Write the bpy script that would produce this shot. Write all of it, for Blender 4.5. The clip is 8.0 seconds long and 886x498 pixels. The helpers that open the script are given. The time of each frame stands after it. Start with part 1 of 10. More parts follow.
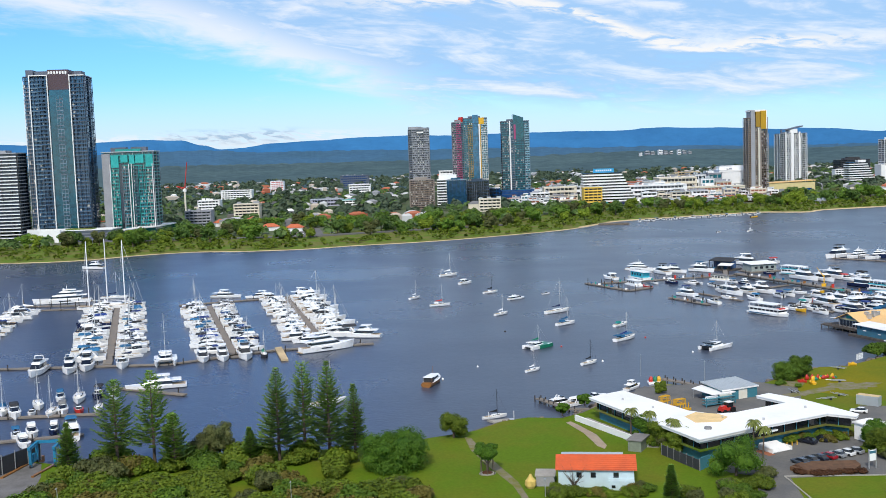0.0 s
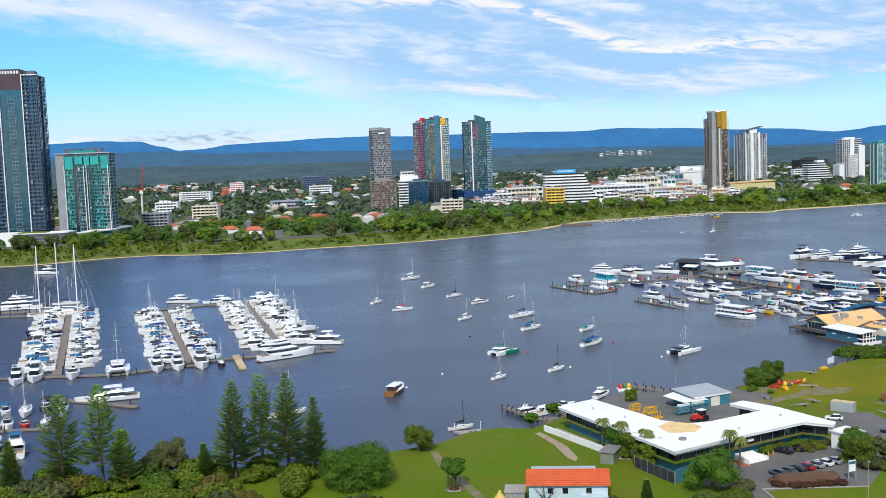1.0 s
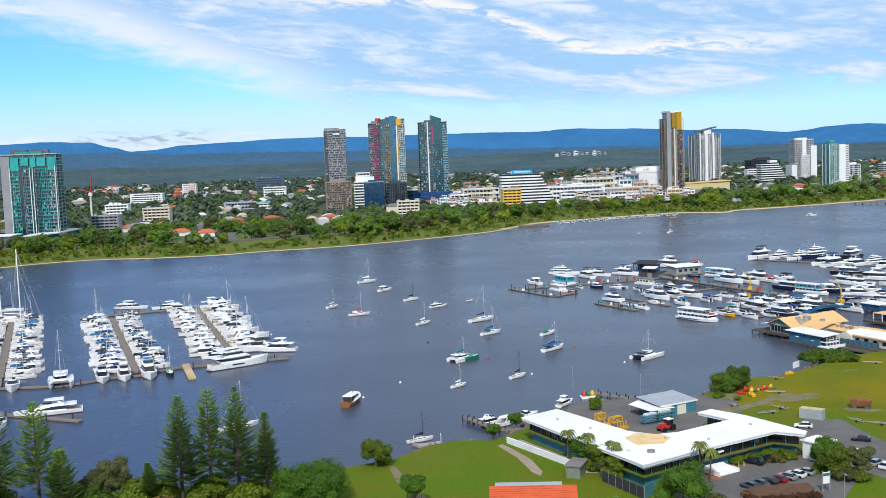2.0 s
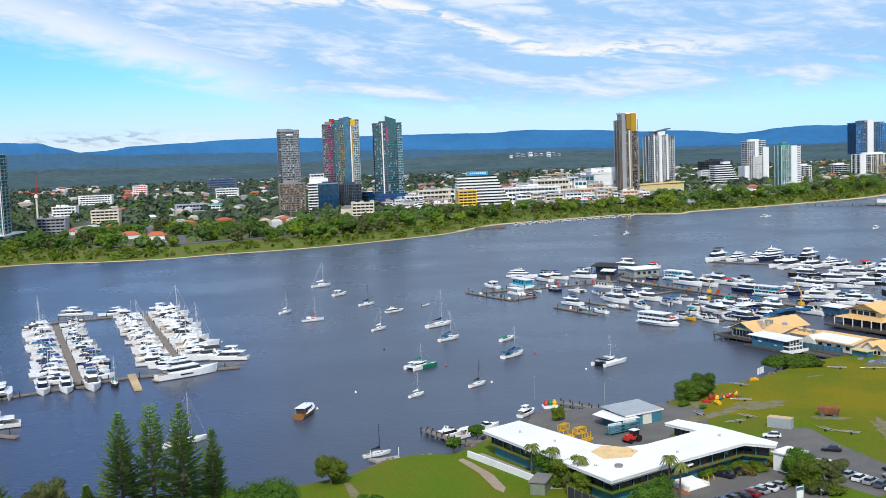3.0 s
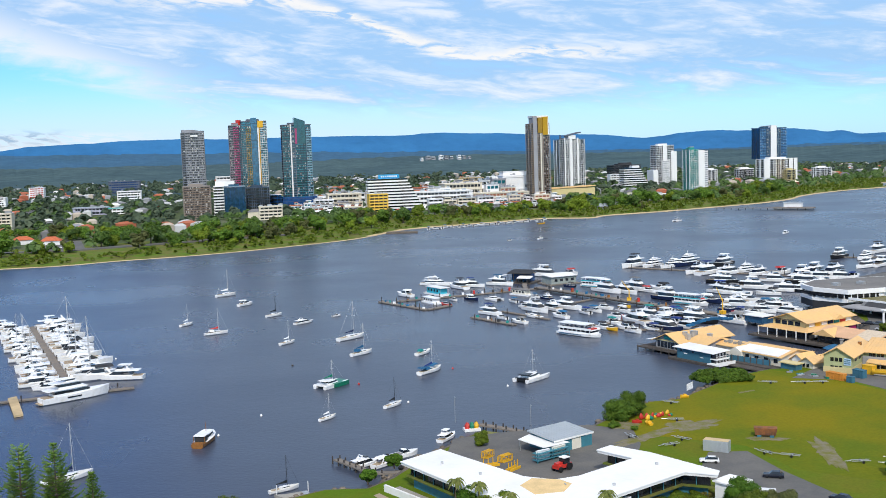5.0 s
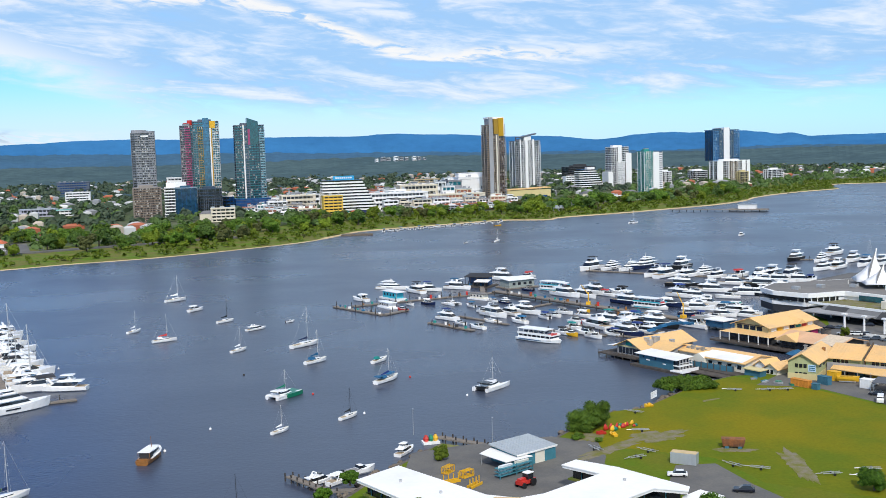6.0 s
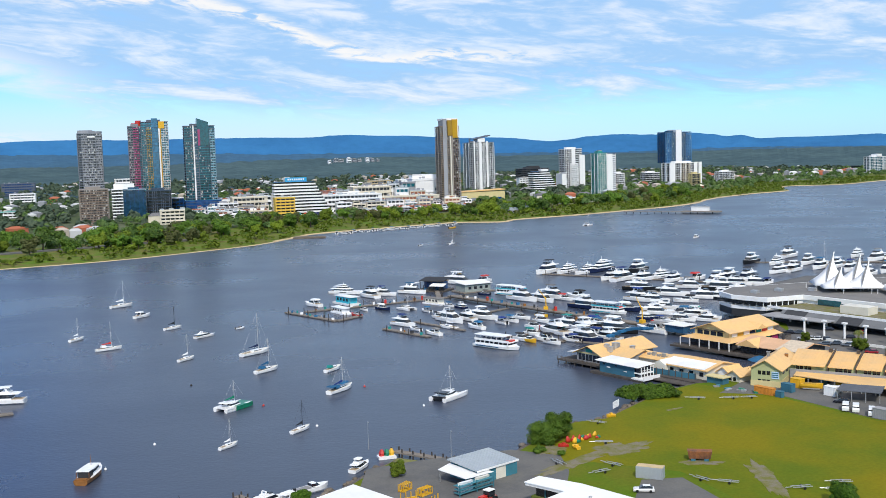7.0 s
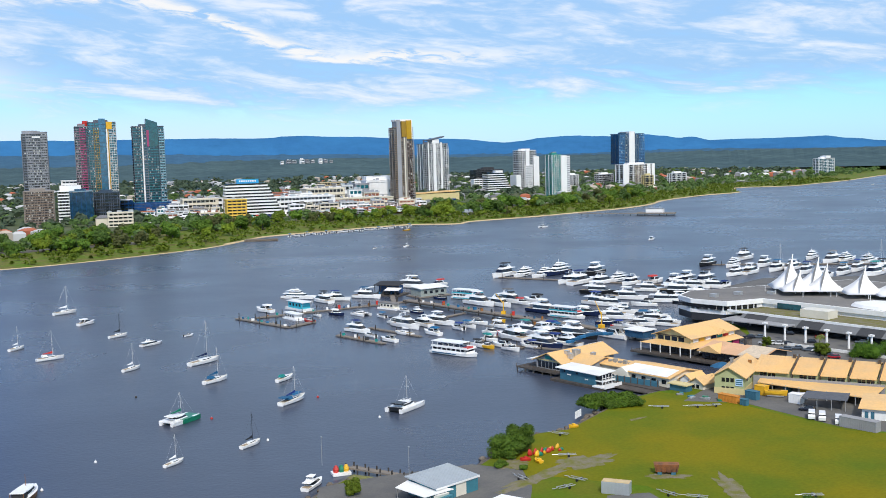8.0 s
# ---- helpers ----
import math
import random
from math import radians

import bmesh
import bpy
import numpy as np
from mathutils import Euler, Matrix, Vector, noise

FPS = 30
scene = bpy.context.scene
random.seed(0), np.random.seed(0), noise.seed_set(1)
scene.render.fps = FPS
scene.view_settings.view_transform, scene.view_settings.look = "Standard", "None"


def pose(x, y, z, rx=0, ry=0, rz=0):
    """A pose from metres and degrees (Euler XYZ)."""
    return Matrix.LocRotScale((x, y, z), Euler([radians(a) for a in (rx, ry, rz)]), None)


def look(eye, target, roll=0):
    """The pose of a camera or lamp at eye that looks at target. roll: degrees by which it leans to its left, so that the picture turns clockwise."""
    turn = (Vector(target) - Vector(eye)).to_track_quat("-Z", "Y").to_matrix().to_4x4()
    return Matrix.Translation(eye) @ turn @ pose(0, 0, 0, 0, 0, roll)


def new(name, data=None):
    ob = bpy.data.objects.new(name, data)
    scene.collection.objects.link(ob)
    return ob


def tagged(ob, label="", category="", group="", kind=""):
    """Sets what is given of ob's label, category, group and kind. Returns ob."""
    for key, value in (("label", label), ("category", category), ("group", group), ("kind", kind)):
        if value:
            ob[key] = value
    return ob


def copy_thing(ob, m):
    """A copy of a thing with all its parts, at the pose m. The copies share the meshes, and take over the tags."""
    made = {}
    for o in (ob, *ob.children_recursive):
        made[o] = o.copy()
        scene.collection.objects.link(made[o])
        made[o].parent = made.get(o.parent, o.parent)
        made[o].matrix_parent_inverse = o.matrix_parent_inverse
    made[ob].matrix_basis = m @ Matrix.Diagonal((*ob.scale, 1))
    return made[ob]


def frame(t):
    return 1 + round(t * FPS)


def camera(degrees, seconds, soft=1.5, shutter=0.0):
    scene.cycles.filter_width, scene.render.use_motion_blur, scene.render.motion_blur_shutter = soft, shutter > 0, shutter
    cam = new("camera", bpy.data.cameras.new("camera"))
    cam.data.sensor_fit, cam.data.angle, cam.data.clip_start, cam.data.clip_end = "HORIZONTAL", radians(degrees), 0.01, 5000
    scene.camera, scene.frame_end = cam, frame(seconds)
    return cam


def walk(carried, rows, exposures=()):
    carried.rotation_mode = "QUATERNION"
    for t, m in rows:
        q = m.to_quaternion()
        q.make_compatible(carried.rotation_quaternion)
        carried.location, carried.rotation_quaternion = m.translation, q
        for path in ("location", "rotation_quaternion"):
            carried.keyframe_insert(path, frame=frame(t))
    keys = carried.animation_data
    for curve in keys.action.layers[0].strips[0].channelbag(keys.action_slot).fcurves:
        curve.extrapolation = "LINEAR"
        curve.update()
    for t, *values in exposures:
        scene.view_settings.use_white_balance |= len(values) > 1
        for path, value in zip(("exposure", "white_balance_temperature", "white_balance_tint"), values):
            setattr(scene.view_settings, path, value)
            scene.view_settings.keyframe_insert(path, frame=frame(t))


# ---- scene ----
# camera: an aerial glide over the spit, turning slowly to the right
cam = camera(45.84, 8.0, soft=0.65)
PATH = [
    (0.0, 0.00, -0.00, 73.00, -4.981, 2.037, -0.000),
    (0.5, -0.27, 5.34, 73.07, -4.985, 2.115, -1.007),
    (1.0, -0.39, 10.79, 73.16, -5.012, 2.149, -2.102),
    (1.5, -0.41, 16.32, 73.28, -5.046, 2.193, -3.294),
    (3.0, -0.08, 33.06, 73.56, -5.106, 2.195, -7.007),
    (3.5, 0.34, 38.66, 73.63, -5.118, 2.147, -8.243),
    (4.0, 0.84, 44.34, 73.71, -5.131, 2.104, -9.480),
    (4.5, 1.34, 49.92, 73.85, -5.136, 1.987, -10.718),
    (6.0, 3.55, 65.94, 74.29, -5.160, 1.765, -14.416),
    (6.5, 4.57, 71.25, 74.41, -5.169, 1.701, -15.696),
    (7.0, 5.61, 76.62, 74.53, -5.159, 1.634, -16.982),
    (7.5, 6.86, 81.98, 74.65, -5.160, 1.596, -18.256),
    (8.0, 8.20, 87.20, 74.78, -5.164, 1.566, -19.518),
]
walk(cam, [(t, pose(x, y, z, 90 + pitch, 0, yaw) @ pose(0, 0, 0, 0, 0, -lean)) for t, x, y, z, pitch, lean, yaw in PATH])

# ---------------------------------------------------------------- sky, sun
SUN_EL, SUN_AZ = 43.0, 192.0  # degrees; azimuth clockwise from the way ahead
world = bpy.data.worlds.new("sky")
scene.world = world
world.use_nodes = True
wn, wl = world.node_tree.nodes, world.node_tree.links
wn.clear()


def wmath(op, a, b=None, c=None, clamp=False):
    n = wn.new("ShaderNodeMath")
    n.operation, n.use_clamp = op, clamp
    for i, val in enumerate((a, b, c)):
        if val is None:
            continue
        if isinstance(val, (int, float)):
            n.inputs[i].default_value = val
        else:
            wl.new(val, n.inputs[i])
    return n.outputs[0]


def wramp(value, lo, hi):
    n = wn.new("ShaderNodeMapRange")
    n.interpolation_type = "SMOOTHSTEP"
    wl.new(value, n.inputs["Value"])
    n.inputs["From Min"].default_value, n.inputs["From Max"].default_value = lo, hi
    return n.outputs[0]


def wmix(fac, a, b):
    n = wn.new("ShaderNodeMix")
    n.data_type = "RGBA"
    if isinstance(fac, (int, float)):
        n.inputs[0].default_value = fac
    else:
        wl.new(fac, n.inputs[0])
    for i, val in ((6, a), (7, b)):
        if isinstance(val, tuple):
            n.inputs[i].default_value = (*val, 1)
        else:
            wl.new(val, n.inputs[i])
    return n.outputs[2]


sky = wn.new("ShaderNodeTexSky")
sky.sky_type, sky.sun_disc = "NISHITA", False
sky.sun_elevation, sky.sun_rotation = radians(SUN_EL), radians(SUN_AZ)
sky.air_density, sky.dust_density, sky.ozone_density = 1.0, 0.3, 2.5
wco = wn.new("ShaderNodeTexCoord").outputs["Generated"]
wsep = wn.new("ShaderNodeSeparateXYZ")
wl.new(wco, wsep.inputs[0])
az = wmath("ARCTAN2", wsep.outputs[0], wsep.outputs[1])      # radians, right of the way ahead
el = wmath("ARCSINE", wsep.outputs[2])
slant = wmath("MULTIPLY_ADD", az, 0.10, el)                   # the streets of cloud run down to the right
flat = wn.new("ShaderNodeCombineXYZ")                         # high cloud seen at a low angle is drawn out sideways
wl.new(az, flat.inputs[0]), wl.new(wmath("MULTIPLY", slant, 4.6), flat.inputs[1])


def wnoise(scale, detail, rough, seed, distortion=0.0, lacunarity=2.0):
    n = wn.new("ShaderNodeTexNoise")
    m = wn.new("ShaderNodeMapping")
    m.inputs["Location"].default_value = (seed, seed * 0.37, 0)
    wl.new(flat.outputs[0], m.inputs[0]), wl.new(m.outputs[0], n.inputs["Vector"])
    n.inputs["Scale"].default_value, n.inputs["Detail"].default_value = scale, detail
    n.inputs["Roughness"].default_value, n.inputs["Distortion"].default_value = rough, distortion
    return n.outputs["Fac"]


big, mid, fine, shred = wnoise(4.0, 3, 0.5, 3.1), wnoise(10, 6, 0.60, 7.7, 0.6), wnoise(34, 5, 0.55, 1.3, 0.8), wnoise(55, 4, 0.6, 4.9, 0.4)
# cover: the lower edge of the high cloud climbs to the left, where the open sky shows
edge = wmath("MULTIPLY_ADD", wramp(az, 0.06, -0.36), 0.100, 0.040)
over = wmath("SUBTRACT", el, edge)
clearing = wmath("MULTIPLY", wramp(el, 0.17, 0.25), wmath("MULTIPLY", wramp(az, 0.05, -0.22), wramp(az, -1.5, -0.9)))    # open sky higher up to the left
cover = wmath("MULTIPLY_ADD", wramp(over, -0.042, 0.050), 0.75, wmath("MULTIPLY_ADD", big, 0.5, -0.22))
cover = wmath("ADD", cover, wmath("MULTIPLY", clearing, -1.2))
shape = wmath("ADD", cover, wmath("ADD", wmath("MULTIPLY_ADD", mid, 1.1, -0.55), wmath("MULTIPLY_ADD", fine, 0.20, -0.10)))
cloud = wmath("MULTIPLY", wramp(shape, 0.16, 0.70), wramp(el, 0.020, 0.055))
# bright along its torn lower edge, grey-lilac where it is thick
lit = wramp(wmath("ADD", wmath("MULTIPLY", mid, 0.95), wmath("MULTIPLY", fine, 0.30)), 0.54, 0.86)
lit = wmath("MAXIMUM", lit, wmath("MULTIPLY", wramp(over, 0.050, 0.010), wramp(az, 0.05, -0.10)))
# one long bright streak in the high cloud
line = wmath("ADD", wmath("MULTIPLY", wramp(az, 0.26, 0.04), 0.055), 0.0935)
line = wmath("SUBTRACT", wmath("ADD", el, wmath("ADD", wmath("MULTIPLY_ADD", mid, 0.030, -0.015), wmath("MULTIPLY_ADD", fine, 0.014, -0.007))), line)
streak = wmath("MULTIPLY", wramp(wmath("ABSOLUTE", line), 0.0095, 0.001), wmath("MULTIPLY", wramp(az, 0.46, 0.30), wramp(az, -0.16, 0.04)))
streak = wmath("MULTIPLY", streak, wramp(fine, 0.36, 0.52))
low = wmath("MULTIPLY", wramp(el, 0.085, 0.012), wramp(az, 0.75, -0.10))
haze = wmath("MULTIPLY_ADD", low, 0.60, wmath("MULTIPLY", wramp(el, 0.10, 0.0), 0.28))
clear = wn.new("ShaderNodeVectorMath")
clear.operation = "MULTIPLY"
wl.new(sky.outputs[0], clear.inputs[0])
clear.inputs[1].default_value = (0.062, 0.118, 0.196)
deep = wn.new("ShaderNodeVectorMath")                      # the open sky deepens towards the zenith
deep.operation = "MULTIPLY"
wl.new(clear.outputs[0], deep.inputs[0])
wl.new(wmix(wramp(el, 0.18, 0.42), (1.0, 1.0, 1.0), (0.74, 0.84, 0.94)), deep.inputs[1])
blue = wmix(haze, deep.outputs[0], (0.76, 0.90, 1.03))
cloud_colour = wmix(lit, (0.405, 0.640, 0.945), (0.90, 0.95, 1.02))
cloud_colour = wmix(wramp(el, 0.45, 0.75), cloud_colour, (0.90, 0.92, 0.95))   # thinner and whiter overhead
col = wmix(wmath("MULTIPLY", cloud, 0.9), blue, cloud_colour)
scrap = wmath("MULTIPLY", wmath("MULTIPLY", wramp(el, 0.016, 0.024), wramp(el, 0.036, 0.027)), wmath("MULTIPLY", wramp(az, -0.27, -0.235), wramp(az, -0.11, -0.16)))
puff = wmath("MULTIPLY", wmath("MULTIPLY", wramp(el, 0.012, 0.020), wramp(el, 0.033, 0.026)), wmath("MULTIPLY", wramp(az, -0.46, -0.34), wramp(az, -0.02, -0.15)))
col = wmix(wmath("MULTIPLY", wmath("MULTIPLY", puff, wramp(shred, 0.40, 0.56)), 0.7), col, (0.92, 0.96, 1.0))
col = wmix(wmath("MULTIPLY", wmath("MULTIPLY", scrap, wramp(shred, 0.42, 0.66)), 0.75), col, (0.26, 0.46, 0.70))   # low scraps of cloud over the range
col = wmix(wmath("MULTIPLY", streak, 0.95), col, (1.0, 1.0, 1.0))
bg = wn.new("ShaderNodeBackground")
wl.new(col, bg.inputs[0])
bg.inputs[1].default_value = 1.0
wl.new(bg.outputs[0], wn.new("ShaderNodeOutputWorld").inputs[0])

sun = new("sun", bpy.data.lights.new("sun", "SUN"))
sun.data.energy, sun.data.angle, sun.data.color = 3.35, radians(4.0), (1.0, 0.955, 0.88)
sa, se = radians(SUN_AZ), radians(SUN_EL)
sun.matrix_basis = look((math.sin(sa) * math.cos(se) * 900, math.cos(sa) * math.cos(se) * 900, math.sin(se) * 900), (0, 0, 0))
scene.view_settings.exposure = -0.06

# ---------------------------------------------------------------- materials
def mat(name, colour, rough=0.6, metal=0.0, vary=0.12, scale=1.0, fine=12.0, bump=0.0, other=None, patch=0.5, rand=0.0, spec=0.5):
    """A procedural surface: a colour, a second colour or shade in patches, fine grain, relief, and a spread from object to object."""
    m = bpy.data.materials.new(name)
    m.use_nodes = True
    n, l = m.node_tree.nodes, m.node_tree.links
    b = n["Principled BSDF"]
    b.inputs["Roughness"].default_value, b.inputs["Metallic"].default_value = rough, metal
    b.inputs["Specular IOR Level"].default_value = spec
    co = n.new("ShaderNodeTexCoord").outputs["Object"]

    def noise_at(s, d):
        t = n.new("ShaderNodeTexNoise")
        l.new(co, t.inputs["Vector"])
        t.inputs["Scale"].default_value, t.inputs["Detail"].default_value, t.inputs["Roughness"].default_value = s, d, 0.6
        return t.outputs["Fac"]

    def mix(fac, a, c, mode="MIX"):
        t = n.new("ShaderNodeMix")
        t.data_type, t.blend_type = "RGBA", mode
        if isinstance(fac, (int, float)):
            t.inputs[0].default_value = fac
        else:
            l.new(fac, t.inputs[0])
        for i, val in ((6, a), (7, c)):
            if isinstance(val, tuple):
                t.inputs[i].default_value = (*val, 1)
            else:
                l.new(val, t.inputs[i])
        return t.outputs[2]

    def spread(value, lo, hi, a, c):
        t = n.new("ShaderNodeMapRange")
        l.new(value, t.inputs["Value"])
        for k, val in zip(("From Min", "From Max", "To Min", "To Max"), (lo, hi, a, c)):
            t.inputs[k].default_value = val
        return t.outputs[0]

    def shade(colour_in, value):
        t = n.new("ShaderNodeVectorMath")
        t.operation = "SCALE"
        l.new(colour_in, t.inputs[0]), l.new(value, t.inputs["Scale"])
        return t.outputs[0]

    second = other or tuple(c * (1 - vary * 1.6) for c in colour)
    coarse, grain = noise_at(scale, 4), noise_at(scale * fine, 5)
    col = mix(spread(coarse, patch - 0.12, patch + 0.12, 0, 1), colour, second)
    col = shade(col, spread(grain, 0.25, 0.75, 1 - vary, 1 + vary))
    if rand:
        col = shade(col, spread(n.new("ShaderNodeObjectInfo").outputs["Random"], 0, 1, 1 - rand, 1 + rand))
    l.new(col, b.inputs["Base Color"])
    if bump:
        t = n.new("ShaderNodeBump")
        t.inputs["Strength"].default_value, t.inputs["Distance"].default_value = 0.6, bump
        l.new(grain, t.inputs["Height"]), l.new(t.outputs[0], b.inputs["Normal"])
    return m


def leaf_mat(name, a, c, rand=0.18):
    """Foliage: every clump its own shade, a little light through the leaf."""
    m = bpy.data.materials.new(name)
    m.use_nodes = True
    n, l = m.node_tree.nodes, m.node_tree.links
    b = n["Principled BSDF"]
    b.inputs["Roughness"].default_value = 0.65
    b.inputs["Specular IOR Level"].default_value = 0.25
    mix = n.new("ShaderNodeMix")
    mix.data_type = "RGBA"
    mix.inputs[6].default_value, mix.inputs[7].default_value = (*a, 1), (*c, 1)
    l.new(n.new("ShaderNodeNewGeometry").outputs["Random Per Island"], mix.inputs[0])
    rng = n.new("ShaderNodeMapRange")
    l.new(n.new("ShaderNodeObjectInfo").outputs["Random"], rng.inputs["Value"])
    rng.inputs["To Min"].default_value, rng.inputs["To Max"].default_value = 1 - rand, 1 + rand
    sc = n.new("ShaderNodeVectorMath")
    sc.operation = "SCALE"
    l.new(mix.outputs[2], sc.inputs[0]), l.new(rng.outputs[0], sc.inputs["Scale"])
    l.new(sc.outputs[0], b.inputs["Base Color"])
    thin = n.new("ShaderNodeBsdfTranslucent")
    both = n.new("ShaderNodeMixShader")
    both.inputs[0].default_value = 0.30
    l.new(sc.outputs[0], thin.inputs[0])
    l.new(b.outputs[0], both.inputs[1]), l.new(thin.outputs[0], both.inputs[2]), l.new(both.outputs[0], n["Material Output"].inputs[0])
    return m


def glass_mat(name, colour, rough=0.06, rand=0.35):
    """Window glass by day: a dark room behind a reflecting pane, each row a little different."""
    m = mat(name, colour, rough, vary=0.3, scale=0.25, fine=6, rand=rand, spec=0.9)
    m.node_tree.nodes["Principled BSDF"].inputs["IOR"].default_value = 1.6
    return m


def water_mat():
    m = bpy.data.materials.new("sheltered_water")
    m.use_nodes = True
    n, l = m.node_tree.nodes, m.node_tree.links
    b = n["Principled BSDF"]
    b.inputs["IOR"].default_value = 1.33
    co = n.new("ShaderNodeTexCoord").outputs["Object"]
    heights = []
    for s, d, stretch in ((0.60, 3, 1.5), (0.13, 3, 1.3), (0.010, 4, 1.0)):
        mp = n.new("ShaderNodeMapping")
        mp.inputs["Scale"].default_value = (1.0, stretch, 1)
        mp.inputs["Rotation"].default_value = (0, 0, 0.5)
        l.new(co, mp.inputs[0])
        t = n.new("ShaderNodeTexNoise")
        l.new(mp.outputs[0], t.inputs["Vector"])
        t.inputs["Scale"].default_value, t.inputs["Detail"].default_value = s, d
        heights.append(t.outputs["Fac"])
    bump = n.new("ShaderNodeBump")
    bump.inputs["Strength"].default_value, bump.inputs["Distance"].default_value = 0.30, 0.20
    l.new(heights[0], bump.inputs["Height"])
    bump2 = n.new("ShaderNodeBump")
    bump2.inputs["Strength"].default_value, bump2.inputs["Distance"].default_value = 0.12, 0.5
    l.new(heights[1], bump2.inputs["Height"]), l.new(bump.outputs[0], bump2.inputs["Normal"])
    l.new(bump2.outputs[0], b.inputs["Normal"])
    rng = n.new("ShaderNodeMapRange")       # wind lanes: rougher and smoother patches
    l.new(heights[2], rng.inputs["Value"])
    rng.inputs["From Min"].default_value, rng.inputs["From Max"].default_value = 0.35, 0.65
    rng.inputs["To Min"].default_value, rng.inputs["To Max"].default_value = 0.24, 0.33
    l.new(rng.outputs[0], b.inputs["Roughness"])
    mix = n.new("ShaderNodeMix")
    mix.data_type = "RGBA"
    mix.inputs[6].default_value, mix.inputs[7].default_value = (0.043, 0.055, 0.086, 1), (0.049, 0.061, 0.093, 1)
    l.new(heights[2], mix.inputs[0]), l.new(mix.outputs[2], b.inputs["Base Color"])
    return m


WATER = water_mat()
GRASS = mat("mown_grass", (0.088, 0.150, 0.007), 0.9, vary=0.16, scale=0.05, fine=30, other=(0.128, 0.140, 0.012), patch=0.56, spec=0.1)
FIELD = mat("dry_field_grass", (0.185, 0.162, 0.005), 0.9, vary=0.16, scale=0.028, fine=40, other=(0.100, 0.138, 0.007), patch=0.5, spec=0.1)
ROUGH_GRASS = mat("rough_grass", (0.095, 0.165, 0.016), 0.9, vary=0.3, scale=0.06, fine=9, other=(0.15, 0.14, 0.045), spec=0.1)
SAND = mat("beach_sand", (0.55, 0.42, 0.24), 0.95, vary=0.12, scale=0.05, fine=10, other=(0.33, 0.25, 0.15), patch=0.6)
SUBURB = mat("suburban_ground", (0.065, 0.095, 0.028), 0.95, vary=0.3, scale=0.012, fine=12, other=(0.12, 0.12, 0.085), patch=0.60)
ASPHALT = mat("asphalt", (0.10, 0.10, 0.10), 0.9, vary=0.14, scale=0.12, fine=20, other=(0.135, 0.13, 0.12))
CONCRETE = mat("weathered_concrete", (0.36, 0.34, 0.30), 0.85, vary=0.12, scale=0.2, fine=12, other=(0.27, 0.255, 0.23))
DIRT = mat("bare_dirt", (0.19, 0.165, 0.115), 0.95, vary=0.18, scale=0.42, fine=10, other=(0.135, 0.135, 0.018), patch=0.50)
ROCK = mat("revetment_rock", (0.17, 0.14, 0.11), 0.9, vary=0.3, scale=0.6, fine=6, rand=0.3)
DECK = mat("timber_decking", (0.175, 0.158, 0.142), 0.85, vary=0.2, scale=0.3, fine=14, other=(0.22, 0.185, 0.15))
PILE = mat("dark_pile", (0.06, 0.052, 0.045), 0.8, vary=0.25, scale=0.8)
GEL = mat("white_gelcoat", (0.84, 0.84, 0.84), 0.25, vary=0.03, scale=0.4, other=(0.70, 0.69, 0.66), patch=0.62, rand=0.06)
CREAM = mat("cream_gelcoat", (0.72, 0.68, 0.58), 0.3, vary=0.05, scale=0.4, rand=0.08)
NAVY = mat("navy_paint", (0.012, 0.022, 0.07), 0.2, vary=0.1, scale=0.5)
BLACKP = mat("black_paint", (0.015, 0.016, 0.018), 0.3, vary=0.15, scale=0.5)
TINT = mat("tinted_window", (0.014, 0.018, 0.024), 0.06, vary=0.2, scale=0.6, spec=0.8)
BLUEC = mat("blue_canvas", (0.014, 0.125, 0.27), 0.8, vary=0.15, scale=0.7, rand=0.3)
TEALC = mat("teal_canvas", (0.01, 0.26, 0.24), 0.8, vary=0.15, scale=0.7)
CYANP = mat("bright_cyan_paint", (0.035, 0.42, 0.55), 0.5, vary=0.1, scale=0.5)
GREENP = mat("green_paint", (0.005, 0.18, 0.10), 0.35, vary=0.12, scale=0.7)
REDP = mat("red_paint", (0.55, 0.035, 0.025), 0.45, vary=0.12, scale=0.6, rand=0.1)
GREYC = mat("grey_canvas", (0.22, 0.22, 0.22), 0.85, vary=0.15, scale=0.7, rand=0.3)
CHARCOAL = mat("charcoal_canvas", (0.030, 0.032, 0.038), 0.85, vary=0.2, scale=0.7, rand=0.3)
ROYAL = mat("royal_blue_canvas", (0.012, 0.040, 0.20), 0.8, vary=0.15, scale=0.7, rand=0.3)
WOODB = mat("varnished_wood", (0.30, 0.13, 0.035), 0.35, vary=0.2, scale=0.8)
TEAK = mat("teak_deck", (0.40, 0.31, 0.21), 0.75, vary=0.12, scale=0.8)
METAL = mat("galvanised_metal", (0.50, 0.51, 0.52), 0.4, metal=0.5, vary=0.1, scale=0.6)
ALU = mat("mast_aluminium", (0.62, 0.62, 0.62), 0.4, metal=0.3, vary=0.06, scale=0.6)
DARKSPAR = mat("dark_spar", (0.03, 0.032, 0.036), 0.4, vary=0.1, scale=0.6)
WHITE = mat("white_paint", (0.80, 0.80, 0.79), 0.55, vary=0.04, scale=0.15, other=(0.70, 0.69, 0.67), patch=0.62)
ROOFW = mat("white_membrane_roof", (0.84, 0.84, 0.84), 0.5, vary=0.03, scale=0.08, other=(0.75, 0.75, 0.745), patch=0.63)
TANROOF = mat("sand_coloured_metal_roof", (0.76, 0.47, 0.185), 0.6, vary=0.08, scale=0.10, other=(0.66, 0.43, 0.20), patch=0.54)
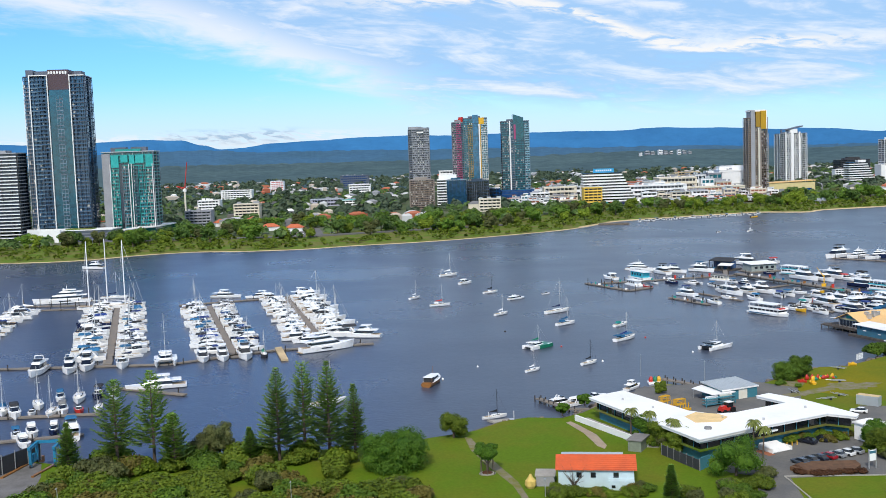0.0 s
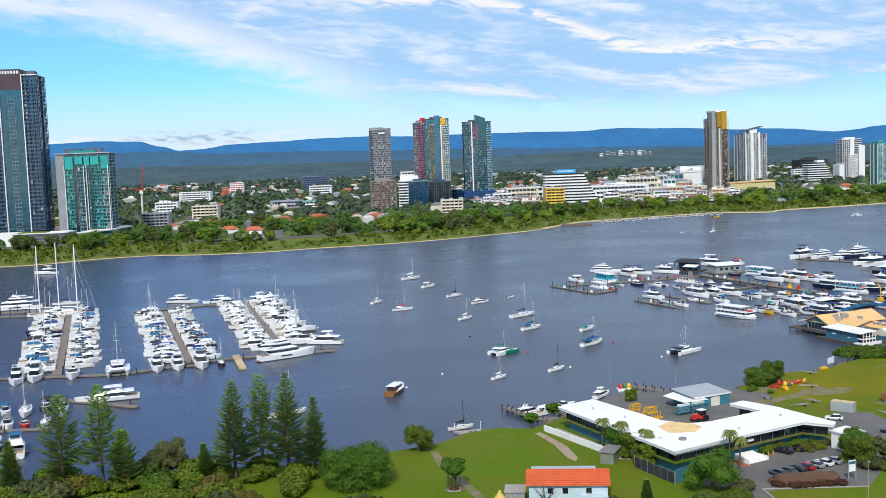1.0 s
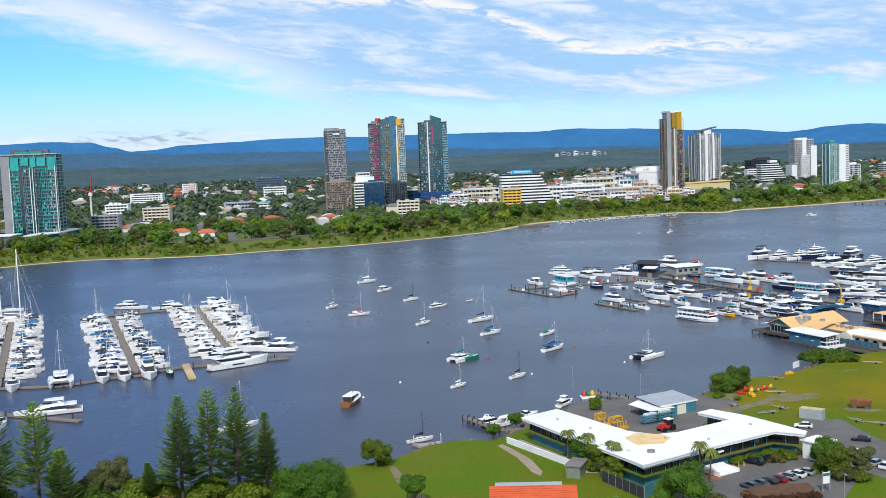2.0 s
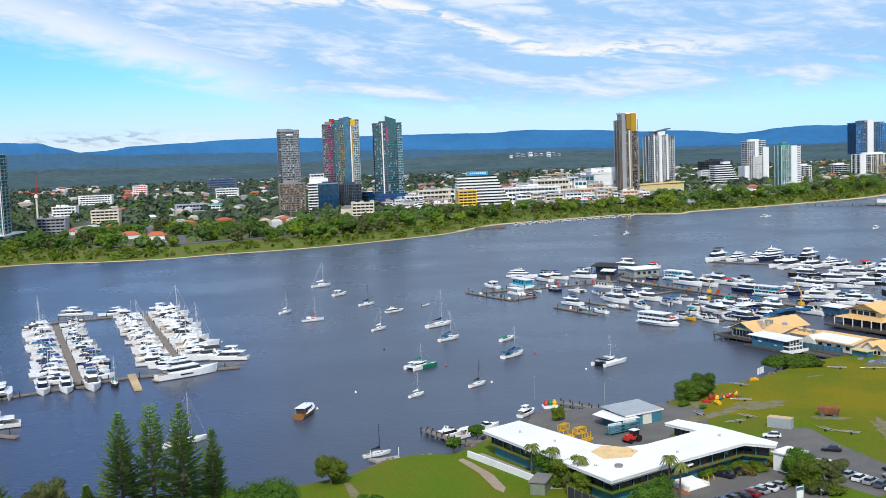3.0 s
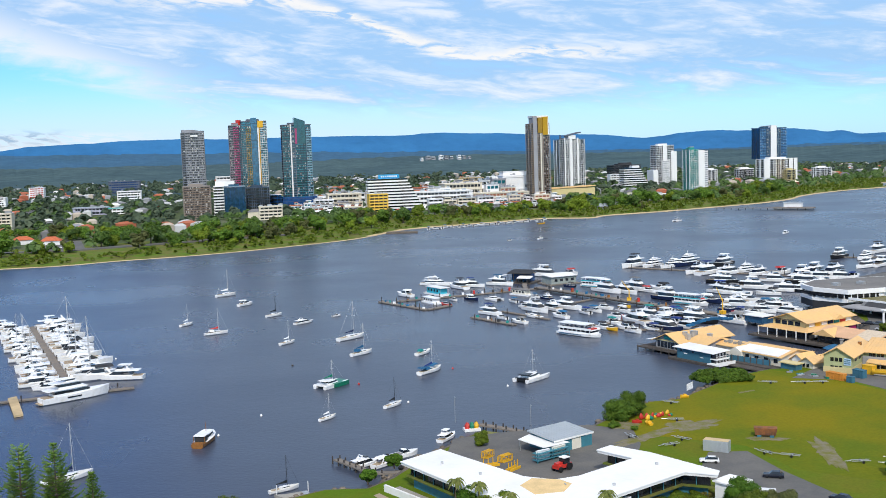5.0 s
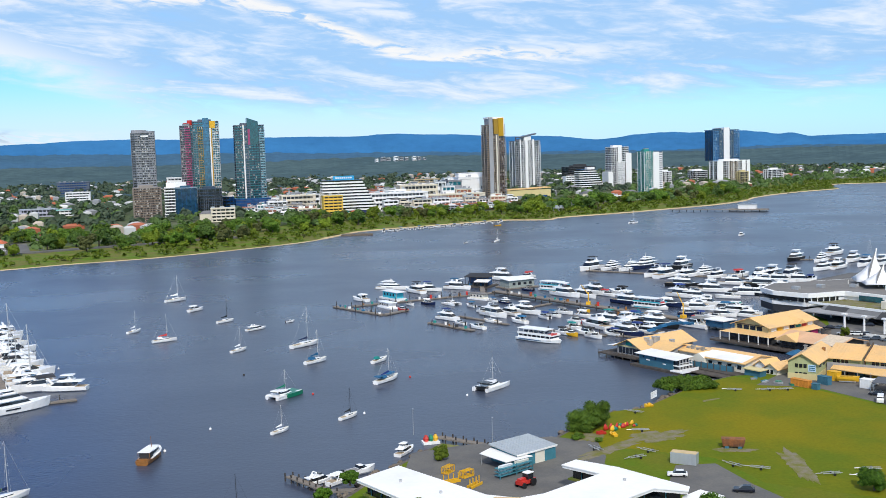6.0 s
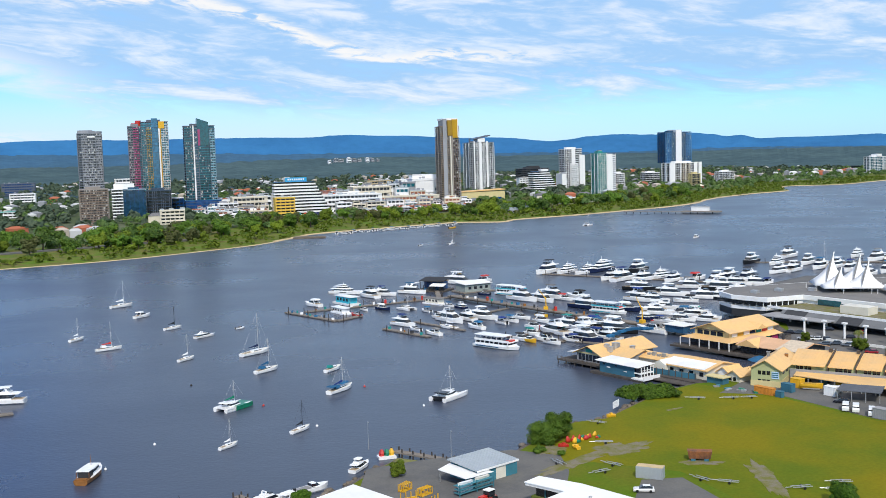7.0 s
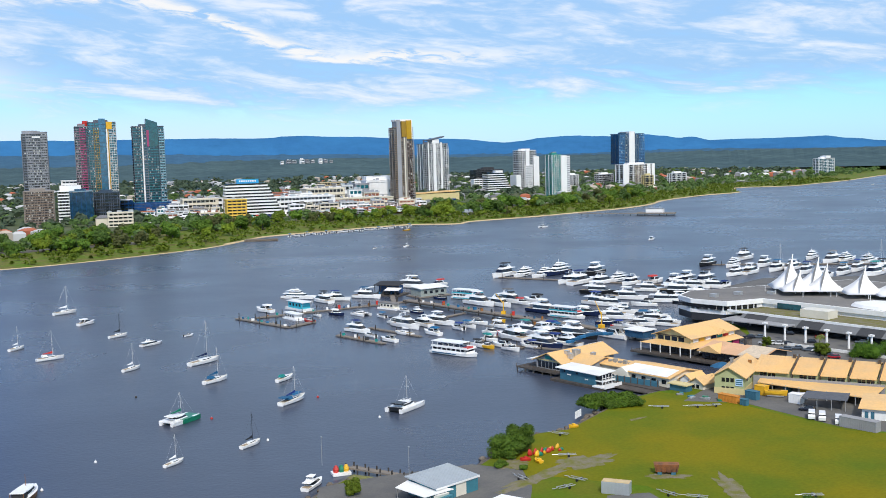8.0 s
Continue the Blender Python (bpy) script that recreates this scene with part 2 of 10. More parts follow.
ORANGE_TILE = mat("orange_tile_roof", (0.60, 0.105, 0.03), 0.75, vary=0.14, scale=0.3, fine=8, other=(0.50, 0.09, 0.03))
YELLOWP = mat("yellow_paint", (0.75, 0.42, 0.02), 0.5, vary=0.08, scale=0.3)
PALEYEL = mat("pale_yellow_wall", (0.62, 0.52, 0.26), 0.8, vary=0.06, scale=0.2)
LIME = mat("pale_green_wall", (0.42, 0.44, 0.22), 0.8, vary=0.06, scale=0.2)
TEALW = mat("teal_wall", (0.045, 0.20, 0.26), 0.7, vary=0.10, scale=0.3)
BLUEW = mat("blue_wall", (0.04, 0.15, 0.22), 0.7, vary=0.12, scale=0.3)
GREYW = mat("grey_wall", (0.30, 0.30, 0.31), 0.8, vary=0.08, scale=0.2)
DARKW = mat("dark_wall", (0.035, 0.037, 0.042), 0.7, vary=0.15, scale=0.2)
GREYROOF = mat("grey_flat_roof", (0.20, 0.19, 0.18), 0.9, vary=0.10, scale=0.06, other=(0.155, 0.15, 0.145))
ZINC = mat("zinc_roof", (0.42, 0.46, 0.49), 0.4, metal=0.2, vary=0.05, scale=0.3)
BARK = mat("bark", (0.115, 0.085, 0.062), 0.9, vary=0.25, scale=0.8, bump=0.02)
PINE = leaf_mat("norfolk_pine_needles", (0.092, 0.186, 0.024), (0.220, 0.340, 0.052), 0.12)
FIG = leaf_mat("fig_leaves", (0.036, 0.104, 0.007), (0.106, 0.205, 0.016), 0.12)
BUSH = leaf_mat("scrub_leaves", (0.076, 0.128, 0.008), (0.168, 0.222, 0.020), 0.22)
PALM = leaf_mat("palm_fronds", (0.120, 0.160, 0.035), (0.270, 0.290, 0.08))
WOODS = leaf_mat("park_leaves", (0.070, 0.156, 0.018), (0.158, 0.258, 0.032), 0.30)
# grey-green of gum leaves, lightened further to stand in for distance haze
DARKWOODS = leaf_mat("hazy_gum_leaves", (0.070, 0.115, 0.074), (0.128, 0.172, 0.106), 0.25)
PARKDARK = leaf_mat("dark_park_leaves", (0.050, 0.112, 0.022), (0.120, 0.195, 0.036), 0.25)
SCRUB_GREY = leaf_mat("she_oak_leaves", (0.076, 0.096, 0.030), (0.140, 0.150, 0.052), 0.2)
# the blue of aerial haze is put into the range's base colour
RANGE = mat("haze_blue_range", (0.040, 0.160, 0.345), 0.95, vary=0.12, scale=0.003, fine=8, other=(0.034, 0.135, 0.300), spec=0.0)
# plain and foothills carry the blue-grey haze of distance in their colours
PLAIN = mat("hazy_bushland", (0.074, 0.118, 0.130), 0.95, vary=0.22, scale=0.006, fine=6, other=(0.058, 0.096, 0.112), spec=0.0)
FOOTHILL = mat("hazy_foothills", (0.054, 0.122, 0.205), 0.95, vary=0.16, scale=0.004, fine=8, other=(0.052, 0.112, 0.172), spec=0.0)
DRYBUSH = leaf_mat("dry_scrub_leaves", (0.105, 0.092, 0.018), (0.190, 0.165, 0.036), 0.2)
MIDBUSH = leaf_mat("coastal_scrub_leaves", (0.054, 0.118, 0.010), (0.124, 0.205, 0.020), 0.2)
HEDGE = leaf_mat("copper_hedge_leaves", (0.060, 0.028, 0.014), (0.130, 0.055, 0.024), 0.1)
TOWNLEAF = leaf_mat("garden_leaves", (0.074, 0.148, 0.044), (0.158, 0.242, 0.068), 0.2)
LIGHTLEAF = leaf_mat("light_park_leaves", (0.120, 0.195, 0.013), (0.235, 0.300, 0.030), 0.25)

# ---------------------------------------------------------------- building blocks
class Shape:
    """Collects corners and faces of one mesh."""

    def __init__(self):
        self.v, self.f = [], []

    def add(self, pts, faces):
        k = len(self.v)
        self.v += [tuple(p) for p in pts]
        self.f += [tuple(i + k for i in f) for f in faces]
        return self

    def box(self, x0, y0, z0, x1, y1, z1):
        return self.add([(x0, y0, z0), (x1, y0, z0), (x1, y1, z0), (x0, y1, z0), (x0, y0, z1), (x1, y0, z1), (x1, y1, z1), (x0, y1, z1)],
                        [(3, 2, 1, 0), (4, 5, 6, 7), (0, 1, 5, 4), (1, 2, 6, 5), (2, 3, 7, 6), (3, 0, 4, 7)])

    def prism(self, poly, z0, z1, top=None):
        n, top = len(poly), top or poly
        area = sum(poly[i][0] * poly[(i + 1) % n][1] - poly[(i + 1) % n][0] * poly[i][1] for i in range(n))
        if area < 0:
            poly, top = poly[::-1], top[::-1]
        return self.add([(x, y, z0) for x, y in poly] + [(x, y, z1) for x, y in top],
                        [tuple(range(n - 1, -1, -1)), tuple(range(n, 2 * n))] + [(i, (i + 1) % n, n + (i + 1) % n, n + i) for i in range(n)])

    def tube(self, a, b, r, r2=None, n=6):
        a, b = Vector(a), Vector(b)
        q = (b - a).to_track_quat("Z", "Y")
        ring = [q @ Vector((math.cos(2 * math.pi * i / n), math.sin(2 * math.pi * i / n), 0)) for i in range(n)]
        r2 = r if r2 is None else r2
        return self.add([a + p * r for p in ring] + [b + p * r2 for p in ring],
                        [tuple(range(n - 1, -1, -1)), tuple(range(n, 2 * n))] + [(i, (i + 1) % n, n + (i + 1) % n, n + i) for i in range(n)])

    def loft(self, rings, cap=True):
        n = len(rings[0])
        faces = [(k * n + i, k * n + (i + 1) % n, (k + 1) * n + (i + 1) % n, (k + 1) * n + i) for k in range(len(rings) - 1) for i in range(n)]
        if cap:
            faces += [tuple(range(n - 1, -1, -1)), tuple(range((len(rings) - 1) * n, len(rings) * n))]
        return self.add([p for r in rings for p in r], faces)

    def beam(self, a, b, w, z0, z1):
        """A straight board of width w from a to b in plan."""
        a, b = Vector(a), Vector(b)
        s = Vector((-(b - a).y, (b - a).x)).normalized() * w / 2
        return self.prism([a - s, b - s, b + s, a + s], z0, z1)

    def mesh(self, name, smooth=False):
        me = bpy.data.meshes.new(name)
        me.from_pydata(self.v, [], self.f)
        me.update()
        if smooth:
            me.shade_smooth()
        return me


def part(name, shape, material, parent=None, label="", smooth=False, m=None):
    me = shape if isinstance(shape, bpy.types.Mesh) else shape.mesh(name, smooth)
    if not me.materials:
        me.materials.append(material)
    ob = new(name, me)
    if parent:
        ob.parent = parent
    if m is not None:
        ob.matrix_basis = m
    if label:
        tagged(ob, label)
    return ob


def thing(name, label, category, x=0, y=0, z=0, turn=0, group="", kind=""):
    ob = tagged(new(name), label, category, group, kind)
    ob.empty_display_size = 0.3
    ob.matrix_basis = pose(x, y, z, 0, 0, turn)
    return ob


def solid(name, shape, material, label, category="", kind="", group="", smooth=False):
    """A thing of one mesh."""
    return tagged(part(name, shape, material, smooth=smooth), label, category, group, kind)


def quick_mesh(name, verts, quads):
    """A mesh of very many quads from numpy arrays."""
    me = bpy.data.meshes.new(name)
    me.vertices.add(len(verts)), me.loops.add(quads.size), me.polygons.add(len(quads))
    me.vertices.foreach_set("co", verts.astype(np.float32).ravel())
    me.loops.foreach_set("vertex_index", quads.astype(np.int32).ravel())
    me.polygons.foreach_set("loop_start", np.arange(0, quads.size, quads.shape[1], dtype=np.int32))
    me.update(calc_edges=True)
    return me


# ---------------------------------------------------------------- water and land
solid("water", Shape().add([(-4900, -1500, 0), (4900, -1500, 0), (4900, 4900, 0), (-4900, 4900, 0)], [(0, 1, 2, 3)]), WATER,
      "calm grey-blue sheltered harbour water", "water", "structure")

# the mainland: shore line, from west to east as the camera sees it
FAR_SHORE = [(-2600, 800), (-900, 835), (-430, 846), (-330, 842), (-290, 848), (-255, 876), (-212, 890), (-170, 880), (-118, 880), (-78, 898), (-33, 908),
             (12, 926), (62, 957), (116, 997), (150, 1042), (163, 1064), (187, 1094), (252, 1122), (323, 1150), (357, 1158), (377, 1143), (400, 1134),
             (424, 1160), (500, 1183), (580, 1218), (664, 1257), (737, 1311), (794, 1377), (854, 1429), (942, 1487), (1032, 1527), (1075, 1600),
             (1148, 1690), (1239, 1668), (1354, 1728), (1481, 1800), (1707, 1963), (2100, 2230), (3400, 3000), (4700, 3500)]


def smooth_line(pts, steps=4):
    out = []
    for i in range(len(pts) - 1):
        p0, p1, p2, p3 = (Vector(pts[max(0, min(len(pts) - 1, i + k))]) for k in (-1, 0, 1, 2))
        for s in range(steps):
            u = s / steps
            out.append(0.5 * ((2 * p1) + (p2 - p0) * u + (2 * p0 - 5 * p1 + 4 * p2 - p3) * u * u + (3 * p1 - p0 - 3 * p2 + p3) * u ** 3))
    return out + [Vector(pts[-1])]


def lift(d):
    """Height of the mainland d metres behind its shore."""
    return 0.9 + 2.1 * min(1, max(0, d - 9) / 40) + 6.0 * min(1, max(0, d - 60) / 700) + 9 * min(1, max(0, d - 900) / 2000)


shore = smooth_line(FAR_SHORE)
strips = ((-4, -0.6), (0, 0.02), (2, 0.4), (4.5, 0.8), (9, None), (30, None), (60, None), (140, None), (300, None), (600, None), (1100, None), (1900, None), (3200, None))
pts, faces, n = [], [], len(shore)
for d, z in strips:
    for i, p in enumerate(shore):
        w = 1 + 0.55 * noise.noise((p.x * 0.02, p.y * 0.02, 3.0)) if 0 < d < 9 else 1
        pts.append((p.x - 0.28 * d * w, p.y + d * w, lift(d) if z is None else z))
for k in range(len(strips) - 1):
    faces += [(k * n + i, k * n + i + 1, (k + 1) * n + i + 1, (k + 1) * n + i) for i in range(n - 1)]
mainland = solid("ground_mainland", Shape().add(pts, faces), SAND, "low mainland with sandy foreshore, park grass and suburbs", "ground", "structure")
# the furthest strips take PLAIN, with distance haze in its colour
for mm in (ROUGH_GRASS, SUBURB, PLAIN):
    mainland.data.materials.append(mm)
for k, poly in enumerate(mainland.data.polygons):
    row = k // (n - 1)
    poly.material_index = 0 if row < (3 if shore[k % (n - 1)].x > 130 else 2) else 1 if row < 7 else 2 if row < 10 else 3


def ground_z(x, y):
    """Height of the mainland under a place."""
    best = min(range(0, n - 1), key=lambda i: abs(shore[i].x - x))
    return lift(max(0.0, y - shore[best].y))


# the ranges behind: azimuth in degrees and height in metres on an arc about the eye
RANGE_TOP = [(-48, 165), (-38, 185), (-28, 190), (-22.6, 191), (-21.3, 186), (-18, 190), (-15.8, 196), (-13.8, 189), (-12.6, 164), (-11.7, 144), (-10.6, 148), (-9.1, 164), (-6.6, 170), (-4.2, 178),
             (-1.7, 179), (0.7, 172), (3.8, 173), (6.8, 171), (9.8, 166), (11.6, 173), (14.2, 164), (18.5, 144), (21.2, 125), (23, 119), (18.7, 148), (19.9, 142), (22.9, 120), (23.5, 124),
             (24.7, 136), (26.2, 142), (27.7, 136), (28.9, 131), (30, 138), (30.9, 131), (31.8, 119), (32.4, 122), (33.5, 105), (34.6, 107), (36, 106), (37.4, 107), (39, 110), (40.1, 98),
             (41.8, 84), (47, 118), (60, 130)]



def ridge(name, tops, radius, base, drop, jitter, material, label, seed):
    p, f, cols = [], [], 0
    a = tops[0][0]
    while a <= tops[-1][0]:
        k = max(i for i in range(len(tops)) if tops[i][0] <= a)
        k = min(k, len(tops) - 2)
        u = (a - tops[k][0]) / (tops[k + 1][0] - tops[k][0])
        u = u * u * (3 - 2 * u)
        h = tops[k][1] * (1 - u) + tops[k + 1][1] * u
        h += jitter * (noise.fractal((a * 1.7, seed, 0), 0.8, 2.2, 4)) + jitter * 0.25 * noise.noise((a * 22, seed, 5))
        s, c = math.sin(radians(a)), math.cos(radians(a))
        for q, r in ((0, radius - drop), (0.35, radius - drop * 0.55), (0.72, radius - drop * 0.25), (1, radius)):
            wob = 1 + 0.06 * noise.noise((a * 0.9, q * 5, seed))
            hh = base + (h - base) * q * (1 if q in (0, 1) else wob)
            p.append((s * r, c * r, hh))
        cols += 1
        a += 0.16
    for i in range(cols - 1):
        f += [(i * 4 + k, (i + 1) * 4 + k, (i + 1) * 4 + k + 1, i * 4 + k + 1) for k in range(3)]
    return solid(name, Shape().add(p, f), material, label, "hills", "structure")


ridge("backdrop_range", RANGE_TOP, 4780, 18, 500, 1.6, RANGE, "long forested mountain range on the horizon, coloured blue for haze", 1.0)
FOOT = [(-50, 118), (-30, 136), (-20, 128), (-13, 137), (-9, 120), (-5, 117), (0, 108), (4, 104), (9, 92), (13, 88), (18, 74), (22, 72), (26, 64), (32, 70), (40, 60), (60, 60)]
ridge("backdrop_foothills", FOOT, 4350, 14, 700, 4.0, FOOTHILL, "wooded foothills before the range, coloured blue-grey for haze", 5.0)
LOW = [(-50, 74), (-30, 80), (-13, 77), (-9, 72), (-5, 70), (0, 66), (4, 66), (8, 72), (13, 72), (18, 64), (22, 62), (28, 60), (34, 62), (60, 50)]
ridge("backdrop_bushland", LOW, 3950, 14, 900, 4.0, PLAIN, "wooded plain rising to the foothills, green greyed for haze", 9.0)

# the near shore: a low spit with lawns, a club and wharves
NEAR_SHORE = [(-420, 190), (-150, 258), (-112, 262), (-95, 254), (-76, 250), (-64, 256), (-50, 260), (-24, 259), (-5, 267), (4, 271), (12, 280), (21, 284), (30, 282), (34, 286),
              (40, 294), (44, 299), (57, 313), (63, 318), (70, 315), (94, 315), (104, 325), (119, 335), (127, 335), (136, 342), (141, 345), (155, 357), (172, 363),
              (190, 361), (203, 366), (216, 382), (230, 398), (246, 420), (256, 446), (266, 474), (280, 500), (303, 540), (366, 574), (420, 552), (620, 520), (1500, 480)]
NZ = 1.8
near = [Vector(p) for p in NEAR_SHORE]


def inset(pts, d):
    out = []
    for i, p in enumerate(pts):
        t = (pts[min(i + 1, len(pts) - 1)] - pts[max(i - 1, 0)]).normalized()
        out.append(p + Vector((t.y, -t.x)) * d)
    return out


rings = [(0.0, -1.0), (0.6, 0.15), (2.2, 1.3), (4.0, NZ)]
m = len(near)
pts, faces = [], []
for d, z in rings:
    pts += [(p.x, p.y, z) for p in inset(near, d)]
for k in range(len(rings) - 1):
    faces += [(k * m + i, (k + 1) * m + i, (k + 1) * m + i + 1, k * m + i + 1) for i in range(m - 1)]
base = (len(rings) - 1) * m
pts += [(1500, -1500, NZ), (-420, -1500, NZ)]
faces.append(tuple(base + i for i in range(m - 1, -1, -1)) + (len(pts) - 1, len(pts) - 2))
near_ground = solid("ground_spit", Shape().add(pts, faces), ROCK, "low grassy spit of land edged with rock", "ground", "structure")
near_ground.data.materials.append(GRASS)
near_ground.data.polygons[len(faces) - 1].material_index = 1


def patch(name, poly, z, material, label, category="ground"):
    """A thin layer of another surface lying on the spit."""
    return solid(name, Shape().prism(poly, NZ - 0.3, NZ + z), material, label, category, "structure")

# ---------------------------------------------------------------- towers and city blocks of the mainland
APT_GREY = mat("grey_concrete_facade", (0.32, 0.33, 0.36), 0.8, vary=0.1, scale=0.05, fine=10)
APT_BROWN = mat("brown_facade", (0.23, 0.165, 0.12), 0.75, vary=0.1, scale=0.05)
APT_WHITE = mat("white_facade", (0.78, 0.78, 0.78), 0.7, vary=0.05, scale=0.05, patch=0.62)
APT_MAUVE = mat("plum_facade", (0.34, 0.055, 0.150), 0.7, vary=0.1, scale=0.05)
APT_GOLD = mat("gold_cladding", (0.50, 0.29, 0.010), 0.4, metal=0.1, vary=0.08, scale=0.08)
APT_SLATE = mat("slate_facade", (0.10, 0.12, 0.16), 0.6, vary=0.12, scale=0.05)
APT_CONCRETE = mat("raw_concrete_facade", (0.31, 0.275, 0.245), 0.85, vary=0.1, scale=0.06)
APT_STEEL = mat("blue_steel_frames", (0.20, 0.30, 0.38), 0.5, vary=0.15, scale=0.05)
APT_NIGHT = mat("night_blue_facade", (0.035, 0.065, 0.110), 0.5, vary=0.15, scale=0.05)
APT_BRONZE = mat("dark_bronze_cladding", (0.075, 0.045, 0.055), 0.5, vary=0.1, scale=0.1)
APT_TEAL = mat("teal_spandrel", (0.02, 0.30, 0.27), 0.3, vary=0.15, scale=0.06)
APT_MID = mat("mid_grey_facade", (0.24, 0.255, 0.285), 0.8, vary=0.12, scale=0.05)
G_BLUE = glass_mat("blue_glass", (0.024, 0.088, 0.170))
G_TEAL = glass_mat("teal_glass", (0.004, 0.16, 0.16))
G_DARK = glass_mat("dark_glass", (0.020, 0.028, 0.036))
G_NAVY = glass_mat("navy_glass", (0.014, 0.075, 0.240))
G_GREEN = glass_mat("sea_green_glass", (0.012, 0.135, 0.185))
G_AQUA = glass_mat("aqua_glass", (0.02, 0.30, 0.27))
G_PALE = glass_mat("pale_blue_glass", (0.16, 0.36, 0.44))
RAIL_BLUE = mat("steel_blue_balustrade", (0.055, 0.120, 0.205), 0.25, vary=0.2, scale=0.05)
RAIL_SKY = mat("bright_blue_balustrade", (0.100, 0.280, 0.540), 0.35, vary=0.25, scale=0.05)
RAIL_TEAL = mat("teal_balustrade", (0.036, 0.220, 0.270), 0.25, vary=0.2, scale=0.05)
BLIND = mat("drawn_blinds", (0.55, 0.55, 0.52), 0.8, vary=0.15, scale=0.1)


TAKEN = []  # plots on the mainland that stand built over


def tower(name, label, x0, x1, y, depth, top, floors, glass, slab, pier, bays=7, proud=0.9, base=None, turn=0.0, pier_w=0.45, slab_h=0.6, rail=None, category="apartment tower"):
    """A tall block: glazed core, a slab with its balcony edge at each floor, a row of window bays at each floor, upright piers, roof and plant room."""
    w, x = x1 - x0, (x0 + x1) / 2
    TAKEN.append((x0 - 4, x1 + 4, y - 14, y + depth + 3))
    z0 = ground_z(x, y) if base is None else base
    t = thing(name, label, category, x, y + depth / 2, z0, turn)
    h = top - z0
    fh = h / floors
    a, b = w / 2, depth / 2
    part("core", Shape().box(-a + proud, -b + proud, 0, a - proud, b - proud, h - 0.3), glass, t)
    sides = Shape()
    step = w / bays
    for i in range(bays):                       # window bays: a frame of posts with a sill, front and back
        for s in (-1, 1):
            yy = s * (b - proud)
            sides.box(-a + i * step + step * 0.46, min(yy, yy + s * 0.25), 0, -a + i * step + step * 0.54, max(yy, yy + s * 0.25), fh - slab_h)
    nd = max(2, round(depth / step))
    for i in range(nd):
        for s in (-1, 1):
            xx = s * (a - proud)
            sides.box(min(xx, xx + s * 0.25), -b + (i + 0.46) * depth / nd, 0, max(xx, xx + s * 0.25), -b + (i + 0.54) * depth / nd, fh - slab_h)
    frames = Shape()
    slabs = Shape()
    for k in range(floors):
        slabs.box(-a, -b, k * fh, a, b, k * fh + slab_h)
        frames.add([(p[0], p[1], p[2] + k * fh + slab_h) for p in sides.v], sides.f)
    tagged(part("floor_edge", slabs, slab, t), kind="stuff")
    tagged(part("window_frame", frames, rail or pier, t), kind="stuff")
    if pier:
        ribs = Shape()
        for i in range(bays + 1):
            if i % 2 == 0 or i == bays:
                xx = max(-a + 0.1, min(a - 0.1, -a + i * step))
                ribs.box(xx - pier_w / 2, -b - 0.25, 0, xx + pier_w / 2, -b + proud, h)
                ribs.box(xx - pier_w / 2, b - proud, 0, xx + pier_w / 2, b + 0.25, h)
        for s in (-1, 1):
            ribs.box(min(s * (a + 0.25), s * (a - proud)), -pier_w * 2, 0, max(s * (a + 0.25), s * (a - proud)), pier_w * 2, h)
        tagged(part("facade_pier", ribs, pier, t), kind="stuff")
    part("roof", Shape().box(-a, -b, h, a, b, h + 1.0).box(-a * 0.55, -b * 0.5, h + 1, a * 0.45, b * 0.5, h + 3.6), slab, t)
    return t, h, a, b



def strip(t, a, b, h, floors, u0, u1, edge, rail, out=1.3, low=0.0, top=1.0, unit=3.6, seed=1, blinds=0.25, rail_h=1.0, edge_h=0.35, wall=None):
    """A stack of balconies up a front: a slab and a balustrade at each floor, party walls between flats, some blinds drawn behind."""
    r, fh = random.Random(seed), h / floors
    slabs, rails, shades, walls = Shape(), Shape(), Shape(), Shape()
    x0, x1, k0, k1 = a * u0, a * u1, int(low * floors), int(top * floors)
    n = max(1, round((x1 - x0) / unit))
    for k in range(k0, k1):
        z = k * fh
        slabs.box(x0, -b - out, z, x1, -b + 0.2, z + edge_h)
        for i in range(n):
            xa, xb = x0 + (x1 - x0) * i / n, x0 + (x1 - x0) * (i + 1) / n
            if r.random() < 0.9:
                rails.box(xa + 0.12, -b - out + 0.05, z + edge_h, xb - 0.12, -b - out + 0.16, z + edge_h + rail_h)
            if r.random() < blinds:
                wide = (xb - xa) * r.uniform(0.25, 0.55)
                xs = r.uniform(xa + 0.2, xb - wide - 0.2)
                shades.box(xs, -b - 0.10, z + edge_h, xs + wide, -b - 0.02, z + fh - 0.1)
    for i in range(n + 1):
        xx = x0 + (x1 - x0) * i / n
        walls.box(xx - 0.14, -b - out * 0.92, k0 * fh, xx + 0.14, -b, k1 * fh)
    for name, shape, material in (("balcony_slab", slabs, edge), ("balustrade", rails, rail), ("blind", shades, BLIND), ("party_wall", walls, wall or edge)):
        if shape.v:
            tagged(part(name, shape, material, t), kind="stuff")


# the tall dark-blue tower by the water, with its white fins and bronze crown
t, h, a, b = tower("apartment_tower", "very tall dark blue glass apartment tower with white vertical fins", -418, -358, 1068, 34, 168, 43, G_BLUE, APT_NIGHT, APT_NIGHT, 12, 0.7, turn=5, slab_h=0.55, rail=APT_NIGHT)
strip(t, a, b, h, 43, -1.0, -0.80, APT_GREY, APT_SLATE, 0.4, 0, 0.97, 3.0, 1, 0.15, wall=DARKW)
strip(t, a, b, h, 43, -0.76, -0.50, APT_STEEL, RAIL_BLUE, 1.2, 0, 1.0, 3.2, 2, 0.12, 1.2, wall=RAIL_BLUE)
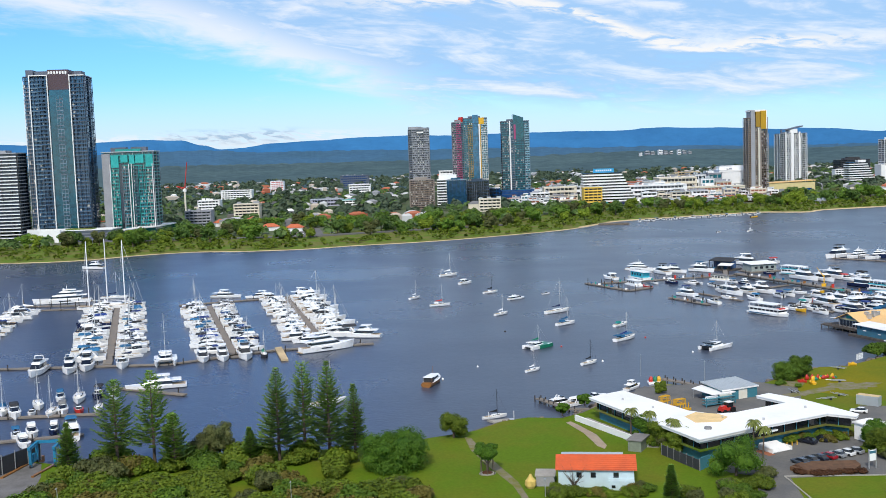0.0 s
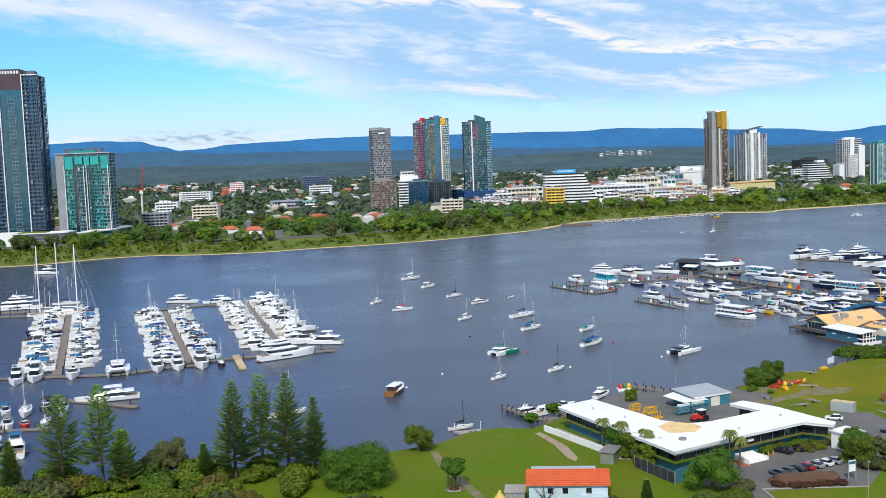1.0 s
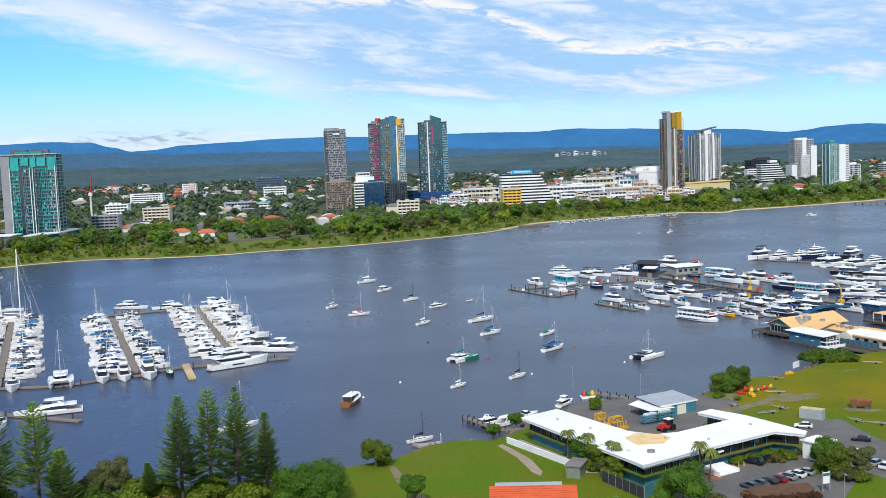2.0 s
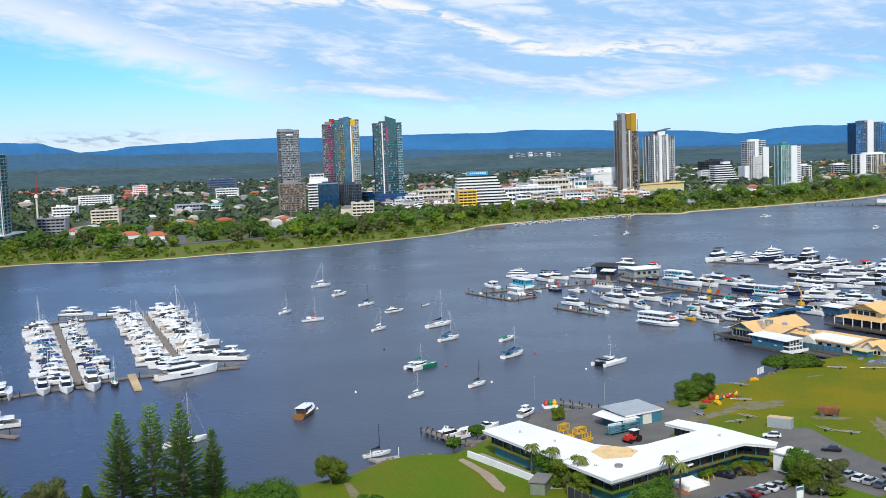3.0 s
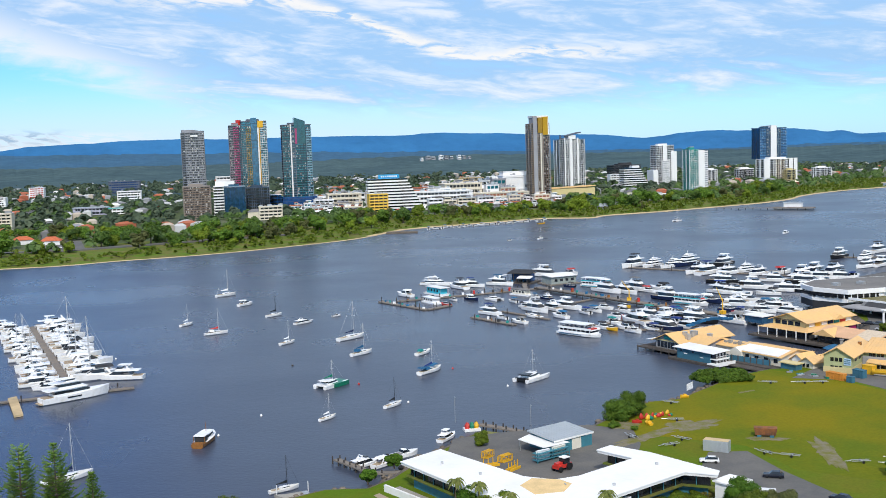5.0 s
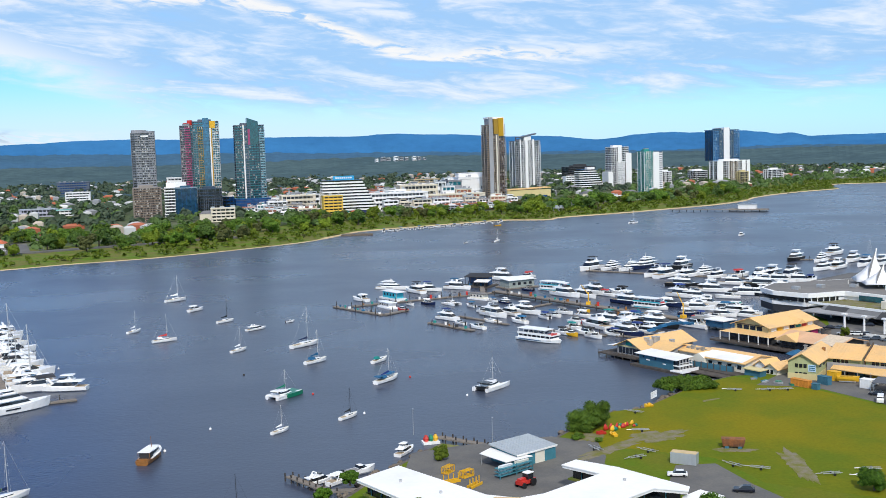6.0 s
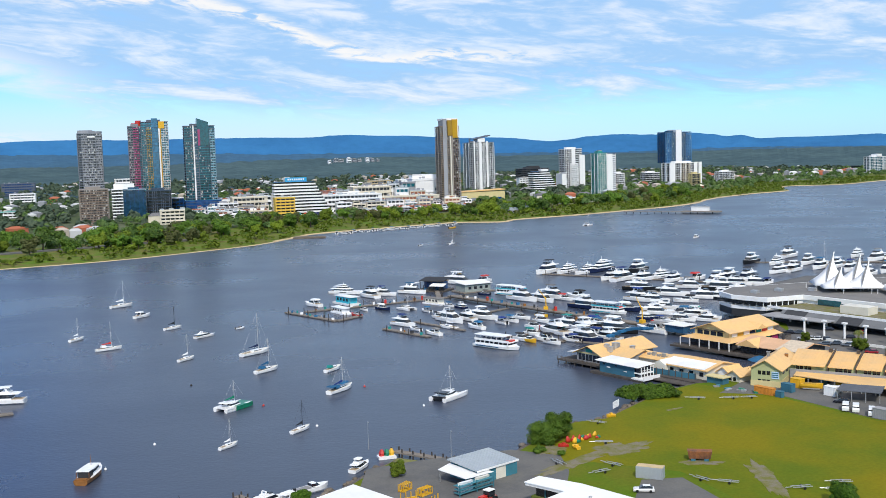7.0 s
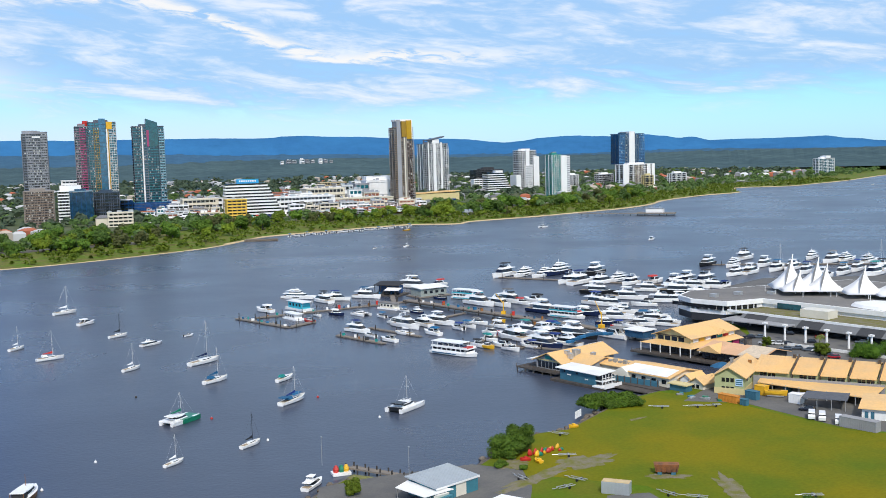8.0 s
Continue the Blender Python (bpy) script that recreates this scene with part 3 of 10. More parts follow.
strip(t, a, b, h, 43, -0.50, -0.23, APT_NIGHT, RAIL_BLUE, 1.9, 0, 1.0, 4.2, 3, 0.12, 1.3)
strip(t, a, b, h, 43, 0.06, 0.26, APT_STEEL, APT_SLATE, 1.0, 0, 0.90, 3.0, 4, 0.1, 0.7)
strip(t, a, b, h, 43, 0.56, 0.98, APT_SLATE, RAIL_BLUE, 1.2, 0, 0.98, 3.6, 5, 0.12, 1.0, wall=APT_NIGHT)
for xx in (-a * 0.78, -a * 0.20, a * 0.53):
    part("fin", Shape().box(xx - 0.45, -b - 2.4, 0, xx + 0.45, -b - 0.2, h + 2), WHITE, t, "white vertical fin")
part("fin", Shape().box(-a * 1.0, -b - 0.9, 0, -a * 0.985, -b - 0.2, h - 4), WHITE, t, "white vertical fin")
part("crown", Shape().box(-a * 0.19, -b - 0.8, h - 13, a * 0.50, b * 0.6, h + 7), APT_BRONZE, t, "bronze-brown crown")
part("plant_room", Shape().box(-a * 0.66, -b * 0.6, h + 1, -a * 0.20, b * 0.6, h + 6.4), APT_SLATE, t)
part("stair_head", Shape().box(-a * 0.98, -b * 0.5, h + 1, -a * 0.74, b * 0.4, h + 8), APT_SLATE, t)
part("stair_head", Shape().box(a * 0.62, -b * 0.5, h + 1, a * 0.86, b * 0.4, h + 6), APT_SLATE, t)
sign = Shape()
for i in range(7):
    sign.box(-a * 0.16 + i * a * 0.092, -b - 1.1, h + 2.6, -a * 0.16 + i * a * 0.092 + a * 0.06, -b - 0.8, h + 5.4)
part("sign", sign, WHITE, t, "row of white bars as a rooftop sign")
part("cap", Shape().box(-a * 0.80, -b - 2.2, h + 1, -a * 0.2, b, h + 1.9).box(a * 0.53, -b - 1.6, h + 0.6, a, b, h + 1.5), WHITE, t, "white roof edge")
part("glass_strip", Shape().box(-a * 0.18, -b - 0.5, 0, a * 0.50, -b - 0.2, h - 13), glass_mat("dark_teal_glass", (0.006, 0.060, 0.080)), t, "dark teal glass strip")

t, h, a, b = tower("apartment_block", "turquoise glass apartment block with a flat roof", -350, -298, 1090, 32, 90, 24, G_TEAL, APT_TEAL, APT_GREY, 10, 0.8, turn=4, slab_h=0.9, pier_w=0.5, rail=G_DARK)
part("side_wall", Shape().box(-a - 0.5, -b - 0.6, 0, -a + 8, b + 0.5, h - 1), APT_GREY, t, "grey side wall")
APT_AQUA = mat("bright_turquoise_panels", (0.035, 0.42, 0.40), 0.3, vary=0.15, scale=0.08)
strip(t, a, b, h, 24, -0.68, -0.38, APT_AQUA, G_AQUA, 1.2, 0, 0.82, 3.4, 11, 0.3)
strip(t, a, b, h, 24, -0.24, 0.02, APT_MID, RAIL_TEAL, 1.4, 0, 0.86, 3.4, 12, 0.2)
strip(t, a, b, h, 24, 0.14, 0.36, APT_NIGHT, G_TEAL, 0.9, 0, 0.84, 3.0, 13, 0.15)
strip(t, a, b, h, 24, 0.40, 0.68, APT_AQUA, RAIL_TEAL, 1.5, 0, 0.86, 3.6, 14, 0.25)
strip(t, a, b, h, 24, 0.68, 0.92, APT_GREY, G_AQUA, 1.2, 0, 0.80, 3.2, 15, 0.35)
for x0, x1, z0, z1 in ((-0.66, -0.36, 0.82, 0.97), (-0.28, 0.0, 0.88, 0.97), (0.06, 0.26, 0.86, 0.97), (0.30, 0.62, 0.87, 0.97), (0.70, 0.98, 0.82, 0.97)):
    part("panel", Shape().box(a * x0, -b - 1.5, h * z0, a * x1, -b - 0.3, h * z1), APT_AQUA, t, "bright turquoise glass panel")
for xx in (0.03, 0.13, 0.95, -0.70):
    part("fin", Shape().box(a * xx - 0.3, -b - 1.9, 0, a * xx + 0.3, -b - 0.3, h * 0.86), WHITE, t, "white vertical fin")
for x0, x1 in ((-0.36, -0.25),):
    part("recess", Shape().box(a * x0, -b - 0.6, 0, a * x1, -b - 0.25, h * 0.86), G_DARK, t, "dark recessed strip of balconies")
part("roof_sheet", Shape().box(-a - 1, -b - 1, h + 0.2, a + 1, b + 1, h + 1.2), ZINC, t)
for xx in (-0.45, 0.35):
    part("plant_room", Shape().box(a * xx - 8, -5, h + 1.2, a * xx + 8, 5, h + 5.5), APT_SLATE, t)
t, h, a, b = tower("apartment_tower", "white and grey rounded apartment block with balcony bands", -470, -420, 1046, 30, 92, 26, G_DARK, APT_GREY, None, 8, 1.5, slab_h=0.9, rail=APT_SLATE)
strip(t, a, b, h, 26, -1.0, 1.0, APT_WHITE, APT_SLATE, 1.6, 0, 1, 9.0, 16, 0.0, 0.7, 0.9, wall=DARKW)
podium = thing("tower_podium", "long podium of shops below the waterfront towers", "building", -360, 1022, 3)
TAKEN.append((-425, -296, 985, 1100))
part("white_wall", Shape().prism([(-54, 22), (-34, 2), (-10, -8), (-8, 20)], 0, 13), APT_WHITE, podium, "curved white wall")
part("wall", Shape().box(-8, -8, 0, 40, 20, 12), APT_MID, podium, "grey-blue banded wall")
for k in range(4):
    part("window_band", Shape().box(-8.3, -8.4, 1.2 + k * 2.8, 40.2, -8.0, 2.6 + k * 2.8), APT_SLATE, podium)
part("parapet", Shape().box(-9, -9, 12, 41, 20, 12.8), APT_WHITE, podium)
part("garden", Shape().box(-6, -6, 12.8, 20, 8, 13.6), ROUGH_GRASS, podium, "planted roof terrace")
part("glass_wing", Shape().prism([(40, 24), (44, 20), (64, 60), (70, 120), (58, 120), (44, 60)], 0, 9), G_TEAL, podium, "teal glass wing")
part("wing_roof", Shape().prism([(39, 24), (44, 19), (65, 60), (71, 121), (57, 121), (43, 60)], 9, 10), APT_WHITE, podium)

# the brown apartment slab and the blue glass office before the towers
t, h, a, b = tower("apartment_block", "brown concrete apartment slab with open balconies", -40, -8, 1330, 18, 45.5, 14, DARKW, APT_CONCRETE, APT_CONCRETE, 10, 1.6, slab_h=0.8, pier_w=0.5)
strip(t, a, b, h, 14, -0.98, 0.98, APT_CONCRETE, APT_BROWN, 0.8, 0, 1, 3.4, 17, 0.35, 0.9, 0.4)
t, h, a, b = tower("office_block", "blue mirror-glass office block before the towers", 8, 34, 1396, 30, 42, 10, G_BLUE, G_BLUE, None, 5, 0.15, slab_h=0.5, rail=G_NAVY, category="office block")
part("roof_edge", Shape().box(-a - 0.2, -b - 0.2, h + 0.4, a + 0.2, b, h + 1.2), APT_STEEL, t)
t, h, a, b = tower("office_block", "office block with white floor bands", -5, 8, 1397, 28, 43, 10, G_DARK, APT_WHITE, None, 4, 0.6, slab_h=1.5, rail=APT_GREY, category="office block")
part("plant_room", Shape().box(-4, -6, h + 1, 20, 8, h + 7), WHITE, t)
t, h, a, b = tower("apartment_tower", "grey concrete apartment tower with curved roof line", -42.5, -13.5, 1440, 28, 112, 34, G_DARK, APT_MID, APT_MID, 7, 0.9, slab_h=0.8)
strip(t, a, b, h, 34, -0.98, -0.66, APT_SLATE, APT_SLATE, 0.8, 0, 0.98, 3.2, 21, 0.15)
strip(t, a, b, h, 34, -0.64, -0.20, APT_GREY, APT_MID, 1.2, 0, 1.0, 2.6, 22, 0.45, 1.4)
strip(t, a, b, h, 34, -0.16, 0.46, APT_MID, APT_GREY, 0.7, 0, 0.96, 2.8, 23, 0.5, 0.7)
strip(t, a, b, h, 34, 0.50, 0.98, APT_GREY, APT_MID, 1.2, 0, 1.0, 2.6, 24, 0.4, 1.3)
part("roof_band", Shape().box(-a * 0.16, -b - 1.2, h * 0.955, a * 0.46, -b - 0.2, h * 0.975), WHITE, t)
part("roof_drum", Shape().prism([(math.cos(i * 0.5236) * 9 - 5, math.sin(i * 0.5236) * 8) for i in range(12)], h + 1, h + 4.5), APT_GREY, t)
part("roof_drum", Shape().prism([(math.cos(i * 0.5236) * 6 + 9, math.sin(i * 0.5236) * 8) for i in range(12)], h + 1, h + 3.0), APT_MID, t)
t, h, a, b = tower("apartment_tower", "plum and grey apartment tower with a red roof feature", 18, 36, 1480, 26, 121, 36, G_DARK, APT_MID, APT_SLATE, 5, 1.0, slab_h=0.8)
strip(t, a, b, h, 36, -0.98, -0.30, APT_GREY, mat("mauve_balustrade", (0.24, 0.13, 0.19), 0.5, vary=0.2, scale=0.05), 1.2, 0, 0.98, 3.2, 25, 0.35, 0.8)
strip(t, a, b, h, 36, -0.28, 0.46, APT_MAUVE, APT_MAUVE, 1.6, 0, 1.0, 3.6, 26, 0.25, 1.0)
strip(t, a, b, h, 36, 0.50, 0.98, APT_NIGHT, RAIL_TEAL, 0.8, 0, 1.0, 2.6, 27, 0.2, 0.8)
part("roof_feature", Shape().prism([(math.cos(i * 0.5236) * 3.4 - 1, math.sin(i * 0.5236) * 4) for i in range(12)], h + 1, h + 4.5), REDP, t, "red roof drum")
part("roof_feature", Shape().prism([(math.cos(i * 0.5236) * 3.6 + 4.5, math.sin(i * 0.5236) * 4) for i in range(12)], h + 1, h + 8.0), REDP, t, "red roof drum")
t, h, a, b = tower("apartment_tower", "blue and white glass apartment tower with yellow panels", 34, 68, 1478, 28, 126, 38, G_GREEN, APT_SLATE, APT_SLATE, 8, 0.9, slab_h=0.5, rail=G_DARK)
strip(t, a, b, h, 38, -0.98, -0.62, APT_MID, RAIL_TEAL, 1.0, 0, 0.94, 2.6, 31, 0.3)
strip(t, a, b, h, 38, -0.58, -0.24, APT_GOLD, RAIL_TEAL, 1.3, 0.12, 0.97, 3.0, 32, 0.1, 0.7)
part("panel", Shape().box(-a * 0.22, -b - 1.6, 10, a * 0.24, -b - 0.3, h + 5), glass_mat("sky_blue_glass", (0.035, 0.165, 0.300)), t, "blue glass strip")
for k in range(24):
    part("glazing_bar", Shape().box(-a * 0.22, -b - 1.7, 12 + k * (h - 10) / 24, a * 0.24, -b - 1.6, 12.4 + k * (h - 10) / 24), APT_NIGHT, t)
strip(t, a, b, h, 38, 0.48, 0.98, APT_WHITE, G_PALE, 1.3, 0, 1.0, 2.8, 33, 0.3, 1.0)
part("panel", Shape().box(a * 0.30, -b - 2.2, h - 8, a * 0.72, -b - 0.3, h + 1), YELLOWP, t, "yellow panel")
part("fin", Shape().box(a * 0.28, -b - 2.0, 0, a * 0.38, -b - 0.2, h - 8), WHITE, t, "white fin")
part("fin", Shape().box(a * 0.38, -b - 1.8, h * 0.3, a * 0.46, -b - 0.2, h - 8), APT_GOLD, t, "gold fin")
tower("office_block", "dark office podium with narrow windows", 36, 66, 1436, 22, 39, 8, G_DARK, APT_NIGHT, APT_SLATE, 6, 0.5, category="office block")
t, h, a, b = tower("apartment_tower", "teal glass apartment tower with a slanted crown", 84, 122, 1420, 30, 118, 35, G_GREEN, APT_SLATE, None, 9, 0.9, slab_h=0.5, rail=G_DARK)
strip(t, a, b, h, 35, -0.98, -0.46, APT_SLATE, RAIL_TEAL, 1.3, 0, 1.0, 3.0, 35, 0.3, 0.8)
strip(t, a, b, h, 35, -0.34, -0.12, APT_MID, RAIL_BLUE, 0.9, 0, 1.0, 2.8, 36, 0.3)
strip(t, a, b, h, 35, -0.10, 0.60, APT_NIGHT, RAIL_TEAL, 1.2, 0, 0.80, 3.0, 37, 0.25, 0.9)
strip(t, a, b, h, 35, 0.64, 0.98, APT_STEEL, G_PALE, 1.4, 0, 0.99, 2.8, 38, 0.25, 1.1)
part("crown", Shape().add([(-a * 0.16, -b - 1.5, h - 24), (a * 0.58, -b - 1.5, h - 24), (a * 0.58, b * 0.4, h - 24), (-a * 0.16, b * 0.4, h - 24),
                           (-a * 0.16, -b - 1.5, h + 10), (a * 0.58, -b - 1.5, h + 5), (a * 0.58, b * 0.4, h + 5), (-a * 0.16, b * 0.4, h + 10)],
                          [(3, 2, 1, 0), (4, 5, 6, 7), (0, 1, 5, 4), (1, 2, 6, 5), (2, 3, 7, 6), (3, 0, 4, 7)]), glass_mat("deep_teal_glass", (0.004, 0.105, 0.120)), t, "dark teal slanted crown")
part("panel", Shape().box(-a * 0.12, -b - 1.6, h - 24, a * 0.02, -b - 1.5, h - 4), APT_MAUVE, t, "narrow plum panel beside the crown")
part("fin", Shape().box(-a * 0.44, -b - 1.8, 0, -a * 0.36, -b - 0.2, h + 1), WHITE, t, "white fin")
part("podium", Shape().box(-a - 2, -b - 5, 0, a + 4, b, 20), G_NAVY, t, "dark blue glass podium")
for k in range(5):
    part("podium_band", Shape().box(-a - 2.1, -b - 5.15, 3 + k * 3.6, a + 4.1, -b - 5, 3.5 + k * 3.6), APT_NIGHT, t)

# the brown and gold tower, the white tower and those further along the shore
t, h, a, b = tower("apartment_tower", "slim brown apartment tower with a gold crown", 428, 455, 1457, 26, 112, 35, G_DARK, APT_BROWN, APT_CONCRETE, 6, 0.8, slab_h=0.8)
strip(t, a, b, h, 35, -1.0, -0.76, APT_BROWN, APT_BROWN, 0.6, 0, 0.94, 3.0, 41, 0.1)
strip(t, a, b, h, 35, -0.30, -0.06, APT_CONCRETE, APT_BROWN, 1.0, 0, 0.90, 3.0, 42, 0.25, 1.0)
strip(t, a, b, h, 35, 0.30, 0.78, APT_BROWN, APT_BRONZE, 1.2, 0, 0.84, 3.0, 43, 0.3, 0.9)
strip(t, a, b, h, 35, 0.80, 1.06, APT_CONCRETE, APT_MID, 0.8, 0, 0.82, 3.2, 44, 0.2)
part("crown", Shape().box(a * 0.26, -b - 1.6, h - 15, a * 0.80, b * 0.8, h + 10), APT_GOLD, t, "gold crown")
part("crown", Shape().box(-a * 0.22, -b - 0.5, h - 12, a * 0.24, b * 0.8, h + 9), mat("dull_gold_cladding", (0.33, 0.20, 0.015), 0.5, vary=0.1, scale=0.08), t, "dull gold crown")
part("crown_edge", Shape().box(a * 0.80, -b - 1.7, h - 15, a * 0.88, b * 0.8, h + 11), WHITE, t)
part("crown_roof", Shape().box(-a * 0.78, -b * 0.8, h + 9, a * 0.88, b * 0.8, h + 11.5), APT_WHITE, t)
part("shaft", Shape().box(-a * 0.74, -b - 0.9, 0, -a * 0.34, b * 0.6, h + 11), APT_GREY, t, "pale lift shaft")
part("fin", Shape().box(-a * 0.02, -b - 2.0, 0, a * 0.10, -b - 0.2, h - 13), CREAM, t, "cream fin")
part("fin", Shape().box(a * 0.14, -b - 2.0, 0, a * 0.26, -b - 0.2, h - 13), APT_CONCRETE, t)
low = thing("retail_podium", "sand-coloured retail podium beside the brown tower", "building", 490, 1462, 8)
part("wall", Shape().box(-32, 0, 0, 32, 26, 13), PALEYEL, low)
for i in range(6):
    part("shopfront", Shape().box(-28 + i * 9.6, -0.3, 0.5, -21 + i * 9.6, 0.1, 5.0), (G_DARK, APT_MID, G_NAVY)[i % 3], low)
part("roof", Shape().add([(-33, -1, 13), (33, -1, 15), (33, 27, 15), (-33, 27, 13), (-33, -1, 14), (33, -1, 16), (33, 27, 16), (-33, 27, 14)],
                         [(3, 2, 1, 0), (4, 5, 6, 7), (0, 1, 5, 4), (1, 2, 6, 5), (2, 3, 7, 6), (3, 0, 4, 7)]), TANROOF, low)
t, h, a, b = tower("apartment_tower", "white apartment tower with balconies and an upswept roof", 563, 608, 1740, 30, 92, 27, G_DARK, APT_MID, APT_WHITE, 10, 1.2, slab_h=0.7, pier_w=0.5)
strip(t, a, b, h, 27, -1.0, -0.62, APT_GREY, APT_MID, 1.4, 0, 0.93, 3.4, 45, 0.2, 0.9)
strip(t, a, b, h, 27, -0.52, -0.20, APT_WHITE, APT_GREY, 1.0, 0, 1.0, 3.0, 46, 0.6, 0.8, wall=APT_WHITE)
strip(t, a, b, h, 27, 0.02, 0.38, APT_WHITE, APT_GREY, 1.0, 0, 1.0, 3.0, 47, 0.6, 0.8, wall=APT_WHITE)
strip(t, a, b, h, 27, 0.52, 1.0, APT_WHITE, APT_MID, 1.5, 0, 0.94, 3.4, 48, 0.2, 0.8)
for x0, x1 in ((-0.60, -0.53), (-0.18, 0.0), (0.39, 0.50)):
    part("wall_panel", Shape().box(a * x0, -b - 1.6, 0, a * x1, -b - 0.2, h + 3), APT_WHITE, t)
part("roof_box", Shape().box(-a * 0.26, -b, h, a * 0.30, b * 0.5, h + 8), APT_WHITE, t)
part("roof_sail", Shape().add([(-12, -b - 1, h + 6), (16, -b - 1, h + 11), (16, b * 0.5, h + 11), (-12, b * 0.5, h + 6), (-12, -b - 1, h + 7), (16, -b - 1, h + 13), (16, b * 0.5, h + 13), (-12, b * 0.5, h + 7)],
                              [(3, 2, 1, 0), (4, 5, 6, 7), (0, 1, 5, 4), (1, 2, 6, 5), (2, 3, 7, 6), (3, 0, 4, 7)]), APT_SLATE, t, "slanted dark roof sail")
part("roof_mast", Shape().box(-a * 0.72, -2, h, -a * 0.66, 2, h + 8), APT_SLATE, t)
t, h, a, b = tower("office_block", "dark banded oval office block", 835, 900, 2195, 40, 38, 7, G_DARK, DARKW, None, 8, 1.2, slab_h=1.4, rail=DARKW, category="office block")
part("plant_room", Shape().box(-10, -8, h + 1, 14, 8, h + 6), DARKW, t)
t = thing("hotel_block", "white stepped hotel with curved balcony bands", "building", 690, 1730, 8)
for k in range(9):
    part("floor_slab", Shape().box(-21, -12, k * 3.7, 21 - max(0, k - 2) * 1.9, 12, k * 3.7 + 1.6), APT_WHITE, t)
    part("glazing", Shape().box(-20, -11, k * 3.7 + 1.6, 20 - max(0, k - 2) * 1.9, 11, k * 3.7 + 3.7), G_DARK, t)
part("plant_room", Shape().box(-4, -6, 33.3, 9, 6, 37), APT_WHITE, t)
t, h, a, b = tower("apartment_tower", "white and grey stepped apartment tower", 735, 768, 1738, 24, 77, 23, G_DARK, APT_WHITE, APT_GREY, 7, 0.9, slab_h=0.8)
part("end_wall", Shape().box(a - 5, -b - 1, 0, a + 5, b + 1, h - 10), APT_WHITE, t, "blank white end wall")
part("front_wing", Shape().box(-a * 0.35, -b - 4, 0, a * 0.45, -b, h - 24), APT_WHITE, t)
strip(t, a, b + 4, h, 23, -0.33, 0.43, APT_WHITE, APT_GREY, 1.2, 0, 0.66, 3.0, 51, 0.2, 0.8)
strip(t, a, b, h, 23, -0.98, -0.38, APT_WHITE, APT_MID, 1.4, 0, 1.0, 3.2, 52, 0.2, 0.9)
part("wall_panel", Shape().box(-a * 0.2, -b - 1, h - 24, a * 0.2, -b, h + 3), APT_WHITE, t)
part("low_wing", Shape().box(-a - 6, -b - 3, 0, -a + 2, b, h * 0.42), APT_WHITE, t)
t, h, a, b = tower("apartment_tower", "teal and white apartment tower by the water", 719, 735, 1574, 24, 69, 19, G_AQUA, APT_TEAL, APT_WHITE, 4, 0.8, slab_h=0.8)
strip(t, a, b, h, 19, -0.98, 0.9, APT_WHITE, G_AQUA, 1.2, 0, 1.0, 3.6, 53, 0.3, 0.9)
part("end_wall", Shape().box(a, -b - 1, 0, a + 15, b + 1, h - 1), APT_WHITE, t, "white end wall")
slots = Shape()
for k in range(19):
    slots.box(a + 9.5, -b - 1.15, k * h / 19 + 1.0, a + 14.4, -b - 0.9, k * h / 19 + 2.5)
tagged(part("window", slots, APT_SLATE, t), kind="stuff")
part("shaft", Shape().box(-2, -4, h, 4, 4, h + 5), APT_GREY, t)
tower("apartment_block", "small white apartment block by the shore", 852, 872, 1783, 16, 31, 7, G_DARK, APT_WHITE, APT_WHITE, 5, 0.8)
t, h, a, b = tower("apartment_tower", "tall navy glass tower with a white central shaft", 1008, 1064, 1880, 34, 104, 20, G_NAVY, G_BLUE, None, 10, 1.0, base=46, slab_h=0.6, rail=APT_NIGHT)
strip(t, a, b, h, 20, -1.0, -0.56, RAIL_SKY, RAIL_SKY, 1.5, 0, 1.0, 4.0, 55, 0.15, 0.9)
strip(t, a, b, h, 20, -0.50, -0.20, APT_STEEL, RAIL_BLUE, 1.0, 0, 1.0, 4.0, 56, 0.2, 0.9)
strip(t, a, b, h, 20, 0.22, 0.52, APT_STEEL, RAIL_BLUE, 1.0, 0, 1.0, 4.0, 57, 0.2, 0.9)
strip(t, a, b, h, 20, 0.56, 1.0, RAIL_SKY, RAIL_SKY, 1.5, 0, 1.0, 4.0, 58, 0.15, 0.9)
part("shaft", Shape().box(-6, -b - 1.6, 0, 6, b, h + 5), APT_WHITE, t, "white central shaft")
t, h, a, b = tower("apartment_block", "white apartment block at the foot of the navy tower", 972, 1038, 1800, 30, 46, 10, G_DARK, APT_WHITE, APT_WHITE, 12, 0.9, pier_w=1.0)
strip(t, a, b, h, 10, -0.25, 0.25, CREAM, APT_BROWN, 1.0, 0, 1, 3.4, 59, 0.2, 1.0)
for x0, x1 in ((-1.0, -0.70), (0.50, 0.72), (0.80, 1.0)):
    part("wall_panel", Shape().box(a * x0, -b - 1.3, 0, a * x1, -b - 0.3, h + 1.5), APT_WHITE, t, "blank white wall panel")
tower("apartment_block", "white and grey apartment block by the shore", 962, 994, 1877, 18, 28, 6, G_DARK, APT_WHITE, APT_GREY, 7, 0.8)
tower("apartment_block", "low yellow apartment block by the shore", 1000, 1018, 1770, 14, 26, 5, G_DARK, PALEYEL, PALEYEL, 4, 0.7)
tower("apartment_block", "white slab apartment block among trees", 1124, 1158, 1879, 16, 25, 6, G_DARK, APT_WHITE, APT_WHITE, 6, 0.8)
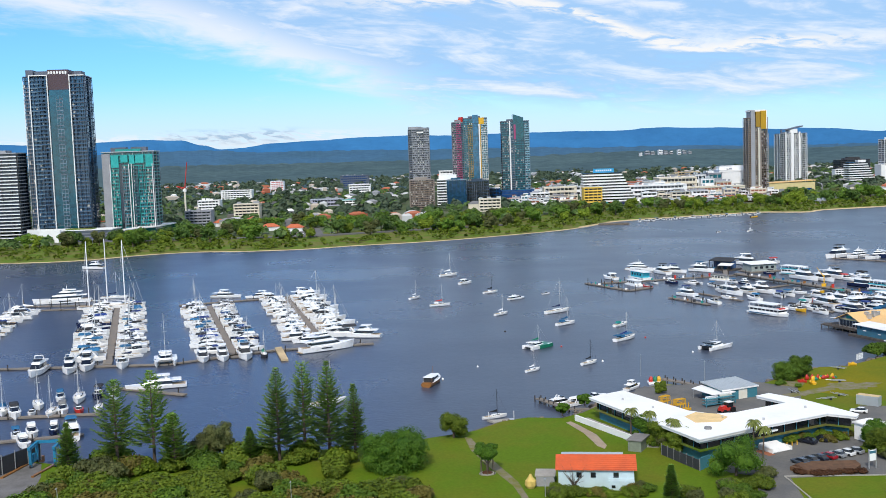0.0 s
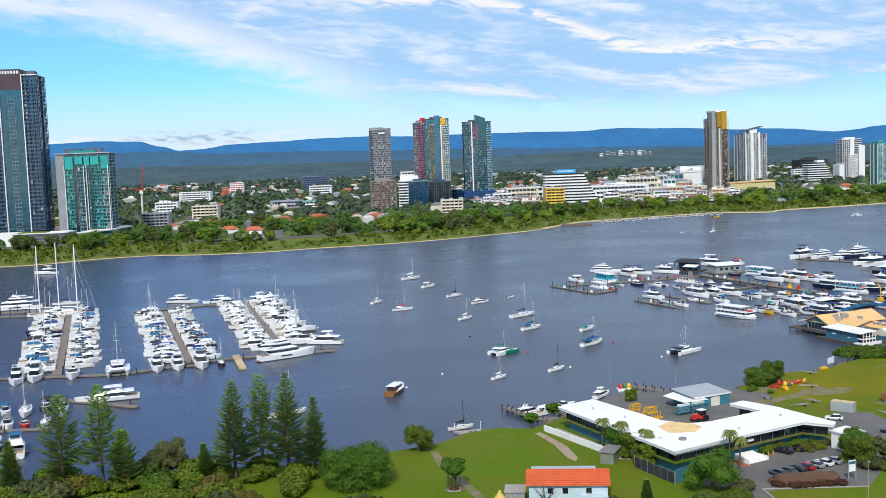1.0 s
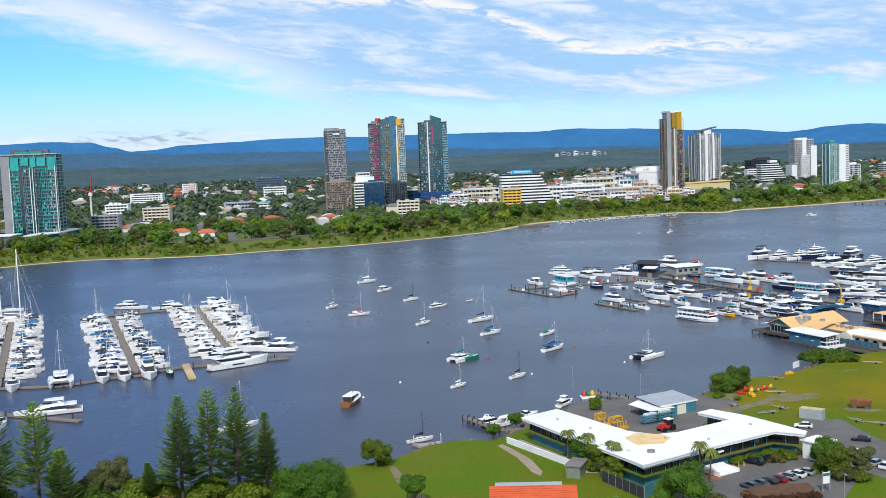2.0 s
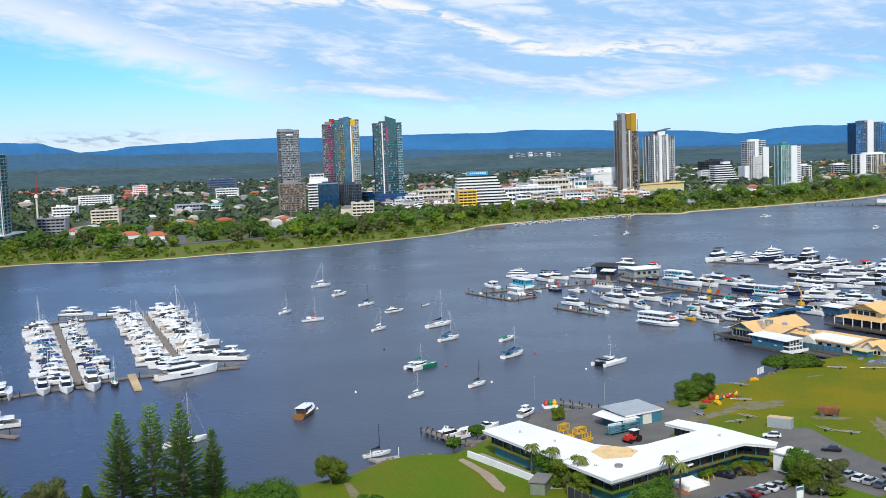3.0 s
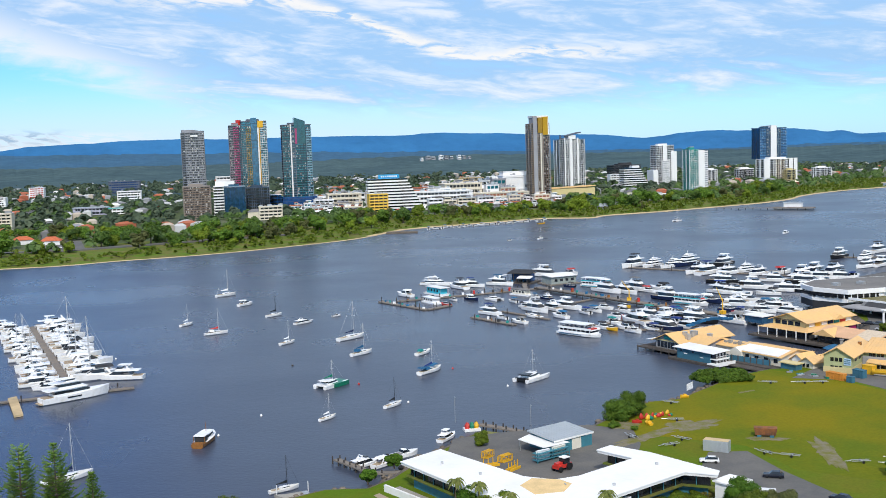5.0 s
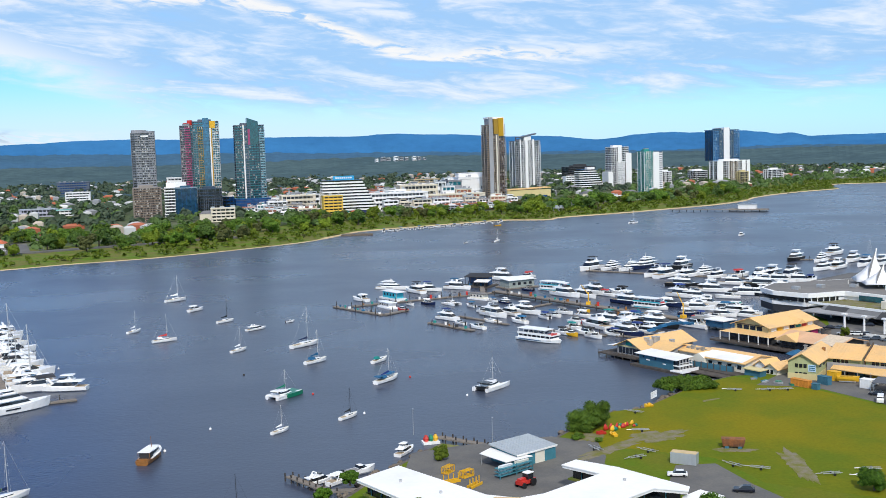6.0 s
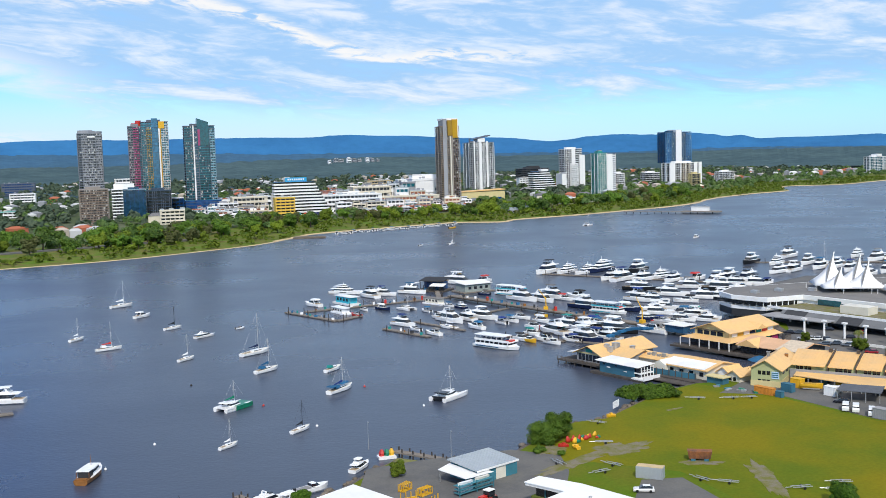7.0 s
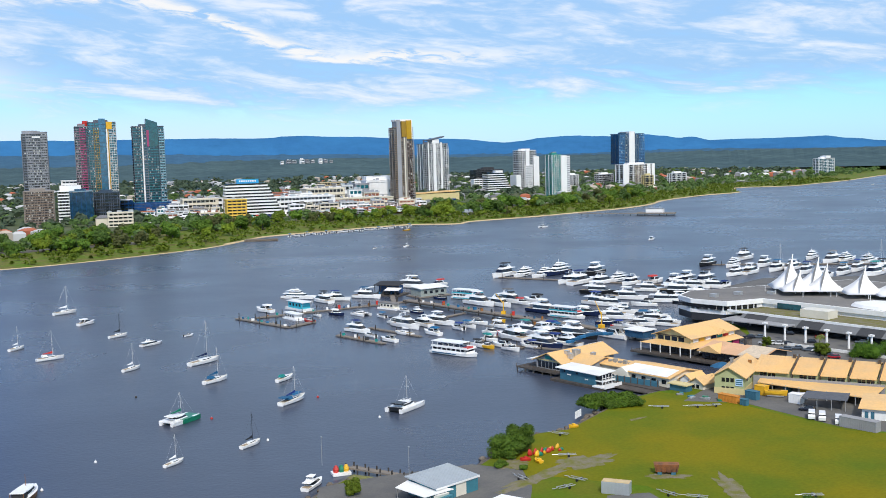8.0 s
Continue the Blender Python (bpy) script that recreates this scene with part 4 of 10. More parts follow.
t, h, a, b = tower("apartment_block", "stepped pale green apartment block far along the shore", 1672, 1718, 2120, 20, 40, 10, G_GREEN, APT_WHITE, APT_WHITE, 7, 0.8)
part("upper_storeys", Shape().box(-a * 0.1, -b, h, a * 0.5, b, h + 7), APT_WHITE, t)

# ---------------------------------------------------------------- boats
def hull(L, B, free, stern=0.88, full=0.55, rise=0.45, z0=0.0, x0=0.0):
    """A boat's shell, bow to +y, waterline at 0."""
    rings = []
    for s in (0, 0.15, 0.35, 0.55, 0.7, 0.82, 0.91, 0.97, 1.0):
        hb = B / 2 * (stern + (1 - stern) * min(1, s / 0.45)) * (1 if s < full else max(0.02, 1 - ((s - full) / (1 - full)) ** 2.3))
        y, z = (s - 0.5) * L, free * (1 + rise * s * s)
        cut = L * 0.05 * max(0, (s - 0.7) / 0.3)
        rings.append([(x0 - hb, y, z0 + z), (x0 - hb * 0.92, y - cut * 0.5, z0 + 0.3), (x0 - hb * 0.4, y - cut, z0 - 0.4), (x0 + hb * 0.4, y - cut, z0 - 0.4), (x0 + hb * 0.92, y - cut * 0.5, z0 + 0.3), (x0 + hb, y, z0 + z)])
    return Shape().loft([r[::-1] for r in rings])


def deck(L, B, free, y0, y1, up=0.04, grow=0.86, rise=0.45, x0=0.0):
    """A deck sheet over a stretch of the hull."""
    left, right = [], []
    for k in range(6):
        s = (y0 + (y1 - y0) * k / 5) / L + 0.5
        hb = B / 2 * grow * (0.88 + 0.12 * min(1, s / 0.45)) * (1 if s < 0.55 else max(0.05, 1 - ((s - 0.55) / 0.45) ** 2.3))
        z = free * (1 + rise * s * s) + up
        left.append((x0 - hb, (s - 0.5) * L, z)), right.append((x0 + hb, (s - 0.5) * L, z))
    rings = [[l, r, (r[0], r[1], r[2] - 0.1), (l[0], l[1], l[2] - 0.1)] for l, r in zip(left, right)]
    return Shape().loft(rings)


def house(y0, y1, w, z0, z1, front=1.2, back=0.3, lean=0.25, nose=0.75, x0=0.0):
    """A deckhouse: raked front and back, sides leaning in, narrower at the front."""
    a, b = w / 2, w / 2 - lean
    low = [(x0 - a, y0, z0), (x0 + a, y0, z0), (x0 + a, (y0 + y1) / 2, z0), (x0 + a * nose, y1, z0), (x0 - a * nose, y1, z0), (x0 - a, (y0 + y1) / 2, z0)]
    top = [(x0 - b, y0 + back, z1), (x0 + b, y0 + back, z1), (x0 + b, (y0 + y1) / 2 - front * 0.3, z1), (x0 + b * nose, y1 - front, z1), (x0 - b * nose, y1 - front, z1), (x0 - b, (y0 + y1) / 2 - front * 0.3, z1)]
    return Shape().loft([low, top])


def window_band(y0, y1, w, z0, z1, u0, u1, front=1.2, back=0.3, lean=0.25, nose=0.75, out=0.05):
    """A dark strip round a deckhouse between the shares u0 and u1 of its height."""
    def at(u):
        a, yf, yb = w / 2 - lean * u + out, y1 - front * u + out, y0 + back * u - out
        ym = (y0 + y1) / 2 - front * 0.3 * u
        return [(-a, yb, z0 + (z1 - z0) * u), (a, yb, z0 + (z1 - z0) * u), (a, ym, z0 + (z1 - z0) * u), (a * nose, yf, z0 + (z1 - z0) * u), (-a * nose, yf, z0 + (z1 - z0) * u), (-a, ym, z0 + (z1 - z0) * u)]
    return Shape().loft([at(u0), at(u1)])


def boat_thing(name, label):
    return thing(name, label, "boat", group="boats on the water")


def flybridge(label, L=14.0, hull_m=None, canopy=None, top=True, tower_arch=True):
    t = boat_thing("motor_yacht", label)
    B, f = L * 0.30, 0.75 + L * 0.038
    part("hull", hull(L, B, f), hull_m or GEL, t)
    part("cockpit", deck(L, B, f, -L * 0.48, -L * 0.27, up=0.06, grow=0.8), TEAK, t, "teak cockpit floor")
    y0, y1, w, z0, z1 = -L * 0.27, L * 0.27, B * 0.82, f * 1.05, f + 1.5
    part("cabin", house(y0, y1, w, z0, z1, L * 0.15, 0.2), GEL, t)
    part("window_band", window_band(y0, y1, w, z0, z1, 0.26, 0.92, L * 0.15, 0.2), TINT, t, "dark window band")
    part("upper_deck", house(-L * 0.42, L * 0.12, B * 0.84, z1, z1 + 0.2, 0.4, 0.1, 0.05, 0.7), GEL, t)
    part("flybridge", house(-L * 0.24, L * 0.10, B * 0.72, z1 + 0.2, z1 + 0.75, 1.1, 0.1, 0.1, 0.7), GEL, t)
    part("helm_screen", window_band(-L * 0.06, L * 0.08, B * 0.62, z1 + 0.75, z1 + 1.15, 0.0, 1.0, 0.6, 0.1, 0.1, 0.7), TINT, t)
    hoop = ((-B * 0.33, -L * 0.20, z1 + 0.25), (-B * 0.27, -L * 0.15, z1 + 1.75), (B * 0.27, -L * 0.15, z1 + 1.75), (B * 0.33, -L * 0.20, z1 + 0.25))
    if tower_arch:
        part("radar_arch", Shape().loft([[(sx, y + 0.3, z), (sx, y - 0.3, z), (sx * 0.92, y - 0.3, z - 0.1), (sx * 0.92, y + 0.3, z - 0.1)] for sx, y, z in hoop]), GEL, t)
    if top:
        part("hardtop", house(-L * 0.24, L * 0.05, B * 0.70, z1 + 1.75, z1 + 1.95, 0.6, 0.2, 0.15, 0.7), canopy or GEL, t)
    return t


def express(label, L=10.5, hull_m=None, canopy=None):
    t = boat_thing("motor_cruiser", label)
    B, f = L * 0.31, 0.8 + L * 0.04
    part("hull", hull(L, B, f), hull_m or GEL, t)
    part("cockpit", deck(L, B, f, -L * 0.47, -L * 0.12, up=0.06, grow=0.78), TEAK if canopy is None else CREAM, t)
    y0, y1, w, z0, z1 = -L * 0.16, L * 0.25, B * 0.78, f * 1.05, f + 1.25
    part("cabin", house(y0, y1, w, z0, z1, L * 0.2, 0.1, 0.2, 0.6), GEL, t)
    part("windscreen", window_band(y0, y1, w, z0, z1, 0.32, 0.94, L * 0.2, 0.1, 0.2, 0.6), TINT, t, "dark raked windscreen")
    part("canopy", house(-L * 0.36, L * 0.02, B * 0.74, f + 1.5, f + 1.95, 0.5, 0.3, 0.2, 0.85), canopy or GEL, t, "canvas canopy" if canopy else "white hardtop")
    part("arch", Shape().loft([[(sx, y + 0.25, z), (sx, y - 0.25, z), (sx * 0.9, y - 0.25, z - 0.1), (sx * 0.9, y + 0.25, z - 0.1)] for sx, y, z in ((-B * 0.42, -L * 0.30, f * 0.95), (-B * 0.34, -L * 0.18, f + 1.55), (B * 0.34, -L * 0.18, f + 1.55), (B * 0.42, -L * 0.30, f * 0.95))]), GEL, t)
    return t


def runabout(label, L=6.5, canopy=None, hull_m=None):
    t = boat_thing("small_motor_boat", label)
    B, f = L * 0.36, 0.85
    part("hull", hull(L, B, f), hull_m or GEL, t)
    part("cockpit", deck(L, B, f, -L * 0.46, L * 0.05, up=0.05, grow=0.78), GREYC, t)
    part("cuddy", house(-L * 0.06, L * 0.24, B * 0.7, f, f + 0.75, 0.9, 0.1, 0.15, 0.65), GEL, t)
    part("windscreen", window_band(-L * 0.06, L * 0.24, B * 0.7, f, f + 0.75, 0.35, 0.95, 0.9, 0.1, 0.15, 0.65), TINT, t)
    if canopy:
        part("canopy", house(-L * 0.34, L * 0.08, B * 0.78, f + 1.35, f + 1.6, 0.3, 0.2, 0.2, 0.9), canopy, t, "canvas canopy")
        for sx in (-1, 1):
            part("canopy_post", Shape().tube((sx * B * 0.36, -L * 0.2, f * 0.8), (sx * B * 0.33, -L * 0.18, f + 1.4), 0.05), METAL, t)
    part("outboard", Shape().box(-0.25, -L * 0.55, 0.1, 0.25, -L * 0.49, 1.35), BLACKP, t, "black outboard motor")
    return t


def rig(t, L, mast_y, z, height, spar, cover, boom_len=None):
    """Mast, spreaders, boom with its covered sail, and stays."""
    part("mast", Shape().tube((0, mast_y, z), (0, mast_y - 0.2, height), 0.11, 0.07), spar, t)
    bl = boom_len or L * 0.36
    part("boom", Shape().tube((0, mast_y - 0.15, z + 1.0), (0, mast_y - bl, z + 1.15), 0.09), spar, t)
    if cover:
        part("sail_cover", Shape().loft([[(-w, yy, z + 1.1), (w, yy, z + 1.1), (w * 0.5, yy, z + 1.1 + hh), (-w * 0.5, yy, z + 1.1 + hh)] for yy, w, hh in ((mast_y - 0.2, 0.22, 0.9), (mast_y - bl * 0.5, 0.24, 0.5), (mast_y - bl, 0.12, 0.25))]), cover, t, "furled sail under its cover")
    wires = Shape().tube((0, L * 0.48, z * 0.9), (0, mast_y - 0.15, height * 0.97), 0.025, n=4).tube((0, -L * 0.48, z * 0.8), (0, mast_y - 0.2, height), 0.018, n=4)
    wires.tube((-L * 0.06, mast_y, z + (height - z) * 0.55), (L * 0.06, mast_y, z + (height - z) * 0.55), 0.05)
    for sx in (-1, 1):
        wires.tube((sx * L * 0.11, mast_y, z * 0.8), (sx * L * 0.06, mast_y, z + (height - z) * 0.55), 0.018, n=4).tube((sx * L * 0.06, mast_y, z + (height - z) * 0.55), (0, mast_y - 0.2, height), 0.018, n=4)
    part("rigging", wires, spar, t)


def sloop(label, L=11.0, mast=None, cover=None, hull_m=None, spar=None, dodger=None, rigged=True, awning=None):
    t = boat_thing("sailing_yacht", label)
    B, f = L * 0.29, 0.75 + L * 0.025
    part("hull", hull(L, B, f, 0.62, 0.48, 0.35), hull_m or GEL, t)
    part("side_deck", deck(L, B, f, -L * 0.47, L * 0.46, rise=0.35, grow=0.74), CREAM, t)
    part("cabin", house(-L * 0.14, L * 0.24, B * 0.56, f * 1.02, f + 0.62, 0.9, 0.15, 0.18, 0.6), GEL, t)
    part("window_band", window_band(-L * 0.13, L * 0.20, B * 0.56, f * 1.02, f + 0.62, 0.4, 0.75, 0.7, 0.15, 0.18, 0.65), TINT, t)
    part("cockpit", Shape().box(-B * 0.22, -L * 0.42, f * 0.95, B * 0.22, -L * 0.16, f + 0.12), TEAK, t)
    if dodger:
        part("dodger", house(-L * 0.30, -L * 0.08, B * 0.6, f + 0.5, f + 1.35, 0.7, 0.2, 0.25, 0.9), dodger, t, "canvas cockpit cover")
    if awning:
        part("awning", house(-L * 0.06, L * 0.30, B * 0.66, f + 1.35, f + 1.75, 0.8, 0.2, 0.35, 0.6), awning, t, "blue canvas awning over the foredeck")
        part("stern_awning", house(-L * 0.46, -L * 0.28, B * 0.7, f + 1.3, f + 1.6, 0.2, 0.2, 0.3, 0.95), awning, t, "blue canvas bimini")
    if rigged:
        rig(t, L, L * 0.10, f + 0.5, mast or L * 1.06, spar or ALU, cover)
    return t


def catamaran(label, L=13.0, hull_m=None, cover=None, mast=13.0, roof=None, stern=None, bow=None):
    t = boat_thing("sailing_catamaran", label)
    B, f = L * 0.52, 1.35
    for sx in (-1, 1):
        part("hull", hull(L, L * 0.13, f, 0.8, 0.5, 0.25, x0=sx * (B / 2 - L * 0.065)), hull_m or GEL, t)
    part("bridge_deck", Shape().prism([(-B * 0.38, -L * 0.40), (B * 0.38, -L * 0.40), (B * 0.38, L * 0.16), (-B * 0.38, L * 0.16)], 0.75, f + 0.12), hull_m or GEL, t)
    part("cabin", house(-L * 0.28, L * 0.19, B * 0.62, f + 0.1, f + 1.35, 1.9, 0.2, 0.3, 0.7), roof or GEL, t)
    if bow:
        part("stern_deck", Shape().box(-B * 0.5, -L * 0.47, f - 0.3, B * 0.5, -L * 0.02, f + 0.16), GEL, t, "white after deck")
    part("window_band", window_band(-L * 0.28, L * 0.19, B * 0.62, f + 0.1, f + 1.35, 0.38, 0.8, 1.9, 0.2, 0.3, 0.7), TINT, t)
    part("cockpit_roof", house(-L * 0.42, -L * 0.16, B * 0.58, f + 1.45, f + 1.65, 0.3, 0.2, 0.15, 0.95), stern or GEL, t)
    part("trampoline", Shape().box(-B * 0.34, L * 0.16, f - 0.05, B * 0.34, L * 0.34, f + 0.02), GREYC, t, "grey mesh trampoline")
    if bow:
        part("bow_cover", Shape().prism([(-B * 0.52, -L * 0.16), (B * 0.52, -L * 0.16), (B * 0.515, L * 0.30), (B * 0.44, L * 0.51), (-B * 0.44, L * 0.51), (-B * 0.515, L * 0.30)], 0.12, f + 0.2), bow, t, "green canvas over the bows")
    if stern:
        part("stern_screen", Shape().box(-B * 0.36, -L * 0.46, 0.4, B * 0.36, -L * 0.41, f + 0.35), stern, t, "dark stern screen")
    rig(t, L, L * 0.05, f + 1.2, mast, ALU, cover)
    return t


def superyacht(label, L=28.0, hull_m=None):
    t = boat_thing("superyacht", label)
    B, f = L * 0.22, 1.9
    part("hull", hull(L, B, f, 0.9, 0.58, 0.55), hull_m or GEL, t)
    part("hull_window", Shape().box(-B * 0.5, -L * 0.16, f * 0.62, B * 0.5, L * 0.04, f * 0.82), TINT, t)
    part("foredeck", deck(L, B, f, L * 0.02, L * 0.46, rise=0.55), GEL, t)
    part("aft_deck", deck(L, B, f, -L * 0.48, -L * 0.30, rise=0.55, up=0.06), TEAK, t)
    levels = ((-L * 0.34, L * 0.24, 0.86, f * 1.05, f + 1.9, L * 0.11), (-L * 0.26, L * 0.10, 0.72, f + 2.1, f + 3.7, L * 0.08), (-L * 0.15, L * 0.01, 0.48, f + 3.9, f + 4.7, L * 0.03))
    for i, (y0, y1, w, z0, z1, rake) in enumerate(levels):
        part("deckhouse", house(y0, y1, B * w, z0, z1, rake, 0.4), GEL, t)
        part("window_band", window_band(y0, y1, B * w, z0, z1, 0.4, 0.82, rake, 0.4), TINT, t, "long dark window band")
        part("overhang", house(y0 - L * 0.10, y1 - rake * 0.7, B * (w + 0.08), z1, z1 + 0.25, 0.6, 0.2, 0.1, 0.75), GEL, t)
    part("mast", Shape().tube((0, -L * 0.08, f + 4.8), (0, -L * 0.10, f + 7.2), 0.2, 0.08), GEL, t)
    part("radar_dome", Shape().loft([[(math.cos(i * 1.047) * r, -L * 0.04 + math.sin(i * 1.047) * r, zz) for i in range(6)] for r, zz in ((0.5, f + 4.8), (0.6, f + 5.2), (0.25, f + 5.6))]), GEL, t)
    part("swim_platform", Shape().box(-B * 0.4, -L * 0.54, 0.3, B * 0.4, -L * 0.495, 0.55), TEAK, t)
    return t


def ferry(label, L=24.0, stripe=None, roof=None):
    t = boat_thing("ferry", label)
    B, f = L * 0.30, 1.5
    part("hull", hull(L, B, f, 0.95, 0.7, 0.2), GEL, t)
    part("stripe", Shape().box(-B * 0.485, -L * 0.42, 0.75, B * 0.485, L * 0.12, 1.15), stripe or BLUEC, t, "painted hull stripe")
    y0, y1, z = -L * 0.44, L * 0.34, f
    part("saloon", Shape().box(-B * 0.44, y0, z, B * 0.44, y1, z + 0.9), GEL, t)
    part("window_band", Shape().box(-B * 0.43, y0 + 0.2, z + 0.9, B * 0.43, y1 - 0.2, z + 2.0), TINT, t)
    for i in range(8):
        for sx in (-1, 1):
            yy = y0 + 0.4 + (y1 - y0 - 0.8) * i / 7
            part("window_post", Shape().box(sx * B * 0.435 - 0.06, yy - 0.15, z + 0.9, sx * B * 0.435 + 0.06, yy + 0.15, z + 2.05), GEL, t)
    part("upper_deck", Shape().box(-B * 0.46, y0 - 0.5, z + 2.0, B * 0.46, y1 + 0.8, z + 2.35), GEL, t)
    for sx in (-1, 1):
        part("bulwark", Shape().box(sx * B * 0.45 - 0.06, y0 - 0.4, z + 2.35, sx * B * 0.45 + 0.06, y1 + 0.6, z + 3.1), stripe if stripe else GEL, t)
        for i in range(6):
            yy = y0 + 0.3 + (L * 0.62) * i / 5
            part("roof_post", Shape().box(sx * B * 0.43 - 0.07, yy - 0.07, z + 2.35, sx * B * 0.43 + 0.07, yy + 0.07, z + 4.6), GEL, t)
    for i in range(7):
        part("seat", Shape().box(-B * 0.36, y0 + 1.0 + i * 2.2, z + 2.35, B * 0.36, y0 + 1.5 + i * 2.2, z + 3.0), NAVY, t)
    part("life_raft", Shape().box(-B * 0.3, y1 - 2.2, z + 2.35, B * 0.3, y1 - 0.2, z + 2.95), REDP, t, "red life rafts on the foredeck")
    part("roof", Shape().box(-B * 0.46, y0 - 0.4, z + 4.6, B * 0.46, y0 + L * 0.66, z + 4.85), roof or GEL, t, "flat white sun roof")
    return t


def houseboat(label, L=13.0, wall=None, roof=None):
    t = boat_thing("houseboat", label)
    B = L * 0.36
    part("pontoon", Shape().box(-B / 2, -L / 2, -0.2, B / 2, L / 2, 0.7), GEL, t)
    part("cabin", Shape().box(-B * 0.42, -L * 0.36, 0.7, B * 0.42, L * 0.34, 2.9), wall or GEL, t)
    for i in range(4):
        for sx in (-1, 1):
            yy = -L * 0.28 + i * L * 0.17
            part("window", Shape().box(sx * B * 0.42 - 0.05, yy - 0.6, 1.5, sx * B * 0.42 + 0.05, yy + 0.6, 2.4), TINT, t)
    part("roof", Shape().box(-B * 0.47, -L * 0.48, 2.9, B * 0.47, L * 0.44, 3.12), roof or GEL, t)
    for sx in (-1, 1):
        part("roof_post", Shape().box(sx * B * 0.42 - 0.06, -L * 0.46, 0.7, sx * B * 0.42 + 0.06, -L * 0.45, 2.9), METAL, t)
    return t


def trawler(label, L=13.0):
    t = boat_thing("wooden_cruiser", label)
    B, f = L * 0.32, 1.2
    part("hull", hull(L, B, f, 0.85, 0.5, 0.6), WOODB, t, "varnished timber hull")
    part("bulwark", deck(L, B, f, -L * 0.30, L * 0.485, up=0.1, grow=1.01, rise=0.6), GEL, t, "white gunwale and foredeck")
    part("cabin", house(-L * 0.16, L * 0.22, B * 0.72, f * 1.1, f + 1.7, 0.5, 0.1, 0.1, 0.8), GEL, t)
    part("window_band", window_band(-L * 0.16, L * 0.22, B * 0.72, f * 1.1, f + 1.7, 0.42, 0.8, 0.5, 0.1, 0.1, 0.8), TINT, t)
    part("cabin_roof", house(-L * 0.20, L * 0.24, B * 0.80, f + 1.7, f + 1.9, 0.5, 0.1, 0.1, 0.8), GEL, t)
    part("aft_awning", Shape().box(-B * 0.40, -L * 0.38, f + 1.75, B * 0.40, -L * 0.19, f + 1.9), GEL, t)
    part("aft_cabin", Shape().box(-B * 0.34, -L * 0.34, f * 0.9, B * 0.34, -L * 0.16, f + 1.75), DARKW, t, "dark varnished after cabin")
    for sx in (-1, 1):
        part("awning_post", Shape().tube((sx * B * 0.38, -L * 0.37, f * 0.9), (sx * B * 0.38, -L * 0.37, f + 1.8), 0.08), WOODB, t)
    part("stern_locker", Shape().box(-B * 0.36, -L * 0.49, f * 0.8, B * 0.36, -L * 0.40, f + 0.35), WOODB, t)
    part("mast", Shape().tube((0, L * 0.05, f + 1.9), (0, L * 0.03, f + 4.8), 0.08, 0.05), WOODB, t)
    return t


